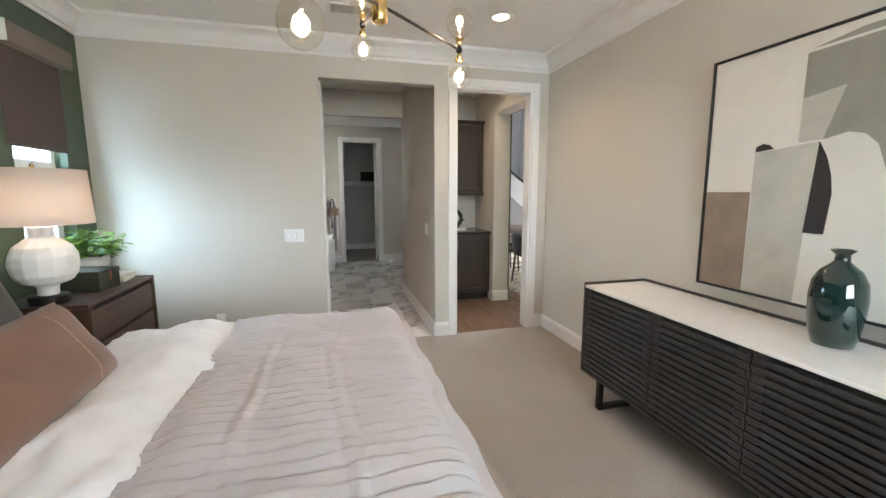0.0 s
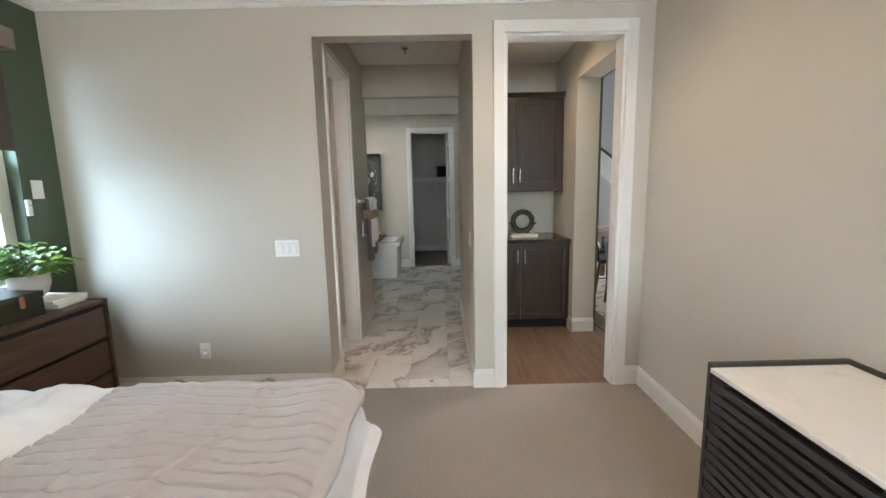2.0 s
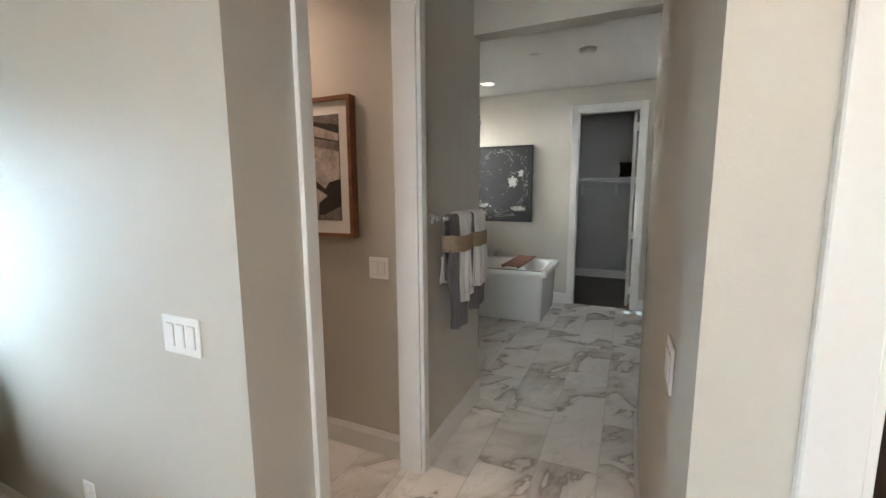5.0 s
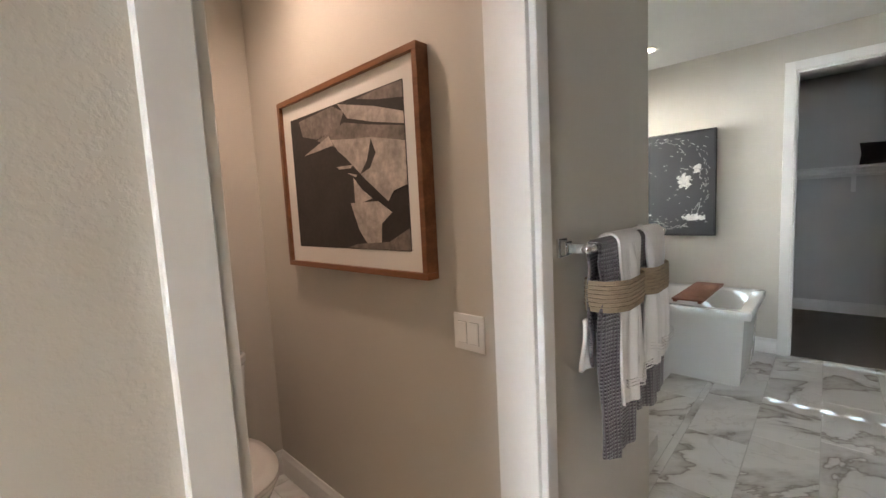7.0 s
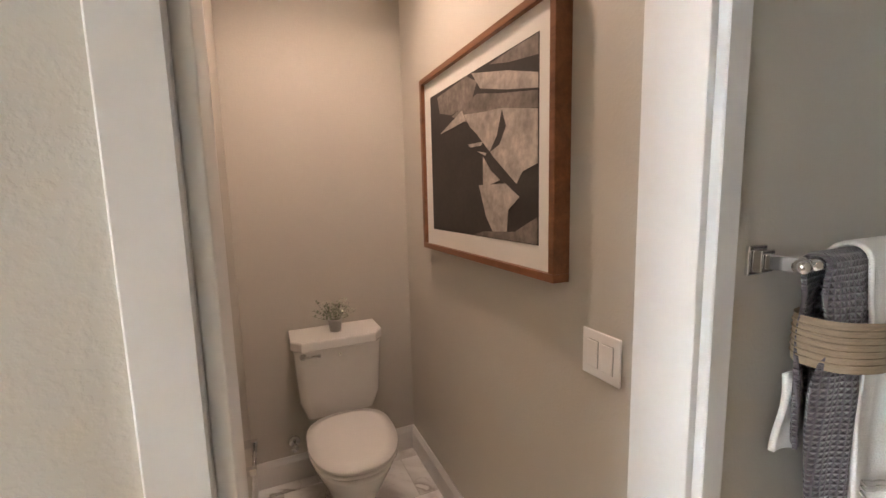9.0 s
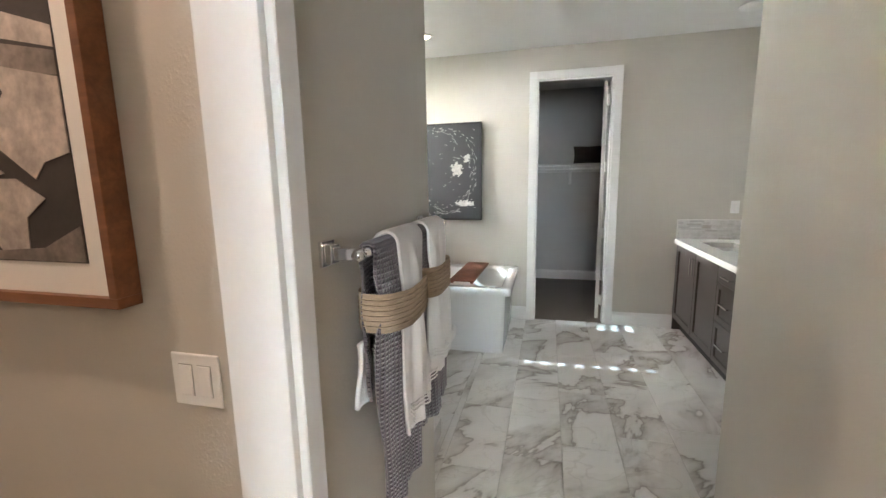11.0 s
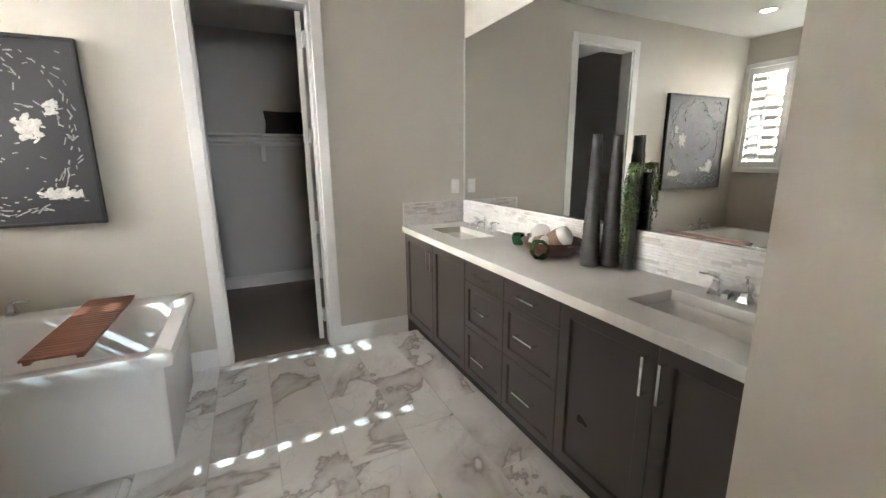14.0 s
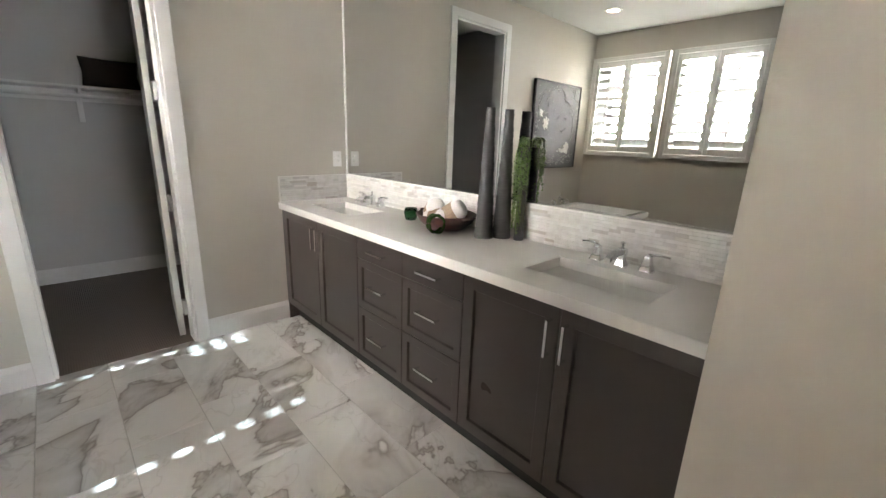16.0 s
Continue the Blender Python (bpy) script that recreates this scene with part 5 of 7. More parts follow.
for i in range(34):
    a, e, ln = rng.uniform(0, 6.283), rng.uniform(0.4, 1.5), rng.uniform(0.06, 0.12)
    c, s = math.cos(a), math.sin(a)
    base = Vector((0.015 * c, 0.015 * s, 0.05))
    tip = base + Vector((c * math.cos(e), s * math.cos(e), math.sin(e))) * ln
    tube(stems, [base, tip], 0.0008, 4)
    for k in range(8):
        q = base.lerp(tip, 0.3 + 0.1 * k)
        d = Vector((rng.uniform(-1, 1), rng.uniform(-1, 1), rng.uniform(-0.2, 1))).normalized()
        blade(bm, q, q + d * rng.uniform(0.012, 0.02), rng.uniform(0.008, 0.013), 0.0, rng)
part("stems", stems, M_SAGE, t)
part("foliage", bm, M_SAGE, t)

# framed photograph
M_CHERRY = wood("reddish_cherry_frame", (0.15, 0.055, 0.022), (0.28, 0.115, 0.05), 0.4, "x", 0.7, False)
M_MAT = surface("white_mat_board", (0.76, 0.745, 0.71), 0.9, var=0.02, grain=400)
M_PDARK = surface("dark_print", (0.040, 0.033, 0.030), 0.6, var=0.25, scale=7, relief=0.0)
M_PLIGHT = surface("pale_print", (0.50, 0.44, 0.39), 0.6, var=0.3, scale=16, grain=50, relief=0.0)
M_PMID = surface("mid_grey_print", (0.24, 0.205, 0.18), 0.6, var=0.35, scale=14, grain=60, relief=0.0)
FX0, FX1, FZ0, FZ1 = -1.088, -0.178, 1.218, 1.942
t = thing("framed_photograph", ((FX0 + FX1) / 2, TY1 - 0.0005, FZ0), "black and white rock photograph in a cherry frame", "picture")
W, H = FX1 - FX0, FZ1 - FZ0
f = 0.022
bm = boxes((-W / 2, -0.052, 0, W / 2, -0.001, f), (-W / 2, -0.052, H - f, W / 2, -0.001, H), (-W / 2, -0.052, f, -W / 2 + f, -0.001, H - f), (W / 2 - f, -0.052, f, W / 2, -0.001, H - f), bev=0.0015)
part("frame", bm, M_CHERRY, t, "deep reddish wooden frame")
part("mat_board", box(bmesh.new(), -W / 2 + f, -0.036, f, W / 2 - f, -0.004, H - f), M_MAT, t, "wide white mat board")
PX0, PX1, PZ0, PZ1 = -W / 2 + 0.088, W / 2 - 0.082, 0.088, H - 0.088
patch("print", [(PX0, PZ0), (PX1, PZ0), (PX1, PZ1), (PX0, PZ1)], M_PDARK, 0.0006, t, "dark photographic print", -0.036)


def photo(outline, mat, d):
    patch("printed_shape", [(PX0 + u * (PX1 - PX0), PZ0 + v * (PZ1 - PZ0)) for u, v in outline], mat, d, t, "", -0.036)


photo([(0.10, 0.97), (0.45, 0.995), (0.55, 0.93), (0.50, 0.84), (0.28, 0.80), (0.13, 0.85)], M_PMID, 0.0011)
photo([(0.50, 0.995), (0.58, 0.97), (0.80, 0.90), (0.995, 0.82), (0.995, 0.75), (0.78, 0.81), (0.58, 0.88)], M_PLIGHT, 0.0016)
photo([(0.66, 0.985), (0.84, 0.995), (0.995, 0.995), (0.995, 0.90), (0.80, 0.94)], M_PMID, 0.0011)
photo([(0.28, 0.79), (0.55, 0.86), (0.75, 0.80), (0.995, 0.74), (0.995, 0.66), (0.78, 0.70), (0.55, 0.67)], M_PMID, 0.0021)
photo([(0.14, 0.705), (0.40, 0.80), (0.44, 0.73), (0.28, 0.715)], M_PLIGHT, 0.0026)
photo([(0.42, 0.77), (0.60, 0.74), (0.76, 0.72), (0.995, 0.655), (0.995, 0.40), (0.90, 0.37), (0.86, 0.31), (0.70, 0.46), (0.54, 0.63), (0.48, 0.68)], M_PLIGHT, 0.0026)
photo([(0.76, 0.71), (0.79, 0.62), (0.74, 0.53), (0.66, 0.50), (0.72, 0.58)], M_PDARK, 0.0031)
photo([(0.46, 0.575), (0.60, 0.57), (0.58, 0.55), (0.48, 0.555)], M_PLIGHT, 0.0026)
photo([(0.55, 0.52), (0.63, 0.50), (0.62, 0.485)], M_PLIGHT, 0.0026)
photo([(0.60, 0.48), (0.66, 0.40), (0.74, 0.335), (0.60, 0.30)], M_PLIGHT, 0.0031)
photo([(0.56, 0.315), (0.78, 0.315), (0.88, 0.24), (0.80, 0.17), (0.79, 0.05), (0.68, 0.04), (0.62, 0.13)], M_PLIGHT, 0.0026)
photo([(0.50, 0.005), (0.60, 0.035), (0.85, 0.055), (0.995, 0.14), (0.995, 0.005)], M_PMID, 0.0031)

# ---- shower ----
t = thing("shower_enclosure", (-0.006, 6.09, 0), "frameless greenish glass shower panels on a white curb", "shower")
part("curb", boxes((-0.055, PE - 6.089, 0.001, 0.065, 0.31, 0.11), (-1.324, 0.19, 0.001, -0.055, 0.31, 0.11), bev=0.004), M_QUARTZ, t)
part("glass_panel", box(bmesh.new(), -0.005, PE - 6.086, 0.112, 0.005, 0.254, 2.06, 0.0015), M_SHOWER, t).visible_shadow = False
part("glass_door", box(bmesh.new(), -1.322, 0.245, 0.118, -0.006, 0.255, 2.06, 0.0015), M_SHOWER, t).visible_shadow = False
part("glass_edge", box(bmesh.new(), -0.0052, 0.2545, 0.112, 0.0052, 0.2575, 2.06, 0.001), M_GLASSEDGE, t)
for z in (0.16, 2.01):
    part("glass_clamp", boxes((-0.014, 0.205, z - 0.025, 0.014, 0.262, z + 0.025), bev=0.003), M_CHROME, t)
struct("wall_shower_return", boxes((-0.055, PE - 0.13, 0, PL - 0.1205, PE - 0.001, CEIL)), M_WALL, "greige painted wall return beside the shower", "wall")
M_SHWALL = marble_tile("marble_shower_wall")
struct("wall_shower_lining", boxes((LX + 0.001, TY1 + 0.1005, 0.02, PL - 0.121, TY1 + 0.11, CEIL - 0.004), (LX + 0.0005, TY1 + 0.11, 0.02, LX + 0.01, 6.28, CEIL - 0.004)), M_SHWALL, "marble-look tiled shower walls", "wall")

# ---- bathtub ----
t = thing("bathtub", (-0.39, 7.985, 0), "white freestanding rectangular bathtub against the wall", "bathtub")
bm = loft(bmesh.new(), [ring_pts(0, 0.045, 0.675, 0.425, 0.03, 0.001), ring_pts(0, 0.02, 0.70, 0.445, 0.03, 0.535)], cap_last=False)
auto_smooth(part("apron", bm, M_ACRYLIC, t))
rim = [ring_pts(0, 0, 0.71, 0.455, 0.02, 0.534), ring_pts(0, 0, 0.745, 0.475, 0.025, 0.536), ring_pts(0, 0, 0.75, 0.478, 0.028, 0.585), ring_pts(0, 0, 0.743, 0.472, 0.028, 0.595),
       ring_pts(0.0, -0.03, 0.675, 0.375, 0.06, 0.595), ring_pts(0.0, -0.03, 0.662, 0.362, 0.07, 0.585), ring_pts(0.0, -0.03, 0.58, 0.31, 0.12, 0.25), ring_pts(0.0, -0.03, 0.50, 0.25, 0.14, 0.17), ring_pts(0, -0.03, 0.2, 0.1, 0.09, 0.16)]
auto_smooth(part("basin", loft(bmesh.new(), rim, cap_first=False), M_ACRYLIC, t), 50)
part("overflow", lathe(bmesh.new(), [(0.034, 0), (0.034, 0.006), (0.02, 0.012), (0.004, 0.013)], 28, m=pose(-0.23, 0.313, 0.50, 100)), M_CHROME, t, "round chrome overflow plate")


def tap_set(name, place, label, rz, gap, tall):
    """A three-piece tap: a spout between two lever handles."""
    tt = thing(name, place, label, "faucet", rz=rz)
    part("spout_base", loft(bmesh.new(), [ring_pts(0, 0, 0.026, 0.026, 0.008, 0.0), ring_pts(0, 0, 0.024, 0.024, 0.008, 0.008), ring_pts(0, 0, 0.014, 0.014, 0.005, 0.03), ring_pts(0, 0, 0.019, 0.017, 0.005, 0.06 * tall), ring_pts(0, 0, 0.015, 0.015, 0.005, 0.075 * tall)]), M_CHROME, tt)
    part("spout", loft(bmesh.new(), [[(x, -0.005 - k[0], z) for x, z in ((-k[1], k[2] - 0.010), (k[1], k[2] - 0.010), (k[1], k[2] + 0.010), (-k[1], k[2] + 0.010))]
                                     for k in ((0.0, 0.015, 0.062 * tall), (0.05, 0.013, 0.064 * tall), (0.10, 0.012, 0.056 * tall), (0.125, 0.011, 0.045 * tall))], smooth=False), M_CHROME, tt)
    part("lift_knob", lathe(bmesh.new(), [(0.004, 0.075 * tall), (0.004, 0.09 * tall), (0.009, 0.094 * tall), (0.009, 0.099 * tall), (0.004, 0.103 * tall)], 16), M_CHROME, tt)
    for s in (-1, 1):
        h = part("handle", loft(bmesh.new(), [ring_pts(s * gap, 0, 0.026, 0.026, 0.008, 0.0), ring_pts(s * gap, 0, 0.025, 0.025, 0.008, 0.008), ring_pts(s * gap, 0, 0.012, 0.012, 0.004, 0.055), ring_pts(s * gap, 0, 0.014, 0.014, 0.004, 0.06), ring_pts(s * gap, 0, 0.008, 0.008, 0.003, 0.07)]), M_CHROME, tt)
        part("lever", tube(bmesh.new(), [(s * gap, 0, 0.07), (s * (gap + 0.03), 0.004, 0.074), (s * (gap + 0.075), 0.008, 0.071)], [0.006, 0.0055, 0.0065], 10), M_CHROME, h)
    return tt


tap_set("bath_tap", (-0.60, 8.425, 0.5955), "chrome deck tap with two levers on tub rim", 0, 0.11, 1.35)
M_TEAK = wood("red_brown_teak", (0.13, 0.042, 0.022), (0.25, 0.095, 0.052), 0.5, "x", 0.8)
t = thing("bath_tray", (-0.065, 8.035, 0.5965), "reddish teak slatted tray across the tub", "bath tray", rz=-1.0)
for x in (-0.10, 0.075):
    part("rail", box(bmesh.new(), x, -0.40, 0.0, x + 0.025, 0.42, 0.016, 0.002), M_TEAK, t)
for k in range(24):
    y = -0.405 + k * 0.0345
    part("slat", box(bmesh.new(), -0.11, y, 0.0165, 0.11, y + 0.0295, 0.029, 0.002), M_TEAK, t)

# bath painting
M_ABATH = surface("charcoal_canvas", (0.030, 0.031, 0.034), 0.8, var=0.2, scale=3, grain=200, relief=0.3)
M_STROKE_DIM = surface("thin_grey_paint", (0.34, 0.34, 0.325), 0.75, var=0.35, scale=25, grain=120, relief=0.6, depth=0.003)
M_STROKE = surface("white_impasto_paint", (0.60, 0.59, 0.55), 0.75, var=0.25, scale=25, grain=120, relief=0.6, depth=0.003)
t = thing("abstract_painting", (-0.537, FY - 0.0005, 1.06), "square charcoal abstract with white brush marks", "painting")
S = 1.0
bm = boxes((-S / 2, -0.042, 0, S / 2, -0.002, 0.018), (-S / 2, -0.042, S - 0.018, S / 2, -0.002, S), (-S / 2, -0.042, 0.018, -S / 2 + 0.018, -0.002, S - 0.018), (S / 2 - 0.018, -0.042, 0.018, S / 2, -0.002, S - 0.018), bev=0.002)
part("frame", bm, M_DARK, t, "black wooden frame")
part("canvas", box(bmesh.new(), -S / 2 + 0.018, -0.032, 0.018, S / 2 - 0.018, -0.004, S - 0.018), M_ABATH, t)
rng = random.Random(21)
bm = bmesh.new()


def dash(u, v, ang, ln, wd):
    lift = rng.uniform(0.0, 0.003)
    x, z = -S / 2 + 0.02 + u * (S - 0.04), 0.02 + v * (S - 0.04)
    if not (0.02 < u < 0.98 and 0.02 < v < 0.98):
        return
    b = bmesh.new()
    c, s = math.cos(ang), math.sin(ang)
    pts = []
    for k in range(7):
        q = -1 + k / 3
        pts.append((q * ln / 2, wd / 2 * (1 - abs(q) ** 2 * 0.7) * rng.uniform(0.7, 1.2) + 0.002 * q * q))
    outline = pts + [(a, -w) for a, w in reversed(pts)]
    vs = [b.verts.new((x + a * c - w * s, -0.0335 - lift, z + a * s + w * c)) for a, w in outline]
    lo = [b.verts.new((x + a * c - w * s, -0.0315, z + a * s + w * c)) for a, w in outline]
    b.faces.new(vs)
    for i in range(len(vs)):
        b.faces.new((lo[i], lo[(i + 1) % len(vs)], vs[(i + 1) % len(vs)], vs[i]))
    bmesh.ops.recalc_face_normals(b, faces=b.faces[:])
    add_bm(bm, b)


for (cu, cv, r, a0, a1, n) in ((0.35, 0.52, 0.27, 1.9, 4.4, 24), (0.60, 0.60, 0.36, -0.3, 2.6, 34), (0.50, 0.45, 0.42, 3.6, 6.0, 40), (0.66, 0.42, 0.27, -1.2, 1.3, 26), (0.45, 0.62, 0.44, 1.2, 3.2, 30), (0.38, 0.55, 0.12, 0.5, 5.2, 9), (0.55, 0.72, 0.20, 0.2, 2.0, 12)):
    for k in range(n):
        a = a0 + (a1 - a0) * k / n + rng.uniform(-0.04, 0.04)
        rr = r + rng.uniform(-0.03, 0.03)
        dash(cu + rr * math.cos(a), cv + rr * math.sin(a), a + 1.57 + rng.uniform(-0.6, 0.6), rng.uniform(0.012, 0.045), rng.uniform(0.003, 0.009))
for k in range(110):
    dash(rng.uniform(0.05, 0.95), rng.uniform(0.04, 0.16) if k % 2 else rng.uniform(0.05, 0.95), rng.uniform(-0.7, 0.3), rng.uniform(0.01, 0.035), rng.uniform(0.003, 0.009))
tagged(part("brush_mark", bm, M_STROKE_DIM, t, "thin grey brush marks"), kind="stuff")
bm = bmesh.new()
for cu, cv, su, sv, n in ((0.75, 0.53, 0.045, 0.055, 90), (0.86, 0.645, 0.018, 0.028, 26), (0.22, 0.23, 0.045, 0.05, 90), (0.32, 0.205, 0.06, 0.015, 40), (0.84, 0.165, 0.08, 0.018, 60)):
    for k in range(n):
        dash(rng.gauss(cu, su * 0.6), rng.gauss(cv, sv * 0.6), rng.uniform(-0.4, 0.9), rng.uniform(0.025, 0.055), rng.uniform(0.010, 0.022))
tagged(part("brush_mark", bm, M_STROKE, t, "white brush marks"), kind="stuff")

# ---- closet ----
t = tagged(new("door_1"), "white closet door standing open inward", "door", kind="structure")
part("door_leaf", box(bmesh.new(), 1.135, FY + 0.128, 0.012, 1.170, FY + 0.80, 2.40, 0.002, m=pose(1.17, FY + 0.128, 0) @ pose(0, 0, 0, 0, 0, -7) @ pose(-1.17, -FY - 0.128, 0)), M_TRIM, t)
for z in (0.22, 0.92, 1.58, 2.22):
    part("hinge", box(bmesh.new(), 1.1705, FY + 0.085, z - 0.05, 1.193, FY + 0.135, z + 0.05, 0.002), M_TRIM, t, "white painted hinge")
t = thing("closet_shelf", (0.95, 10.35, 1.66), "white closet shelf with hanging rod", "shelf")
part("shelf_board", box(bmesh.new(), -1.14, -0.18, 0.0, 1.14, 0.168, 0.02, 0.002), M_TRIM, t)
part("cleat", box(bmesh.new(), -1.14, 0.149, -0.09, 1.14, 0.168, -0.0005, 0.002), M_TRIM, t)
part("rod", tube(bmesh.new(), [(-1.14, -0.10, -0.06), (1.14, -0.10, -0.06)], 0.016, 16), M_TRIM, t)
for x in (-0.55, -0.02, 0.6):
    part("bracket", boxes((x - 0.02, 0.12, -0.26, x + 0.02, 0.148, -0.001), (x - 0.012, -0.15, -0.022, x + 0.012, 0.12, -0.001), (x - 0.01, -0.11, -0.088, x + 0.01, -0.09, -0.022), bev=0.002), M_TRIM, t)
p = thing("cushion", (1.13, 10.33, 1.681), "dark brown cushion lying on the closet shelf", "pillow")
p.matrix_world = pose(1.16, 10.32, 1.681, -8, 0, 4)
part("cover", cushion(bmesh.new(), 0.40, 0.24, 0.14), surface("dark_brown_velvet", (0.035, 0.026, 0.020), 0.85, var=0.15), p)

# ---- vanity ----
VX = 1.833


def pull(name, parent, p0, p1, mat=None):
    """A square bar pull standing off a front that faces -x, or -y when its x is constant."""
    a, c = Vector(p0), Vector(p1)
    d = (c - a).normalized()
    bm = bmesh.new()
    face = Vector((-1, 0, 0)) if parent["facing"] == "x" else Vector((0, -1, 0))
    w = d.cross(face).normalized()

    def bar(s, e, hw, hd):
        dd = (e - s).normalized()
        ww = dd.cross(face) if abs(dd.dot(face)) < 0.9 else w
        ww = ww.normalized()
        nn = dd.cross(ww).normalized()
        b = bmesh.new()
        ra = [b.verts.new(s + ww * i * hw + nn * j * hd) for i, j in ((1, 1), (-1, 1), (-1, -1), (1, -1))]
        rb = [b.verts.new(e + ww * i * hw + nn * j * hd) for i, j in ((1, 1), (-1, 1), (-1, -1), (1, -1))]
        for i in range(4):
            b.faces.new((ra[i], ra[(i + 1) % 4], rb[(i + 1) % 4], rb[i]))
        b.faces.new(ra)
        b.faces.new(list(reversed(rb)))
        bmesh.ops.recalc_face_normals(b, faces=b.faces[:])
        add_bm(bm, b)
    off = face * 0.03
    bar(a + off, c + off, 0.0045, 0.0045)
    bar(a + d * 0.004 + face * 0.0003, a + d * 0.004 + face * 0.026, 0.0038, 0.0038)
    bar(c - d * 0.004 + face * 0.0003, c - d * 0.004 + face * 0.026, 0.0038, 0.0038)
    return part(name, bm, mat or M_CHROME, parent, "square chrome bar pull")


def shaker(a0, a1, z0, z1, front, axis, rail=0.055, flat=False):
    """A panelled door front; axis is its facing."""
    def bx(bm, u0, u1, w0, w1, d0, d1, bev):
        if axis == "x":
            box(bm, front + d0, u0, w0, front + d1, u1, w1, bev)
        else:
            box(bm, u0, front + d0, w0, u1, front + d1, w1, bev)
    bm = bmesh.new()
    if flat:
        bx(bm, a0, a1, z0, z1, 0, 0.02, 0.0015)
        return bm
    rings = []
    for inset, depth in ((0.0, 0.02), (0.0, 0.0015), (0.0015, 0.0), (rail - 0.001, 0.0), (rail, 0.001), (rail + 0.002, 0.010), (rail + 0.0025, 0.013)):
        ring = []
        for u, w in ((a0 + inset, z0 + inset), (a1 - inset, z0 + inset), (a1 - inset, z1 - inset), (a0 + inset, z1 - inset)):
            ring.append(bm.verts.new((front + depth, u, w) if axis == "x" else (u, front + depth, w)))
        rings.append(ring)
    for p, q in zip(rings, rings[1:]):
        for i in range(4):
            bm.faces.new((p[i], p[(i + 1) % 4], q[(i + 1) % 4], q[i]))
    bm.faces.new(rings[0])
    bm.faces.new(rings[-1])
    bmesh.ops.recalc_face_normals(bm, faces=bm.faces[:])
    return bm


def vanity_unit(y0, y1, fronts, label):
    t = thing("vanity_cabinet", (0, 0, 0), label, "cabinet", "vanity cabinets")
    part("body", boxes((VX + 0.0205, y0, 0.12, MX - 0.001, y1, 0.745)), M_VANITY, t)
    part("top_rail", boxes((VX + 0.0205, y0, 0.7455, VX + 0.045, y1, 0.844)), M_VANITY, t)
    # Kick board's near-black colour includes the shade under the cabinet.
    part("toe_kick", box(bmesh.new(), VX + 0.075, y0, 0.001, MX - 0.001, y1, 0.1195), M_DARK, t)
    for kind, a0, a1, z0, z1, p0, p1 in fronts:
        o = part("door" if kind == "door" else "drawer_front", shaker(a0 + 0.0024, a1 - 0.0024, z0 + 0.0024, z1 - 0.0024, VX, "x", 0.055 if kind == "door" else 0.042, kind == "flat"), M_VANITY, t)
        o["facing"] = "x"
        pull("handle", o, (VX, *p0), (VX, *p1))
    return t


def drawers(y0, y1):
    c = (y0 + y1) / 2
    return [(k, y0, y1, z0, z1, (c - 0.07, (z0 + z1) / 2 + dz), (c + 0.07, (z0 + z1) / 2 + dz)) for k, z0, z1, dz in (("flat", 0.715, 0.842, 0.0), ("drawer", 0.43, 0.715, 0.01), ("drawer", 0.122, 0.43, 0.01))]


vanity_unit(7.560, 8.545, [("door", 8.030, 8.545, 0.122, 0.842, (8.062, 0.655), (8.062, 0.79)), ("door", 7.560, 8.030, 0.122, 0.842, (8.000, 0.655), (8.000, 0.79))], "charcoal vanity cabinet with two panelled doors")
vanity_unit(7.152, 7.560, drawers(7.152, 7.560), "charcoal vanity cabinet with three drawers")
vanity_unit(6.742, 7.152, drawers(6.742, 7.152), "charcoal vanity cabinet with three drawers")
vanity_unit(5.80, 6.742, [("door", 6.294, 6.742, 0.122, 0.842, (6.325, 0.655), (6.325, 0.792)), ("door", 5.80, 6.294, 0.122, 0.842, (6.263, 0.655), (6.263, 0.792))], "charcoal vanity cabinet with two panelled doors")
struct("trim_vanity_filler", boxes((VX + 0.004, 8.5455, 0.0, MX - 0.001, FY - 0.001, 0.844), (VX + 0.004, PEB + 0.001, 0.0, MX - 0.001, 5.7995, 0.844)), M_VANITY, "charcoal filler strips beside the vanity", "filler")
CZ0, CZ1 = 0.845, 0.890
SINKS = ((1.972, 2.228, 6.078, 6.545), (1.972, 2.228, 7.86, 8.36))
t = thing("vanity_countertop", (0, 0, 0), "white quartz countertop with two sink cutouts", "countertop")
xs = (1.813, SINKS[0][0], SINKS[0][1], MX - 0.001)
ys = (PEB + 0.002, SINKS[0][2], SINKS[0][3], SINKS[1][2], SINKS[1][3], FY - 0.002)
bm = bmesh.new()
grid = [[bm.verts.new((x, y, CZ1)) for y in ys] for x in xs]
for i in range(3):
    for j in range(5):
        if not (i == 1 and j in (1, 3)):
            bm.faces.new((grid[i][j], grid[i + 1][j], grid[i + 1][j + 1], grid[i][j + 1]))
ext = bmesh.ops.extrude_face_region(bm, geom=bm.faces[:])
for v in ext["geom"]:
    if isinstance(v, bmesh.types.BMVert):
        v.co.z = CZ0
bmesh.ops.recalc_face_normals(bm, faces=bm.faces[:])
o = part("slab", bm, M_QUARTZ, t)
md = o.modifiers.new("eased_edge", "BEVEL")
md.width, md.segments = 0.0025, 2
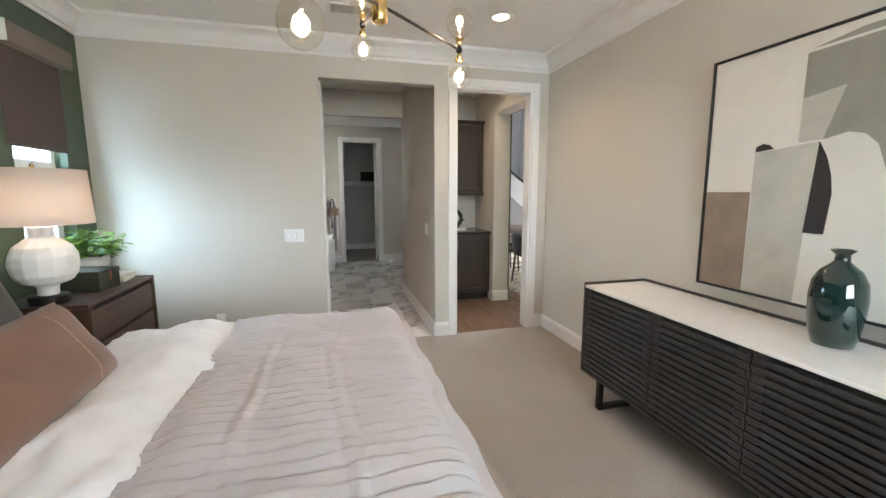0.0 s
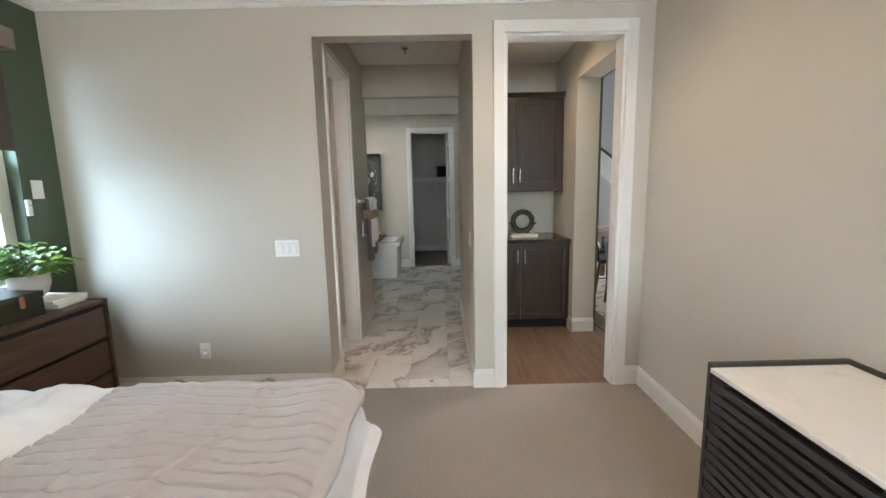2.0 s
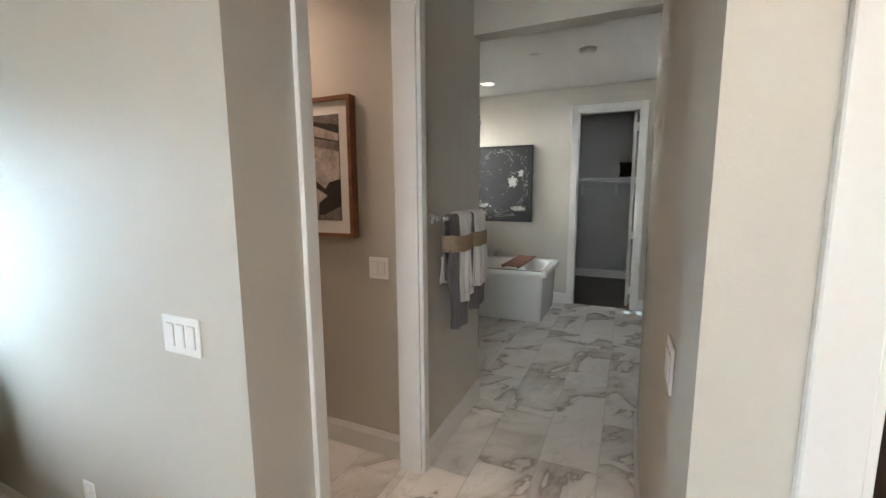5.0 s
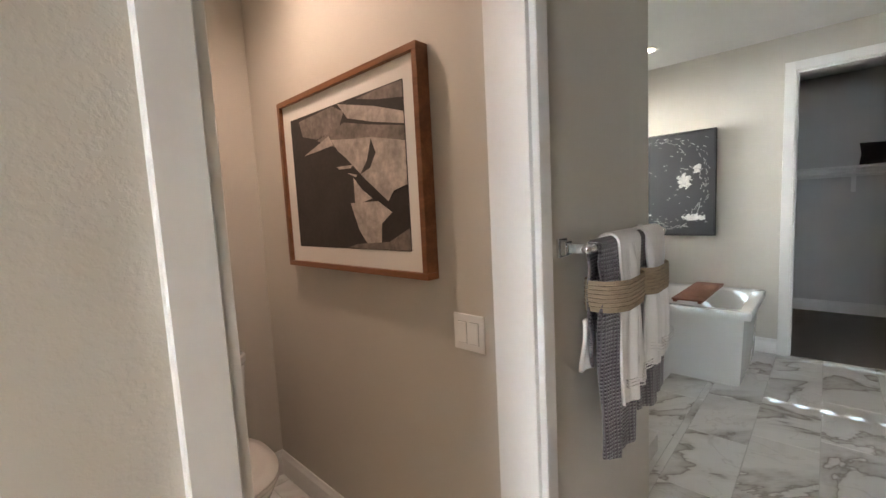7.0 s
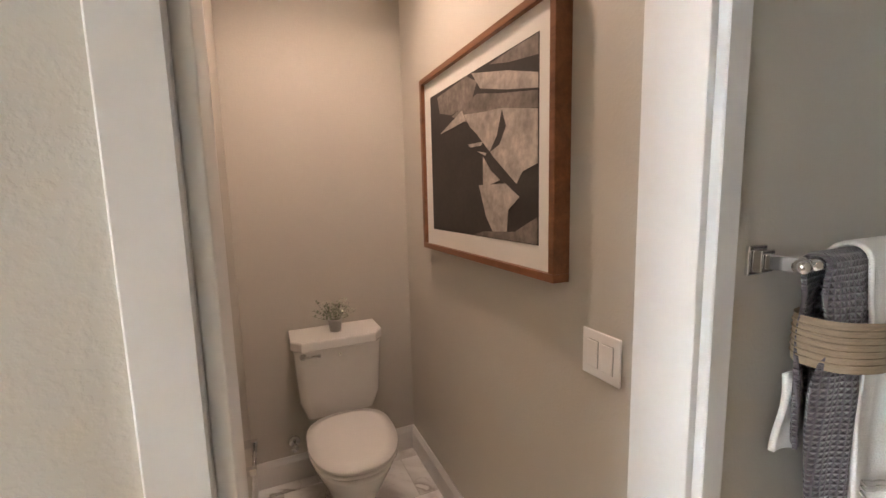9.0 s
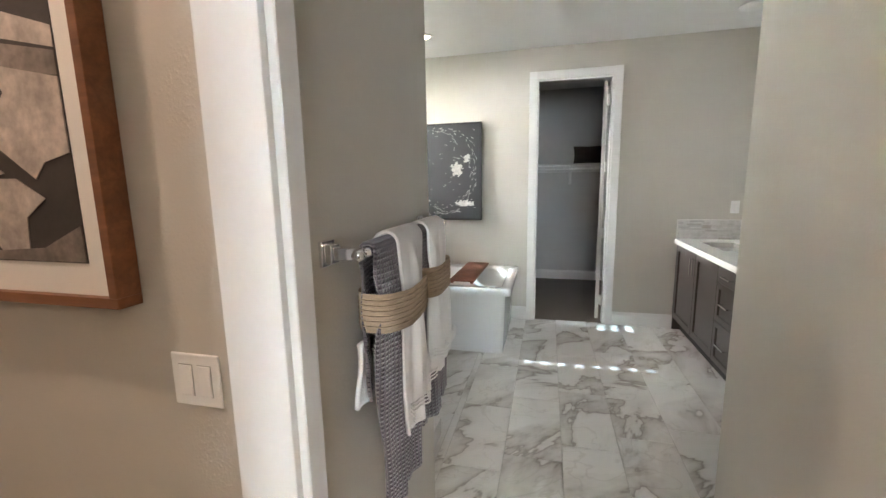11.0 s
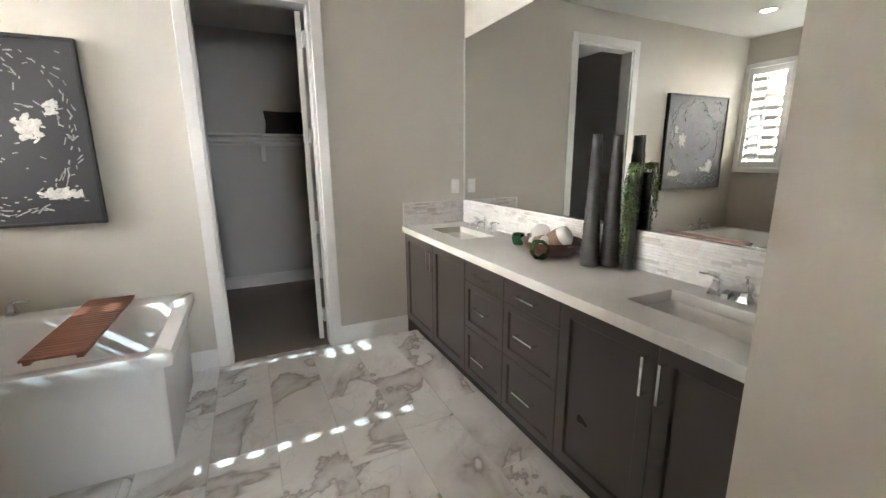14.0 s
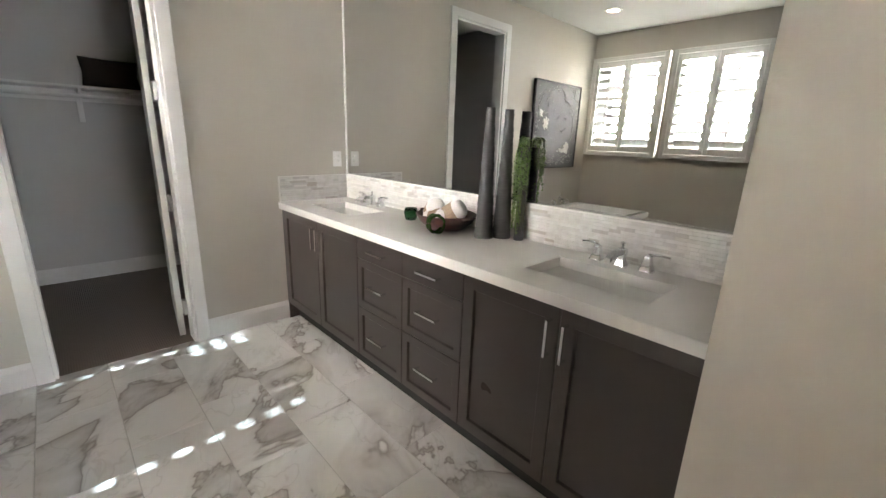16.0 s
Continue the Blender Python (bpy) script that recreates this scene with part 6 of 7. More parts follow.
for x0, x1, y0, y1 in SINKS:
    s = thing("undermount_sink", (0, 0, 0), "white rectangular undermount sink in the countertop", "sink", "vanity sinks")
    cx, cy, hx, hy = (x0 + x1) / 2, (y0 + y1) / 2, (x1 - x0) / 2, (y1 - y0) / 2
    rings = [ring_pts(cx, cy, hx + 0.012, hy + 0.012, 0.02, 0.8445), ring_pts(cx, cy, hx + 0.001, hy + 0.001, 0.02, 0.8445), ring_pts(cx, cy, hx - 0.006, hy - 0.012, 0.03, 0.82), ring_pts(cx, cy, hx - 0.02, hy - 0.05, 0.05, 0.785), ring_pts(cx, cy, hx - 0.05, hy - 0.12, 0.06, 0.765), ring_pts(cx, cy, 0.03, 0.03, 0.028, 0.760)]
    part("basin", loft(bmesh.new(), rings, cap_first=False), M_PORCELAIN, s)
    part("drain", lathe(bmesh.new(), [(0.022, 0.7605), (0.02, 0.763), (0.006, 0.762)], 20, at=(cx, cy, 0)), M_CHROME, s)
tap_set("faucet", (2.302, 6.315, 0.8905), "polished chrome widespread faucet with lever handles", -90, 0.102, 1.0)
tap_set("faucet", (2.302, 8.11, 0.8905), "polished chrome widespread faucet with lever handles", -90, 0.102, 1.0)

# round floor cap by the closet door
t = thing("floor_cap", (1.425, 8.462, 0.0005), "small round white cap on the tile floor", "cap")
part("plate", lathe(bmesh.new(), [(0.050, 0.0), (0.048, 0.004), (0.040, 0.005), (0.038, 0.0035)], 32, cap=False), M_PLASTIC, t)
part("centre", lathe(bmesh.new(), [(0.0378, 0.0008), (0.0378, 0.0034), (0.0, 0.0036)], 32, cap=False), M_PLASTIC, t)

# mirror
t = thing("vanity_mirror", (MX, 7.16, 1.083), "large frameless wall mirror above the vanity", "mirror")
part("mirror_glass", box(bmesh.new(), -0.008, -1.39, 0.004, -0.001, 1.382, 1.235), M_MIRROR, t)
part("bottom_channel", box(bmesh.new(), -0.0125, -1.39, -0.004, -0.0005, 1.382, 0.0035, 0.001), M_CHROME, t, "chrome bottom channel")
part("edge_strip", box(bmesh.new(), -0.012, 1.3825, -0.004, -0.0005, 1.402, 1.235, 0.001), M_TRIM, t, "white edge strip")

# mosaic splash
def mosaic_material():
    m, t, n, b = nodes_of("linear_marble_mosaic")
    geo = t.nodes.new("ShaderNodeNewGeometry")
    c = ramp(t, geo.outputs["Random Per Island"], ((0.0, (0.56, 0.52, 0.47)), (0.05, (0.64, 0.63, 0.62)), (0.14, (0.72, 0.705, 0.68)), (0.5, (0.77, 0.755, 0.735)), (1.0, (0.81, 0.80, 0.785))))
    cl = noise_node(t, coords(t), 30, 3)
    t.links.new(mixed(t, c, ramp(t, cl, ((0.3, (0.88, 0.87, 0.86)), (0.6, (1, 1, 1)))), 1.0), b.inputs["Base Color"])
    b.inputs["Roughness"].default_value = 0.22
    return m


M_MOSAIC = mosaic_material()


def splash(name, run, place, rz, label):
    """A strip of thin stone sticks, laid in rows, with a white top and end trim."""
    t = thing(name, place, label, "backsplash", rz=rz)
    part("backing", box(bmesh.new(), 0, -0.008, 0.0, run, -0.0005, 0.176), M_GROUT, t)
    rng = random.Random(int(run * 100))
    b = bmesh.new()
    h = 0.176 / 12
    for r in range(12):
        x = -rng.uniform(0, 0.08)
        while x < run:
            w = rng.choice((0.05, 0.075, 0.10, 0.12))
            x0, x1 = max(0.0005, x), min(run - 0.0005, x + w - 0.0012)
            if x1 - x0 > 0.006:
                d = rng.uniform(0.0105, 0.0125)
                vs = [b.verts.new((px, py, pz)) for px in (x0, x1) for py in (-d, -0.0085) for pz in (r * h + 0.0006, (r + 1) * h - 0.0006)]
                for q in ((0, 1, 5, 4), (0, 2, 3, 1), (4, 5, 7, 6), (1, 3, 7, 5), (0, 4, 6, 2)):
                    b.faces.new([vs[i] for i in q])
            x += w
    bmesh.ops.recalc_face_normals(b, faces=b.faces[:])
    tagged(part("stone_stick", b, M_MOSAIC, t, "pale marble mosaic sticks"), kind="stuff")
    part("top_trim", box(bmesh.new(), -0.0, -0.014, 0.1765, run, -0.0005, 0.186, 0.0015), M_QUARTZ, t)
    part("end_trim", box(bmesh.new(), -0.011, -0.014, 0.0, -0.0005, -0.0005, 0.186, 0.0015), M_QUARTZ, t)


splash("mosaic_backsplash", 2.79, (MX, 8.551, 0.8905), -90, "pale linear marble mosaic backsplash under the mirror")
splash("mosaic_sidesplash", 0.53, (1.832, FY, 0.8905), 0, "pale linear marble mosaic splash on end wall")

# tall vases, trailing plant, bowl of towels
M_BLACKCLAY = surface("ribbed_black_ceramic", (0.028, 0.026, 0.026), 0.42, var=0.2, scale=12, grain=40, stretch=(1, 1, 6), relief=0.5, depth=0.004)
for x, y, h, rb, rt, g in ((2.222, 6.985, 0.625, 0.048, 0.021, 0), (2.300, 6.935, 0.62, 0.048, 0.021, 1), (2.325, 6.845, 0.45, 0.024, 0.020, 2)):
    t = thing("tall_vase", (x, y, 0.8905), "tall tapered black ribbed vase on the vanity" if g < 2 else "shorter black vase holding the trailing plant", "vase", "black vases")
    prof = []
    for k in range(52):
        q = k / 51
        prof.append((rb + (rt - rb) * q ** 0.85 + 0.0012 * math.sin(q * 120) + 0.001 * math.sin(q * 47), h * q))
    prof = [(rb * 0.8, 0.0)] + prof + [(rt * 0.7, h), (rt * 0.6, h - 0.05)]
    part("body", lathe(bmesh.new(), prof, 32, cap=False), M_BLACKCLAY, t)
M_TRAIL = leaf_material("dark_green_trailing_leaf", (0.035, 0.075, 0.014), (0.14, 0.24, 0.045))
t = thing("trailing_plant", (2.315, 6.845, 1.335), "dark green trailing plant hanging from the vase", "plant")
rng = random.Random(12)
bm, stems = bmesh.new(), bmesh.new()
for i in range(17):
    a = rng.uniform(0, 6.283)
    c, s = math.cos(a), math.sin(a)
    reach = rng.uniform(0.024, 0.042)
    ln = rng.choice((rng.uniform(0.2, 0.36), rng.uniform(0.42, 0.50)))
    pts = []
    for k in range(13):
        q = k / 12
        out = reach * min(1.0, q * 4)
        px = min(c * out + 0.006 * math.sin(q * 9 + i), 0.034)
        pts.append(Vector((px, s * out + 0.008 * math.cos(q * 7 + i), 0.02 + 0.035 * math.sin(min(1.0, q * 4) * math.pi) - ln * max(0.0, q - 0.12))))
    tube(stems, pts, 0.0012, 4)
    for k in range(2, 13):
        for m in range(6):
            d = Vector((rng.uniform(-1, 1), rng.uniform(-1, 1), rng.uniform(-0.9, 0.3))).normalized()
            q = pts[k - 1].lerp(pts[k], m / 6)
            e = q + d * rng.uniform(0.010, 0.016)
            e.x = min(e.x, 0.04)
            blade(bm, q, e, rng.uniform(0.006, 0.010), 0.0, rng)
part("stems", stems, M_TRAIL, t)
part("foliage", bm, M_TRAIL, t)
M_BOWL = wood("dark_red_wood_bowl", (0.035, 0.012, 0.007), (0.08, 0.028, 0.016), 0.4, "x", 0.8)
t = thing("wooden_bowl", (2.20, 7.24, 0.8905), "dark wooden bowl filled with rolled towels", "bowl")
part("body", lathe(bmesh.new(), [(0.07, 0.0), (0.10, 0.008), (0.145, 0.045), (0.165, 0.085), (0.160, 0.088), (0.138, 0.05), (0.09, 0.018), (0.0, 0.014)], 48, cap=False), M_BOWL, t)
for s in (-1, 1):
    part("grip", tube(bmesh.new(), [(-0.035, s * 0.158, 0.078), (-0.025, s * 0.185, 0.085), (0.025, s * 0.185, 0.085), (0.035, s * 0.158, 0.078)], 0.007, 8), M_BOWL, t)
for x, y, z, rz, tilt in ((2.175, 7.315, 0.985, 62, 32), (2.175, 7.175, 0.990, 118, 32), (2.245, 7.25, 0.965, 90, 12), (2.14, 7.245, 0.955, 90, 8)):
    t = thing("rolled_towel", (x, y, z), "white rolled hand towel with tan paper band", "towel", "rolled towels")
    t.matrix_world = pose(x, y, z, 0, 0, rz) @ pose(0, 0, 0, 0, tilt, 0)
    prof = [(0.004, -0.078), (0.03, -0.078), (0.045, -0.070), (0.050, -0.05), (0.050, 0.05), (0.045, 0.070), (0.03, 0.078), (0.004, 0.078)]
    part("roll", lathe(bmesh.new(), prof, 28, m=pose(0, 0, 0, 0, 90)), M_TERRY, t)
    part("paper_band", lathe(bmesh.new(), [(0.0506, -0.03), (0.052, -0.029), (0.052, 0.029), (0.0506, 0.03)], 28, m=pose(0, 0, 0, 0, 90), cap=False), M_BURLAP, t, "tan paper band")
M_GREENGLASS = glass_material("green_glass", (0.05, 0.30, 0.12), 0.05)
t = thing("votive_holder", (2.20, 7.545, 0.8905), "dark green glass votive on the countertop", "candle holder")
part("glass", lathe(bmesh.new(), [(0.026, 0.0), (0.034, 0.006), (0.042, 0.045), (0.036, 0.072), (0.032, 0.072), (0.037, 0.045), (0.030, 0.010), (0.0, 0.009)], 32, cap=False), M_GREENGLASS, t)
part("candle", lathe(bmesh.new(), [(0.028, 0.0105), (0.0345, 0.04), (0.0, 0.041)], 24, cap=False), surface("pale_wax", (0.55, 0.56, 0.40), 0.6), t)
M_KNOT = surface("glossy_moss_green_resin", (0.025, 0.075, 0.015), 0.18, var=0.2, relief=0.0)
t = thing("knot_sculpture", (2.055, 7.165, 0.8905), "glossy green looped knot sculpture", "sculpture", rz=25)
for k, (rx, tilt) in enumerate(((0, 14), (70, -12))):
    pts = []
    for i in range(36):
        a = 2 * math.pi * i / 36
        c, s = math.cos(a), math.sin(a)
        p = Vector((0.0, math.copysign(abs(c) ** 0.7, c) * 0.046, 0.052 + math.copysign(abs(s) ** 0.7, s) * 0.043))
        pts.append(Matrix.Rotation(radians(rx), 3, "Z") @ (Matrix.Rotation(radians(tilt), 3, "X") @ (p - Vector((0, 0, 0.052))) * (0.95 if k else 1)) + Vector((0, 0, 0.058)))
    part("loop", tube(bmesh.new(), pts, 0.0072, 10, closed=True), M_KNOT, t)

# ---- bath windows with shutters ----
M_SHUTTER = surface("white_shutter_paint", (0.78, 0.78, 0.765), 0.4, var=0.02, relief=0.0)


def shutter_window(name, y0, y1, wide_leaks):
    z0, z1 = 1.23, 2.43
    w = tagged(new(name), "white plantation shutters over a bathroom window", "window", kind="structure")
    x = LX + 0.002
    part("shutter_frame", boxes((x, y0, z0, x + 0.04, y0 + 0.05, z1), (x, y1 - 0.05, z0, x + 0.04, y1, z1), (x, y0 + 0.05, z0, x + 0.04, y1 - 0.05, z0 + 0.05), (x, y0 + 0.05, z1 - 0.05, x + 0.04, y1 - 0.05, z1), bev=0.003), M_SHUTTER, w)
    part("window_frame", boxes((LX - 0.12, y0 + 0.03, 1.281, LX - 0.08, y0 + 0.075, 2.439), (LX - 0.12, y1 - 0.075, 1.281, LX - 0.08, y1 - 0.03, 2.439), (LX - 0.12, y0 + 0.075, 1.281, LX - 0.08, y1 - 0.075, 1.325), (LX - 0.12, y0 + 0.075, 2.395, LX - 0.08, y1 - 0.075, 2.439)), M_VINYL, w)
    part("pane", box(bmesh.new(), LX - 0.103, y0 + 0.075, 1.325, LX - 0.098, y1 - 0.075, 2.395), M_GLASS, w).visible_shadow = False
    mid = (y0 + y1) / 2
    for a0, a1, far in ((y0 + 0.052, mid - 0.001, False), (mid + 0.001, y1 - 0.052, True)):
        p = part("shutter_panel", boxes((x + 0.006, a0, z0 + 0.052, x + 0.034, a0 + 0.045, z1 - 0.052), (x + 0.006, a1 - 0.045, z0 + 0.052, x + 0.034, a1, z1 - 0.052),
                                        (x + 0.006, a0 + 0.045, z0 + 0.052, x + 0.034, a1 - 0.045, z0 + 0.12), (x + 0.006, a0 + 0.045, z1 - 0.12, x + 0.034, a1 - 0.045, z1 - 0.052), bev=0.002), M_SHUTTER, w)
        n = 9
        pitch = (z1 - z0 - 0.24) / n
        for k in range(n):
            z = z0 + 0.12 + pitch * (k + 0.5)
            b = bmesh.new()
            ell = [(0.062 * math.cos(q), 0.0055 * math.sin(q)) for q in [2 * math.pi * i / 14 for i in range(14)]]
            # Louvers are cut short here so leaking sun draws the patches indoors.
            lo = a0 + 0.047 + (0.15 if far and wide_leaks and k < 6 else 0.0)
            hi = a1 - 0.047 - (0.034 if far else 0.0) - (0.016 if far and not wide_leaks else 0.0) - (0.12 if far and wide_leaks and k > 4 else 0.0)
            m = Matrix.Translation((x + 0.02, 0, z)) @ Matrix.Rotation(radians(-44), 4, "Y")
            ra = [b.verts.new(m @ Vector((u, lo, v))) for u, v in ell]
            rb = [b.verts.new(m @ Vector((u, hi, v))) for u, v in ell]
            for i in range(14):
                b.faces.new((ra[i], ra[(i + 1) % 14], rb[(i + 1) % 14], rb[i]))
            b.faces.new(ra)
            b.faces.new(list(reversed(rb)))
            bmesh.ops.recalc_face_normals(b, faces=b.faces[:])
            part("louver", b, M_SHUTTER, p)
            # Made-up blocks split each leak slit into separate sun patches.
            for g0, g1 in ((a0 + 0.046, lo), (hi, a1 - 0.046)):
                if g1 - g0 > 0.01:
                    part("leak_block", box(bmesh.new(), x + 0.008, g0, z - 0.022, x + 0.032, g1 - 0.001, z + 0.022, 0.002), M_SHUTTER, p)
        part("tilt_rod", box(bmesh.new(), x + 0.078, (a0 + a1) / 2 - 0.005, z0 + 0.16, x + 0.086, (a0 + a1) / 2 + 0.005, z1 - 0.16, 0.002), M_SHUTTER, p)


shutter_window("window_3", 7.628, 8.555, True)
shutter_window("window_4", 6.65, 7.578, False)

# ---- pantry ----
def pantry_door(t, x0, x1, z0, z1, front, hx, hz0, hz1):
    o = part("door", shaker(x0 + 0.0015, x1 - 0.0015, z0, z1, front, "y", 0.06), M_ESPRESSO, t)
    o["facing"] = "y"
    pull("handle", o, (hx, front, hz0), (hx, front, hz1), M_NICKEL)


QX0, QXM, QX1 = PR + 0.122, 1.79, PX - 0.004
t = thing("base_cabinet", (0, 0, 0), "dark espresso base cabinet with two doors", "cabinet")
part("body", boxes((QX0, 5.0705, 0.10, QX1, 5.659, 0.874)), M_ESPRESSO, t)
# Shade below the doors is painted into this near-black kick board.
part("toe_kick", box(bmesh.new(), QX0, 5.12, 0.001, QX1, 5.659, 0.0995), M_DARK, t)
pantry_door(t, QX0 + 0.01, QXM, 0.105, 0.868, 5.05, QXM - 0.035, 0.68, 0.82)
pantry_door(t, QXM, QX1 - 0.012, 0.105, 0.868, 5.05, QXM + 0.035, 0.68, 0.82)
t = thing("pantry_countertop", (0, 0, 0), "dark brown stone pantry countertop", "countertop")
part("slab", box(bmesh.new(), QX0, 5.028, 0.875, QX1 + 0.002, 5.659, 0.913, 0.004), M_BLACKTOP, t)
t = thing("wall_cabinet", (0, 0, 0), "dark espresso wall cabinet with crown", "cabinet")
part("body", boxes((QX0, 5.3505, 1.375, QX1, 5.659, 2.30)), M_ESPRESSO, t)
pantry_door(t, QX0 + 0.01, QXM, 1.415, 2.285, 5.33, QXM - 0.035, 1.47, 1.61)
pantry_door(t, QXM, QX1 - 0.012, 1.415, 2.285, 5.33, QXM + 0.035, 1.47, 1.61)
part("light_rail", box(bmesh.new(), QX0, 5.326, 1.375, QX1 + 0.002, 5.35, 1.413, 0.003), M_ESPRESSO, t)
bm = bmesh.new()
sweep(bm, [(0, 0), (0.012, 0), (0.02, 0.015), (0.04, 0.035), (0.045, 0.045), (0, 0.045)], (QX0, 5.335, 2.3005), (QX1 + 0.002, 5.335, 2.3005), (0, -1, 0))
part("crown", bm, M_ESPRESSO, t)
t = thing("book", (1.86, 5.33, 0.9135), "white book lying on the pantry counter", "book", rz=3)
part("cover", boxes((-0.14, -0.10, 0, 0.14, 0.10, 0.003), (-0.14, -0.10, 0.029, 0.14, 0.10, 0.032), (-0.14, 0.097, 0.003, 0.14, 0.10, 0.029)), M_PAPER, t)
part("pages", box(bmesh.new(), -0.135, -0.096, 0.0031, 0.135, 0.0968, 0.0289), bpy.data.materials["page_edge"], t)
M_PATINA = surface("weathered_green_bronze", (0.045, 0.055, 0.045), 0.55, 0.4, var=0.3, scale=20, grain=90, relief=0.4, depth=0.003)
t = thing("ring_sculpture", (1.86, 5.33, 0.946), "weathered green ring sculpture on a book", "sculpture")
part("foot", box(bmesh.new(), -0.07, -0.03, 0.0, 0.07, 0.03, 0.016, 0.004), M_PATINA, t)
part("ring", tube(bmesh.new(), [(0.098 * math.cos(a), 0, 0.125 + 0.098 * math.sin(a)) for a in [2 * math.pi * i / 48 for i in range(48)]], [0.027 + 0.001 * math.sin(i * 2.1) for i in range(48)], 14, closed=True), M_PATINA, t)
for s in (-1, 1):
    part("lug", box(bmesh.new(), s * 0.13 - 0.012, -0.008, 0.095, s * 0.13 + 0.012, 0.008, 0.112, 0.003), M_PATINA, t)
t = thing("potted_plant", (1.56, 5.36, 0.9135), "small green leafy plant on pantry counter", "plant")
part("pot", lathe(bmesh.new(), [(0.04, 0), (0.055, 0.04), (0.058, 0.09), (0.05, 0.09), (0.048, 0.07)], 28, cap=False), M_POT, t)
rng = random.Random(31)
bm = bmesh.new()
for i in range(70):
    a, e, ln = rng.uniform(0, 6.283), rng.uniform(0.2, 1.4), rng.uniform(0.09, 0.17)
    base = Vector((0.03 * math.cos(a), 0.03 * math.sin(a), 0.07))
    blade(bm, base, base + Vector((math.cos(a) * math.cos(e), math.sin(a) * math.cos(e), math.sin(e))) * ln, rng.uniform(0.012, 0.02), 0.02, rng)
part("foliage", bm, M_FERN, t)

# ---- dining hall beyond the pantry ----
def rug_material():
    m, t, n, b = nodes_of("cream_and_blue_grey_rug")
    vec = coords(t, (1, 1, 1))
    ck = t.nodes.new("ShaderNodeTexVoronoi")
    ck.distance = "MANHATTAN"
    ck.feature = "F1"
    ck.inputs["Scale"].default_value = 3.2
    ck.inputs["Randomness"].default_value = 0.0
    t.links.new(vec, ck.inputs["Vector"])
    c = ramp(t, ck.outputs["Distance"], ((0.0, (0.46, 0.38, 0.28)), (0.28, (0.46, 0.38, 0.28)), (0.31, (0.20, 0.22, 0.24)), (0.42, (0.20, 0.22, 0.24)), (0.45, (0.50, 0.43, 0.33))))
    pile = noise_node(t, vec, 300, 2)
    t.links.new(mixed(t, c, ramp(t, pile, ((0.3, (0.8, 0.8, 0.8)), (0.7, (1, 1, 1)))), 1.0), b.inputs["Base Color"])
    b.inputs["Roughness"].default_value = 0.95
    bump(t, pile, b, 0.5, 0.003)
    return m


t = thing("area_rug", (4.0, 6.4, 0.0), "cream rug with blue-grey diamond pattern", "rug")
part("pile", box(bmesh.new(), -1.25, -2.6, 0.001, 1.25, 2.2, 0.012, 0.004), rug_material(), t)
M_TABLE = wood("brown_table_oak", (0.085, 0.05, 0.033), (0.16, 0.10, 0.065), 0.4, "y", 0.7)
t = thing("dining_table", (3.95, 6.35, 0.012), "long brown wooden dining table", "table")
part("tabletop", box(bmesh.new(), -0.52, -1.2, 0.715, 0.52, 1.2, 0.755, 0.006), M_TABLE, t)
part("apron_frame", boxes((-0.42, -1.08, 0.63, 0.42, -1.05, 0.7145), (-0.42, 1.05, 0.63, 0.42, 1.08, 0.7145), (-0.42, -1.05, 0.63, -0.39, 1.05, 0.7145), (0.39, -1.05, 0.63, 0.42, 1.05, 0.7145)), M_TABLE, t)
for x in (-0.40, 0.40):
    for y in (-1.06, 1.06):
        part("leg", box(bmesh.new(), x - 0.035, y - 0.035, 0.0, x + 0.035, y + 0.035, 0.63, 0.004), M_TABLE, t)
M_SEAT = surface("dark_grey_leather", (0.022, 0.020, 0.021), 0.5, var=0.15, grain=150, relief=0.15)
M_CHAIRW = wood("dark_brown_chair_wood", (0.05, 0.026, 0.018), (0.10, 0.055, 0.038), 0.4, "z", 1.0)
chair = thing("dining_chair", (3.24, 5.70, 0.012), "dark leather dining chair with brown wooden legs", "chair", "dining chairs")
part("seat", box(bmesh.new(), -0.20, -0.23, 0.42, 0.24, 0.23, 0.47, 0.02, 3), M_SEAT, chair)
for y in (-0.215, 0.215):
    part("rear_leg", tube(bmesh.new(), [(-0.25, y, 0.0), (-0.20, y, 0.43), (-0.22, y, 0.62), (-0.28, y, 0.80)], [0.014, 0.019, 0.018, 0.013], 10), M_CHAIRW, chair)
    part("front_leg", tube(bmesh.new(), [(0.22, y * 0.97, 0.0), (0.20, y * 0.97, 0.42)], [0.013, 0.019], 10), M_CHAIRW, chair)
    part("stretcher", tube(bmesh.new(), [(-0.225, y, 0.22), (0.21, y * 0.97, 0.25)], 0.009, 8), M_CHAIRW, chair)
b = bmesh.new()
rows = []
for i in range(11):
    u = -1 + 2 * i / 10
    rows.append([b.verts.new((-0.215 - 0.06 * (1 - u * u) - 0.05 * (z - 0.5) / 0.3, u * 0.215, z)) for z in (0.46, 0.55, 0.64, 0.73, 0.80 - 0.02 * u * u)])
for a, c in zip(rows, rows[1:]):
    for k in range(4):
        b.faces.new((a[k], c[k], c[k + 1], a[k + 1]))
o = part("backrest", b, M_SEAT, chair, smooth=True)
md = o.modifiers.new("thickness", "SOLIDIFY")
md.thickness = 0.022
copy_thing(chair, pose(3.24, 6.45, 0.012))
copy_thing(chair, pose(3.24, 7.20, 0.012))
copy_thing(chair, pose(4.66, 5.95, 0.012, 0, 0, 180))
copy_thing(chair, pose(4.66, 6.80, 0.012, 0, 0, 180))
t = thing("serving_bowl", (3.80, 6.78, 0.7675), "black shallow bowl of green fruit on table", "bowl")
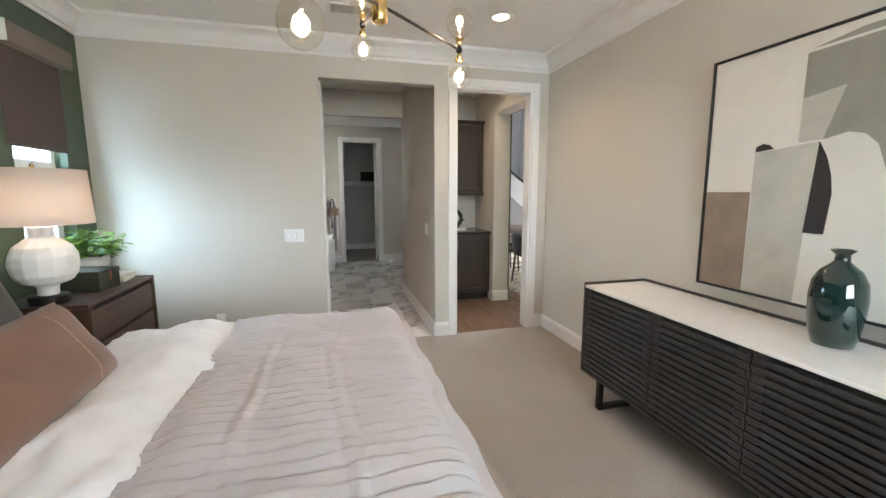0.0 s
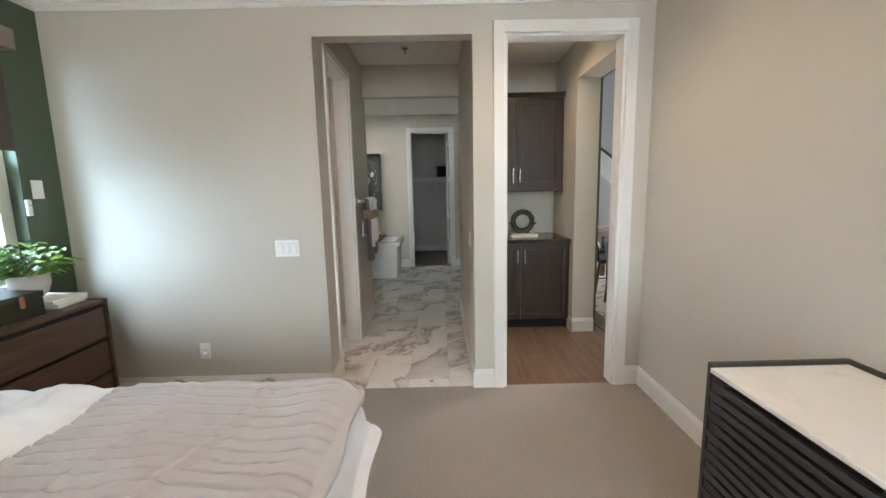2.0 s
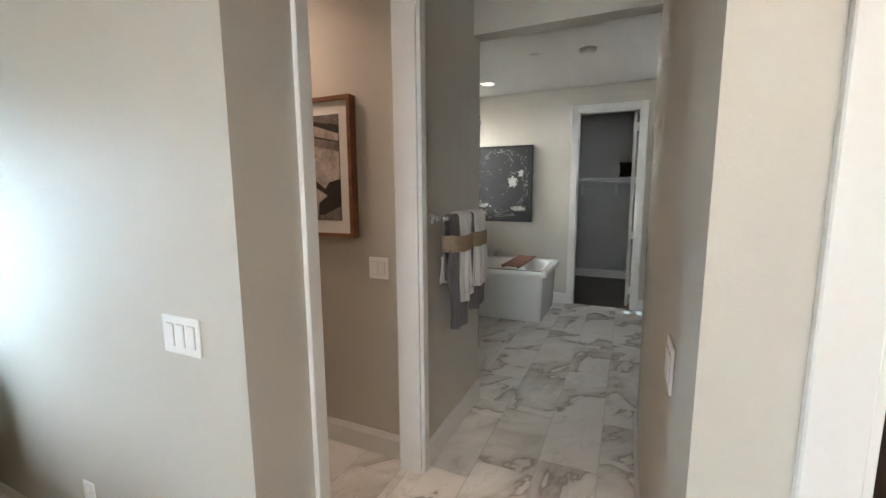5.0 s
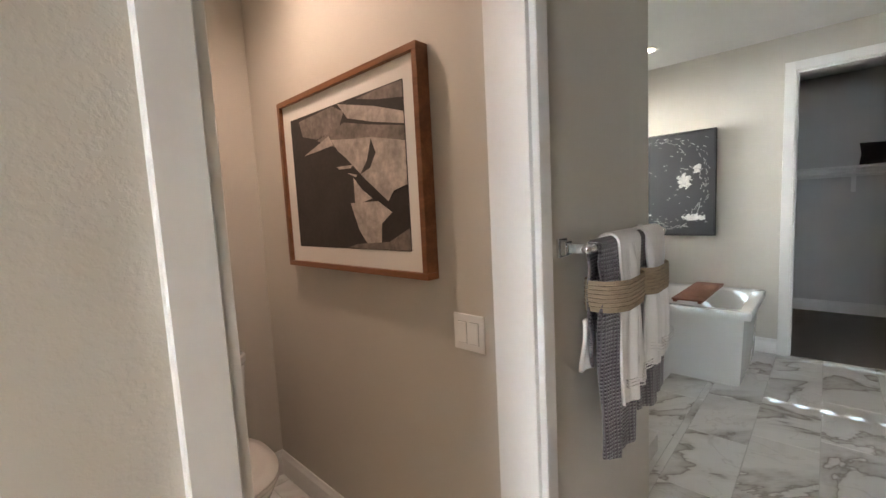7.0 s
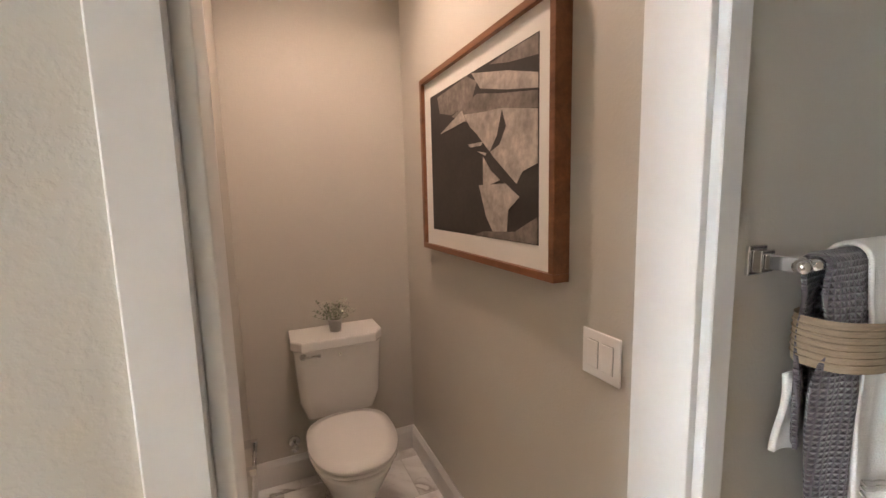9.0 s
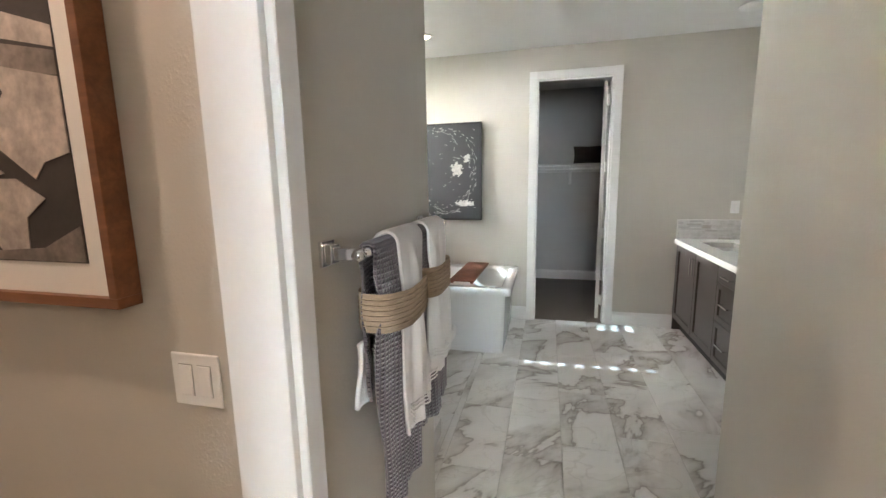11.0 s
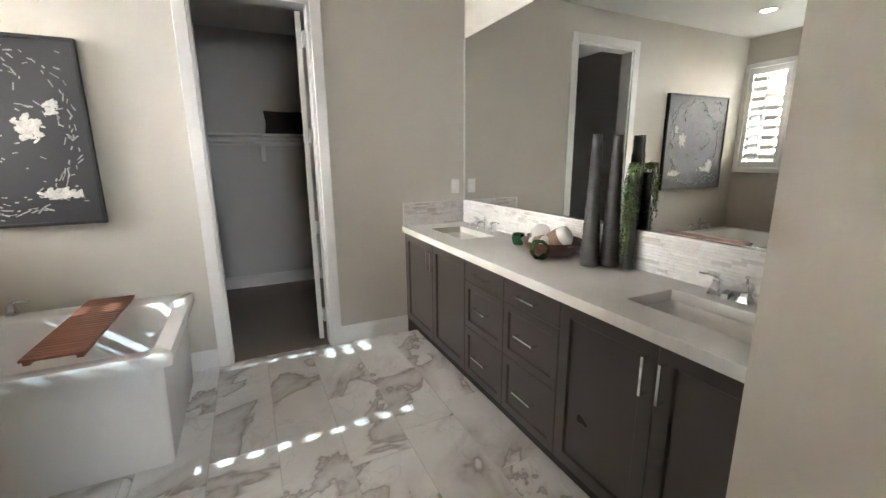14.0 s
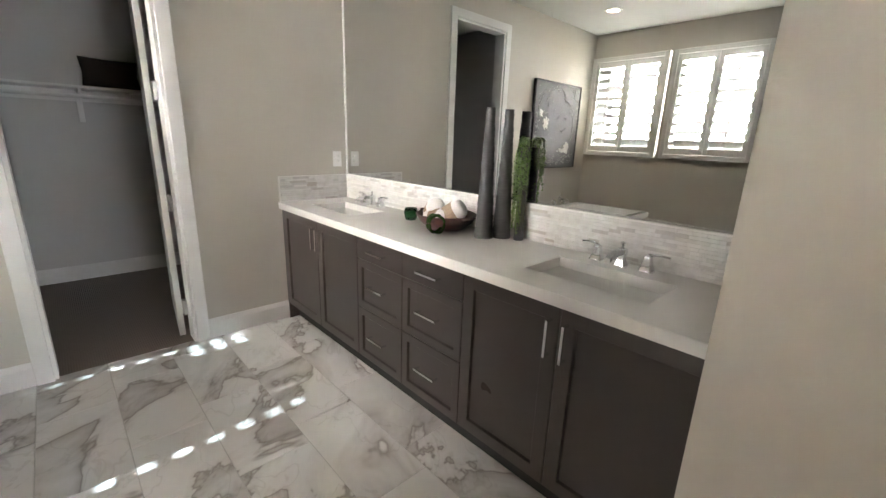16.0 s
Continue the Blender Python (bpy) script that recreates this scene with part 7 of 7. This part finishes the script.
part("body", lathe(bmesh.new(), [(0.06, 0.0), (0.09, 0.006), (0.17, 0.05), (0.21, 0.075), (0.205, 0.078), (0.16, 0.055), (0.07, 0.016), (0, 0.015)], 40, cap=False), M_IRON, t)
M_LIME = surface("green_fruit_skin", (0.06, 0.14, 0.015), 0.4, var=0.25, scale=20)
rng = random.Random(6)
for k in range(11):
    a = k * 2.4
    r = 0.0 if k == 10 else (0.10 if k < 7 else 0.05)
    z = 0.085 if k < 7 else 0.115
    f = thing("green_apple", (3.80 + r * math.cos(a), 6.78 + r * math.sin(a), 0.7675 + z - 0.02), "green fruit heaped in a black bowl", "fruit", "green fruit")
    part("flesh", lathe(bmesh.new(), [(0.004, -0.032), (0.022, -0.034), (0.036, -0.012), (0.037, 0.008), (0.026, 0.028), (0.008, 0.030), (0.002, 0.024)], 18), M_LIME, f)
    part("stalk", tube(bmesh.new(), [(0, 0, 0.024), (0.003, 0, 0.04)], 0.0014, 5), M_CHAIRW, f)

# stair with its balustrade
t = thing("staircase", (6.0, 11.5, 0), "white staircase with white balusters and dark handrail", "staircase")


def stair_z(y):
    return 2.10 - 0.385 * (12.7 - y)


M_RAILWOOD = wood("dark_handrail_wood", (0.02, 0.012, 0.009), (0.045, 0.027, 0.02), 0.35, "y", 1.0)
for k in range(12):
    y0 = 9.4 + k * 0.44
    z = max(0.03, stair_z(y0 + 0.44) - 0.92)
    part("tread", box(bmesh.new(), 0.02, y0 - 11.5, 0.001 if z < 0.2 else z - 0.2, 1.35, y0 + 0.47 - 11.5, z, 0.004), M_TRIM, t)
b = bmesh.new()
outline = [(9.3, 0.001), (14.6, 0.001), (14.6, stair_z(14.6) - 0.80), (9.3, max(0.05, stair_z(9.3) - 0.80))]
lo = [b.verts.new((-0.03, y - 11.5, z)) for y, z in outline]
hi = [b.verts.new((0.015, y - 11.5, z)) for y, z in outline]
b.faces.new(lo)
b.faces.new(list(reversed(hi)))
for i in range(4):
    b.faces.new((lo[i], hi[i], hi[(i + 1) % 4], lo[(i + 1) % 4]))
bmesh.ops.recalc_face_normals(b, faces=b.faces[:])
part("stringer", b, M_TRIM, t)
part("handrail", sweep(bmesh.new(), [(-0.03, -0.03), (0.03, -0.03), (0.035, 0.0), (0.02, 0.03), (-0.02, 0.03), (-0.035, 0.0)], (-0.008, 9.3 - 11.5, stair_z(9.3)), (-0.008, 14.6 - 11.5, stair_z(14.6)), (1, 0, 0)), M_RAILWOOD, t, "dark wooden handrail")
for k in range(36):
    y = 9.45 + k * 0.145
    part("baluster", box(bmesh.new(), -0.026, y - 0.018 - 11.5, max(0.05, stair_z(y) - 0.80) + 0.001, 0.01, y + 0.018 - 11.5, stair_z(y) - 0.03, 0.002), M_TRIM, t)
t = thing("framed_print", (7.395, 12.5, 1.33), "pale wide framed print on the stair wall", "picture", rz=-90)
part("frame", boxes((-0.55, -0.03, 0, 0.55, -0.001, 0.03), (-0.55, -0.03, 1.05, 0.55, -0.001, 1.08), (-0.55, -0.03, 0.03, -0.52, -0.001, 1.05), (0.52, -0.03, 0.03, 0.55, -0.001, 1.05), bev=0.002), M_PATINA, t)
part("print", box(bmesh.new(), -0.52, -0.018, 0.03, 0.52, -0.003, 1.05), M_AGREY, t)
part("upper_band", box(bmesh.new(), -0.519, -0.0205, 0.85, 0.519, -0.0185, 1.049), M_ALIGHT, t)

# ---- outside ----
M_LAND = surface("dry_garden_soil", (0.17, 0.14, 0.11), 0.95, var=0.2, scale=0.8, grain=20, relief=0.4, depth=0.01)
bm = bmesh.new()
for a0, a1, b0, b1 in ((-300, -1.66, -300, 300), (7.55, 300, -300, 300), (-1.66, 7.55, -300, -1.83), (-1.66, 7.55, 15.12, 300)):
    box(bm, a0, b0, -0.35, a1, b1, -0.25)
struct("ground", bm, M_LAND, "bare garden ground round the house", "ground")
struct("backdrop_garden_side", boxes((-4.1, -3.5, 1.25, -4.0, 5.9, 5.4)), M_SKYGLOW_BED, "bright hazy daylight beyond the bedroom windows", "backdrop")
struct("backdrop_back_yard", boxes((-1.4, -4.1, 0.9, 4.2, -4.0, 4.8)), M_SKYGLOW_SIDE, "bright hazy daylight beyond a bedroom window", "backdrop")
M_STUCCO = surface("pale_stucco", (0.55, 0.52, 0.47), 0.9, var=0.05, relief=0.4, depth=0.004)
# Added unseen wall: keeps the bedroom backdrop's glow out of the bath windows.
struct("wall_light_block", boxes((-4.59, 5.98, -0.249, -1.62, 6.10, 3.9)), M_STUCCO, "added stucco wall blocking bedroom backdrop light from the bath", "wall")
# Unseen wall added to carry the backdrop and cut light from below.
struct("wall_under_backdrop", boxes((-4.7, 6.13, -0.249, -4.6, 14.0, 1.499)), M_STUCCO, "added unseen stucco wall below the bathroom backdrop", "wall")
struct("backdrop_yard", boxes((-4.7, 6.13, 1.5, -4.6, 9.8, 3.85)), M_SKYGLOW_BATH, "bright hazy daylight beyond the bathroom windows", "backdrop")
M_HEDGE = leaf_material("dusty_hedge_leaf", (0.03, 0.06, 0.015), (0.12, 0.17, 0.05))
M_PETAL = surface("white_petal", (0.78, 0.77, 0.74), 0.7, var=0.03)
t = thing("flowering_shrub", (-2.7, 3.6, -0.25), "green garden shrub with white flowers outside window", "shrub")
rng = random.Random(17)
bm, fl, tr = bmesh.new(), bmesh.new(), bmesh.new()
for k in range(9):
    a = k * 0.7
    tube(tr, [(0.05 * math.cos(a), 0.05 * math.sin(a), 0), (0.3 * math.cos(a), 0.5 * math.sin(a), 0.7), (0.4 * math.cos(a), 0.8 * math.sin(a), 1.35)], [0.025, 0.015, 0.006], 6)
for i in range(1500):
    d = Vector((rng.gauss(0, 1), rng.gauss(0, 1), rng.gauss(0, 1))).normalized()
    q = Vector((d.x * 0.5, d.y * 1.1, 0.95 + d.z * 0.62)) * (0.75 + 0.25 * rng.random()) * (1 + 0.18 * noise.noise(d * 3))
    e = q + (d + Vector((rng.uniform(-0.7, 0.7), rng.uniform(-0.7, 0.7), rng.uniform(-0.3, 0.7)))).normalized() * rng.uniform(0.05, 0.09)
    blade(bm, q, e, rng.uniform(0.03, 0.05), 0.01, rng)
    if i % 22 == 0:
        for p in range(5):
            a = p * 1.257
            blade(fl, e, e + Vector((0.01, math.cos(a), math.sin(a))) * 0.035, 0.028, 0.0, rng)
part("branches", tr, M_CHAIRW, t)
tagged(part("foliage", bm, M_HEDGE, t), kind="stuff")
part("flowers", fl, M_PETAL, t, "white flowers")

# ---- laid floors, piece by piece ----
def laid(name, label, material, area, width, length, gap, stagger, bed_mat, top=0.004, shift=0.0, start=0.0):
    """Rows of alike boards or tiles along y over the rectangles of area, each piece a child of the floor."""
    fl = tagged(new(name), label, "floor", kind="structure")
    bm = bmesh.new()
    for x0, y0, x1, y1 in area:
        box(bm, x0, y0, -0.10, x1, y1, -0.004)
    part("bed", bm, bed_mat, fl)
    cache = {}
    for x0, y0, x1, y1 in area:
        k0 = math.floor((x0 - shift) / width)
        while k0 * width + shift < x1 - 1e-6:
            a0, a1 = max(x0, k0 * width + shift), min(x1, (k0 + 1) * width + shift)
            off = (start + k0 * stagger) % 1.0 * length
            j = math.floor((y0 - off) / length)
            while j * length + off < y1 - 1e-6:
                b0, b1 = max(y0, j * length + off), min(y1, (j + 1) * length + off)
                if a1 - a0 > 0.012 and b1 - b0 > 0.012:
                    w, l = round(a1 - a0 - gap, 4), round(b1 - b0 - gap, 4)
                    if (w, l) not in cache:
                        pm = bmesh.new()
                        box(pm, -w / 2, -l / 2, -0.0038, w / 2, l / 2, top - 0.004, 0.0012, 1)
                        me = bpy.data.meshes.new("tile" if "tile" in label else "plank")
                        pm.to_mesh(me)
                        pm.free()
                        me.materials.append(material)
                        cache[(w, l)] = me
                    piece("tile" if "tile" in label else "plank", cache[(w, l)], fl, pose((a0 + a1) / 2, (b0 + b1) / 2, 0))
                j += 1
            k0 += 1
    return fl


laid("floor_bath", "polished marble-look porcelain tile floor", M_TILE,
     [(PL - 0.12, NY + 0.02, PR + 0.05, PE), (TX, TY0, PL - 0.12, TY1), (LX, PE, PL - 0.12, FY + 0.03), (PL - 0.12, PE, MX, FY + 0.03), (LX, TY1 + 0.1, PL - 0.12, PE)], 0.305, 0.61, 0.003, 0.24, M_GROUT, shift=0.128, start=0.094)
laid("floor_hall", "brown oak plank floor", M_PLANK, [(PR + 0.12, NY + 0.02, 2.6, 5.70), (2.6, 3.0, 5.6, 9.0)], 0.185, 1.9, 0.0015, 0.37, M_DARK)
struct("floor_hall_far", boxes((5.6, 3.0, -0.1, 7.45, 15.05, 0.0), (2.6, 9.0, -0.1, 5.6, 15.05, 0.0)), M_PLANK, "brown oak floor in the hall", "floor")
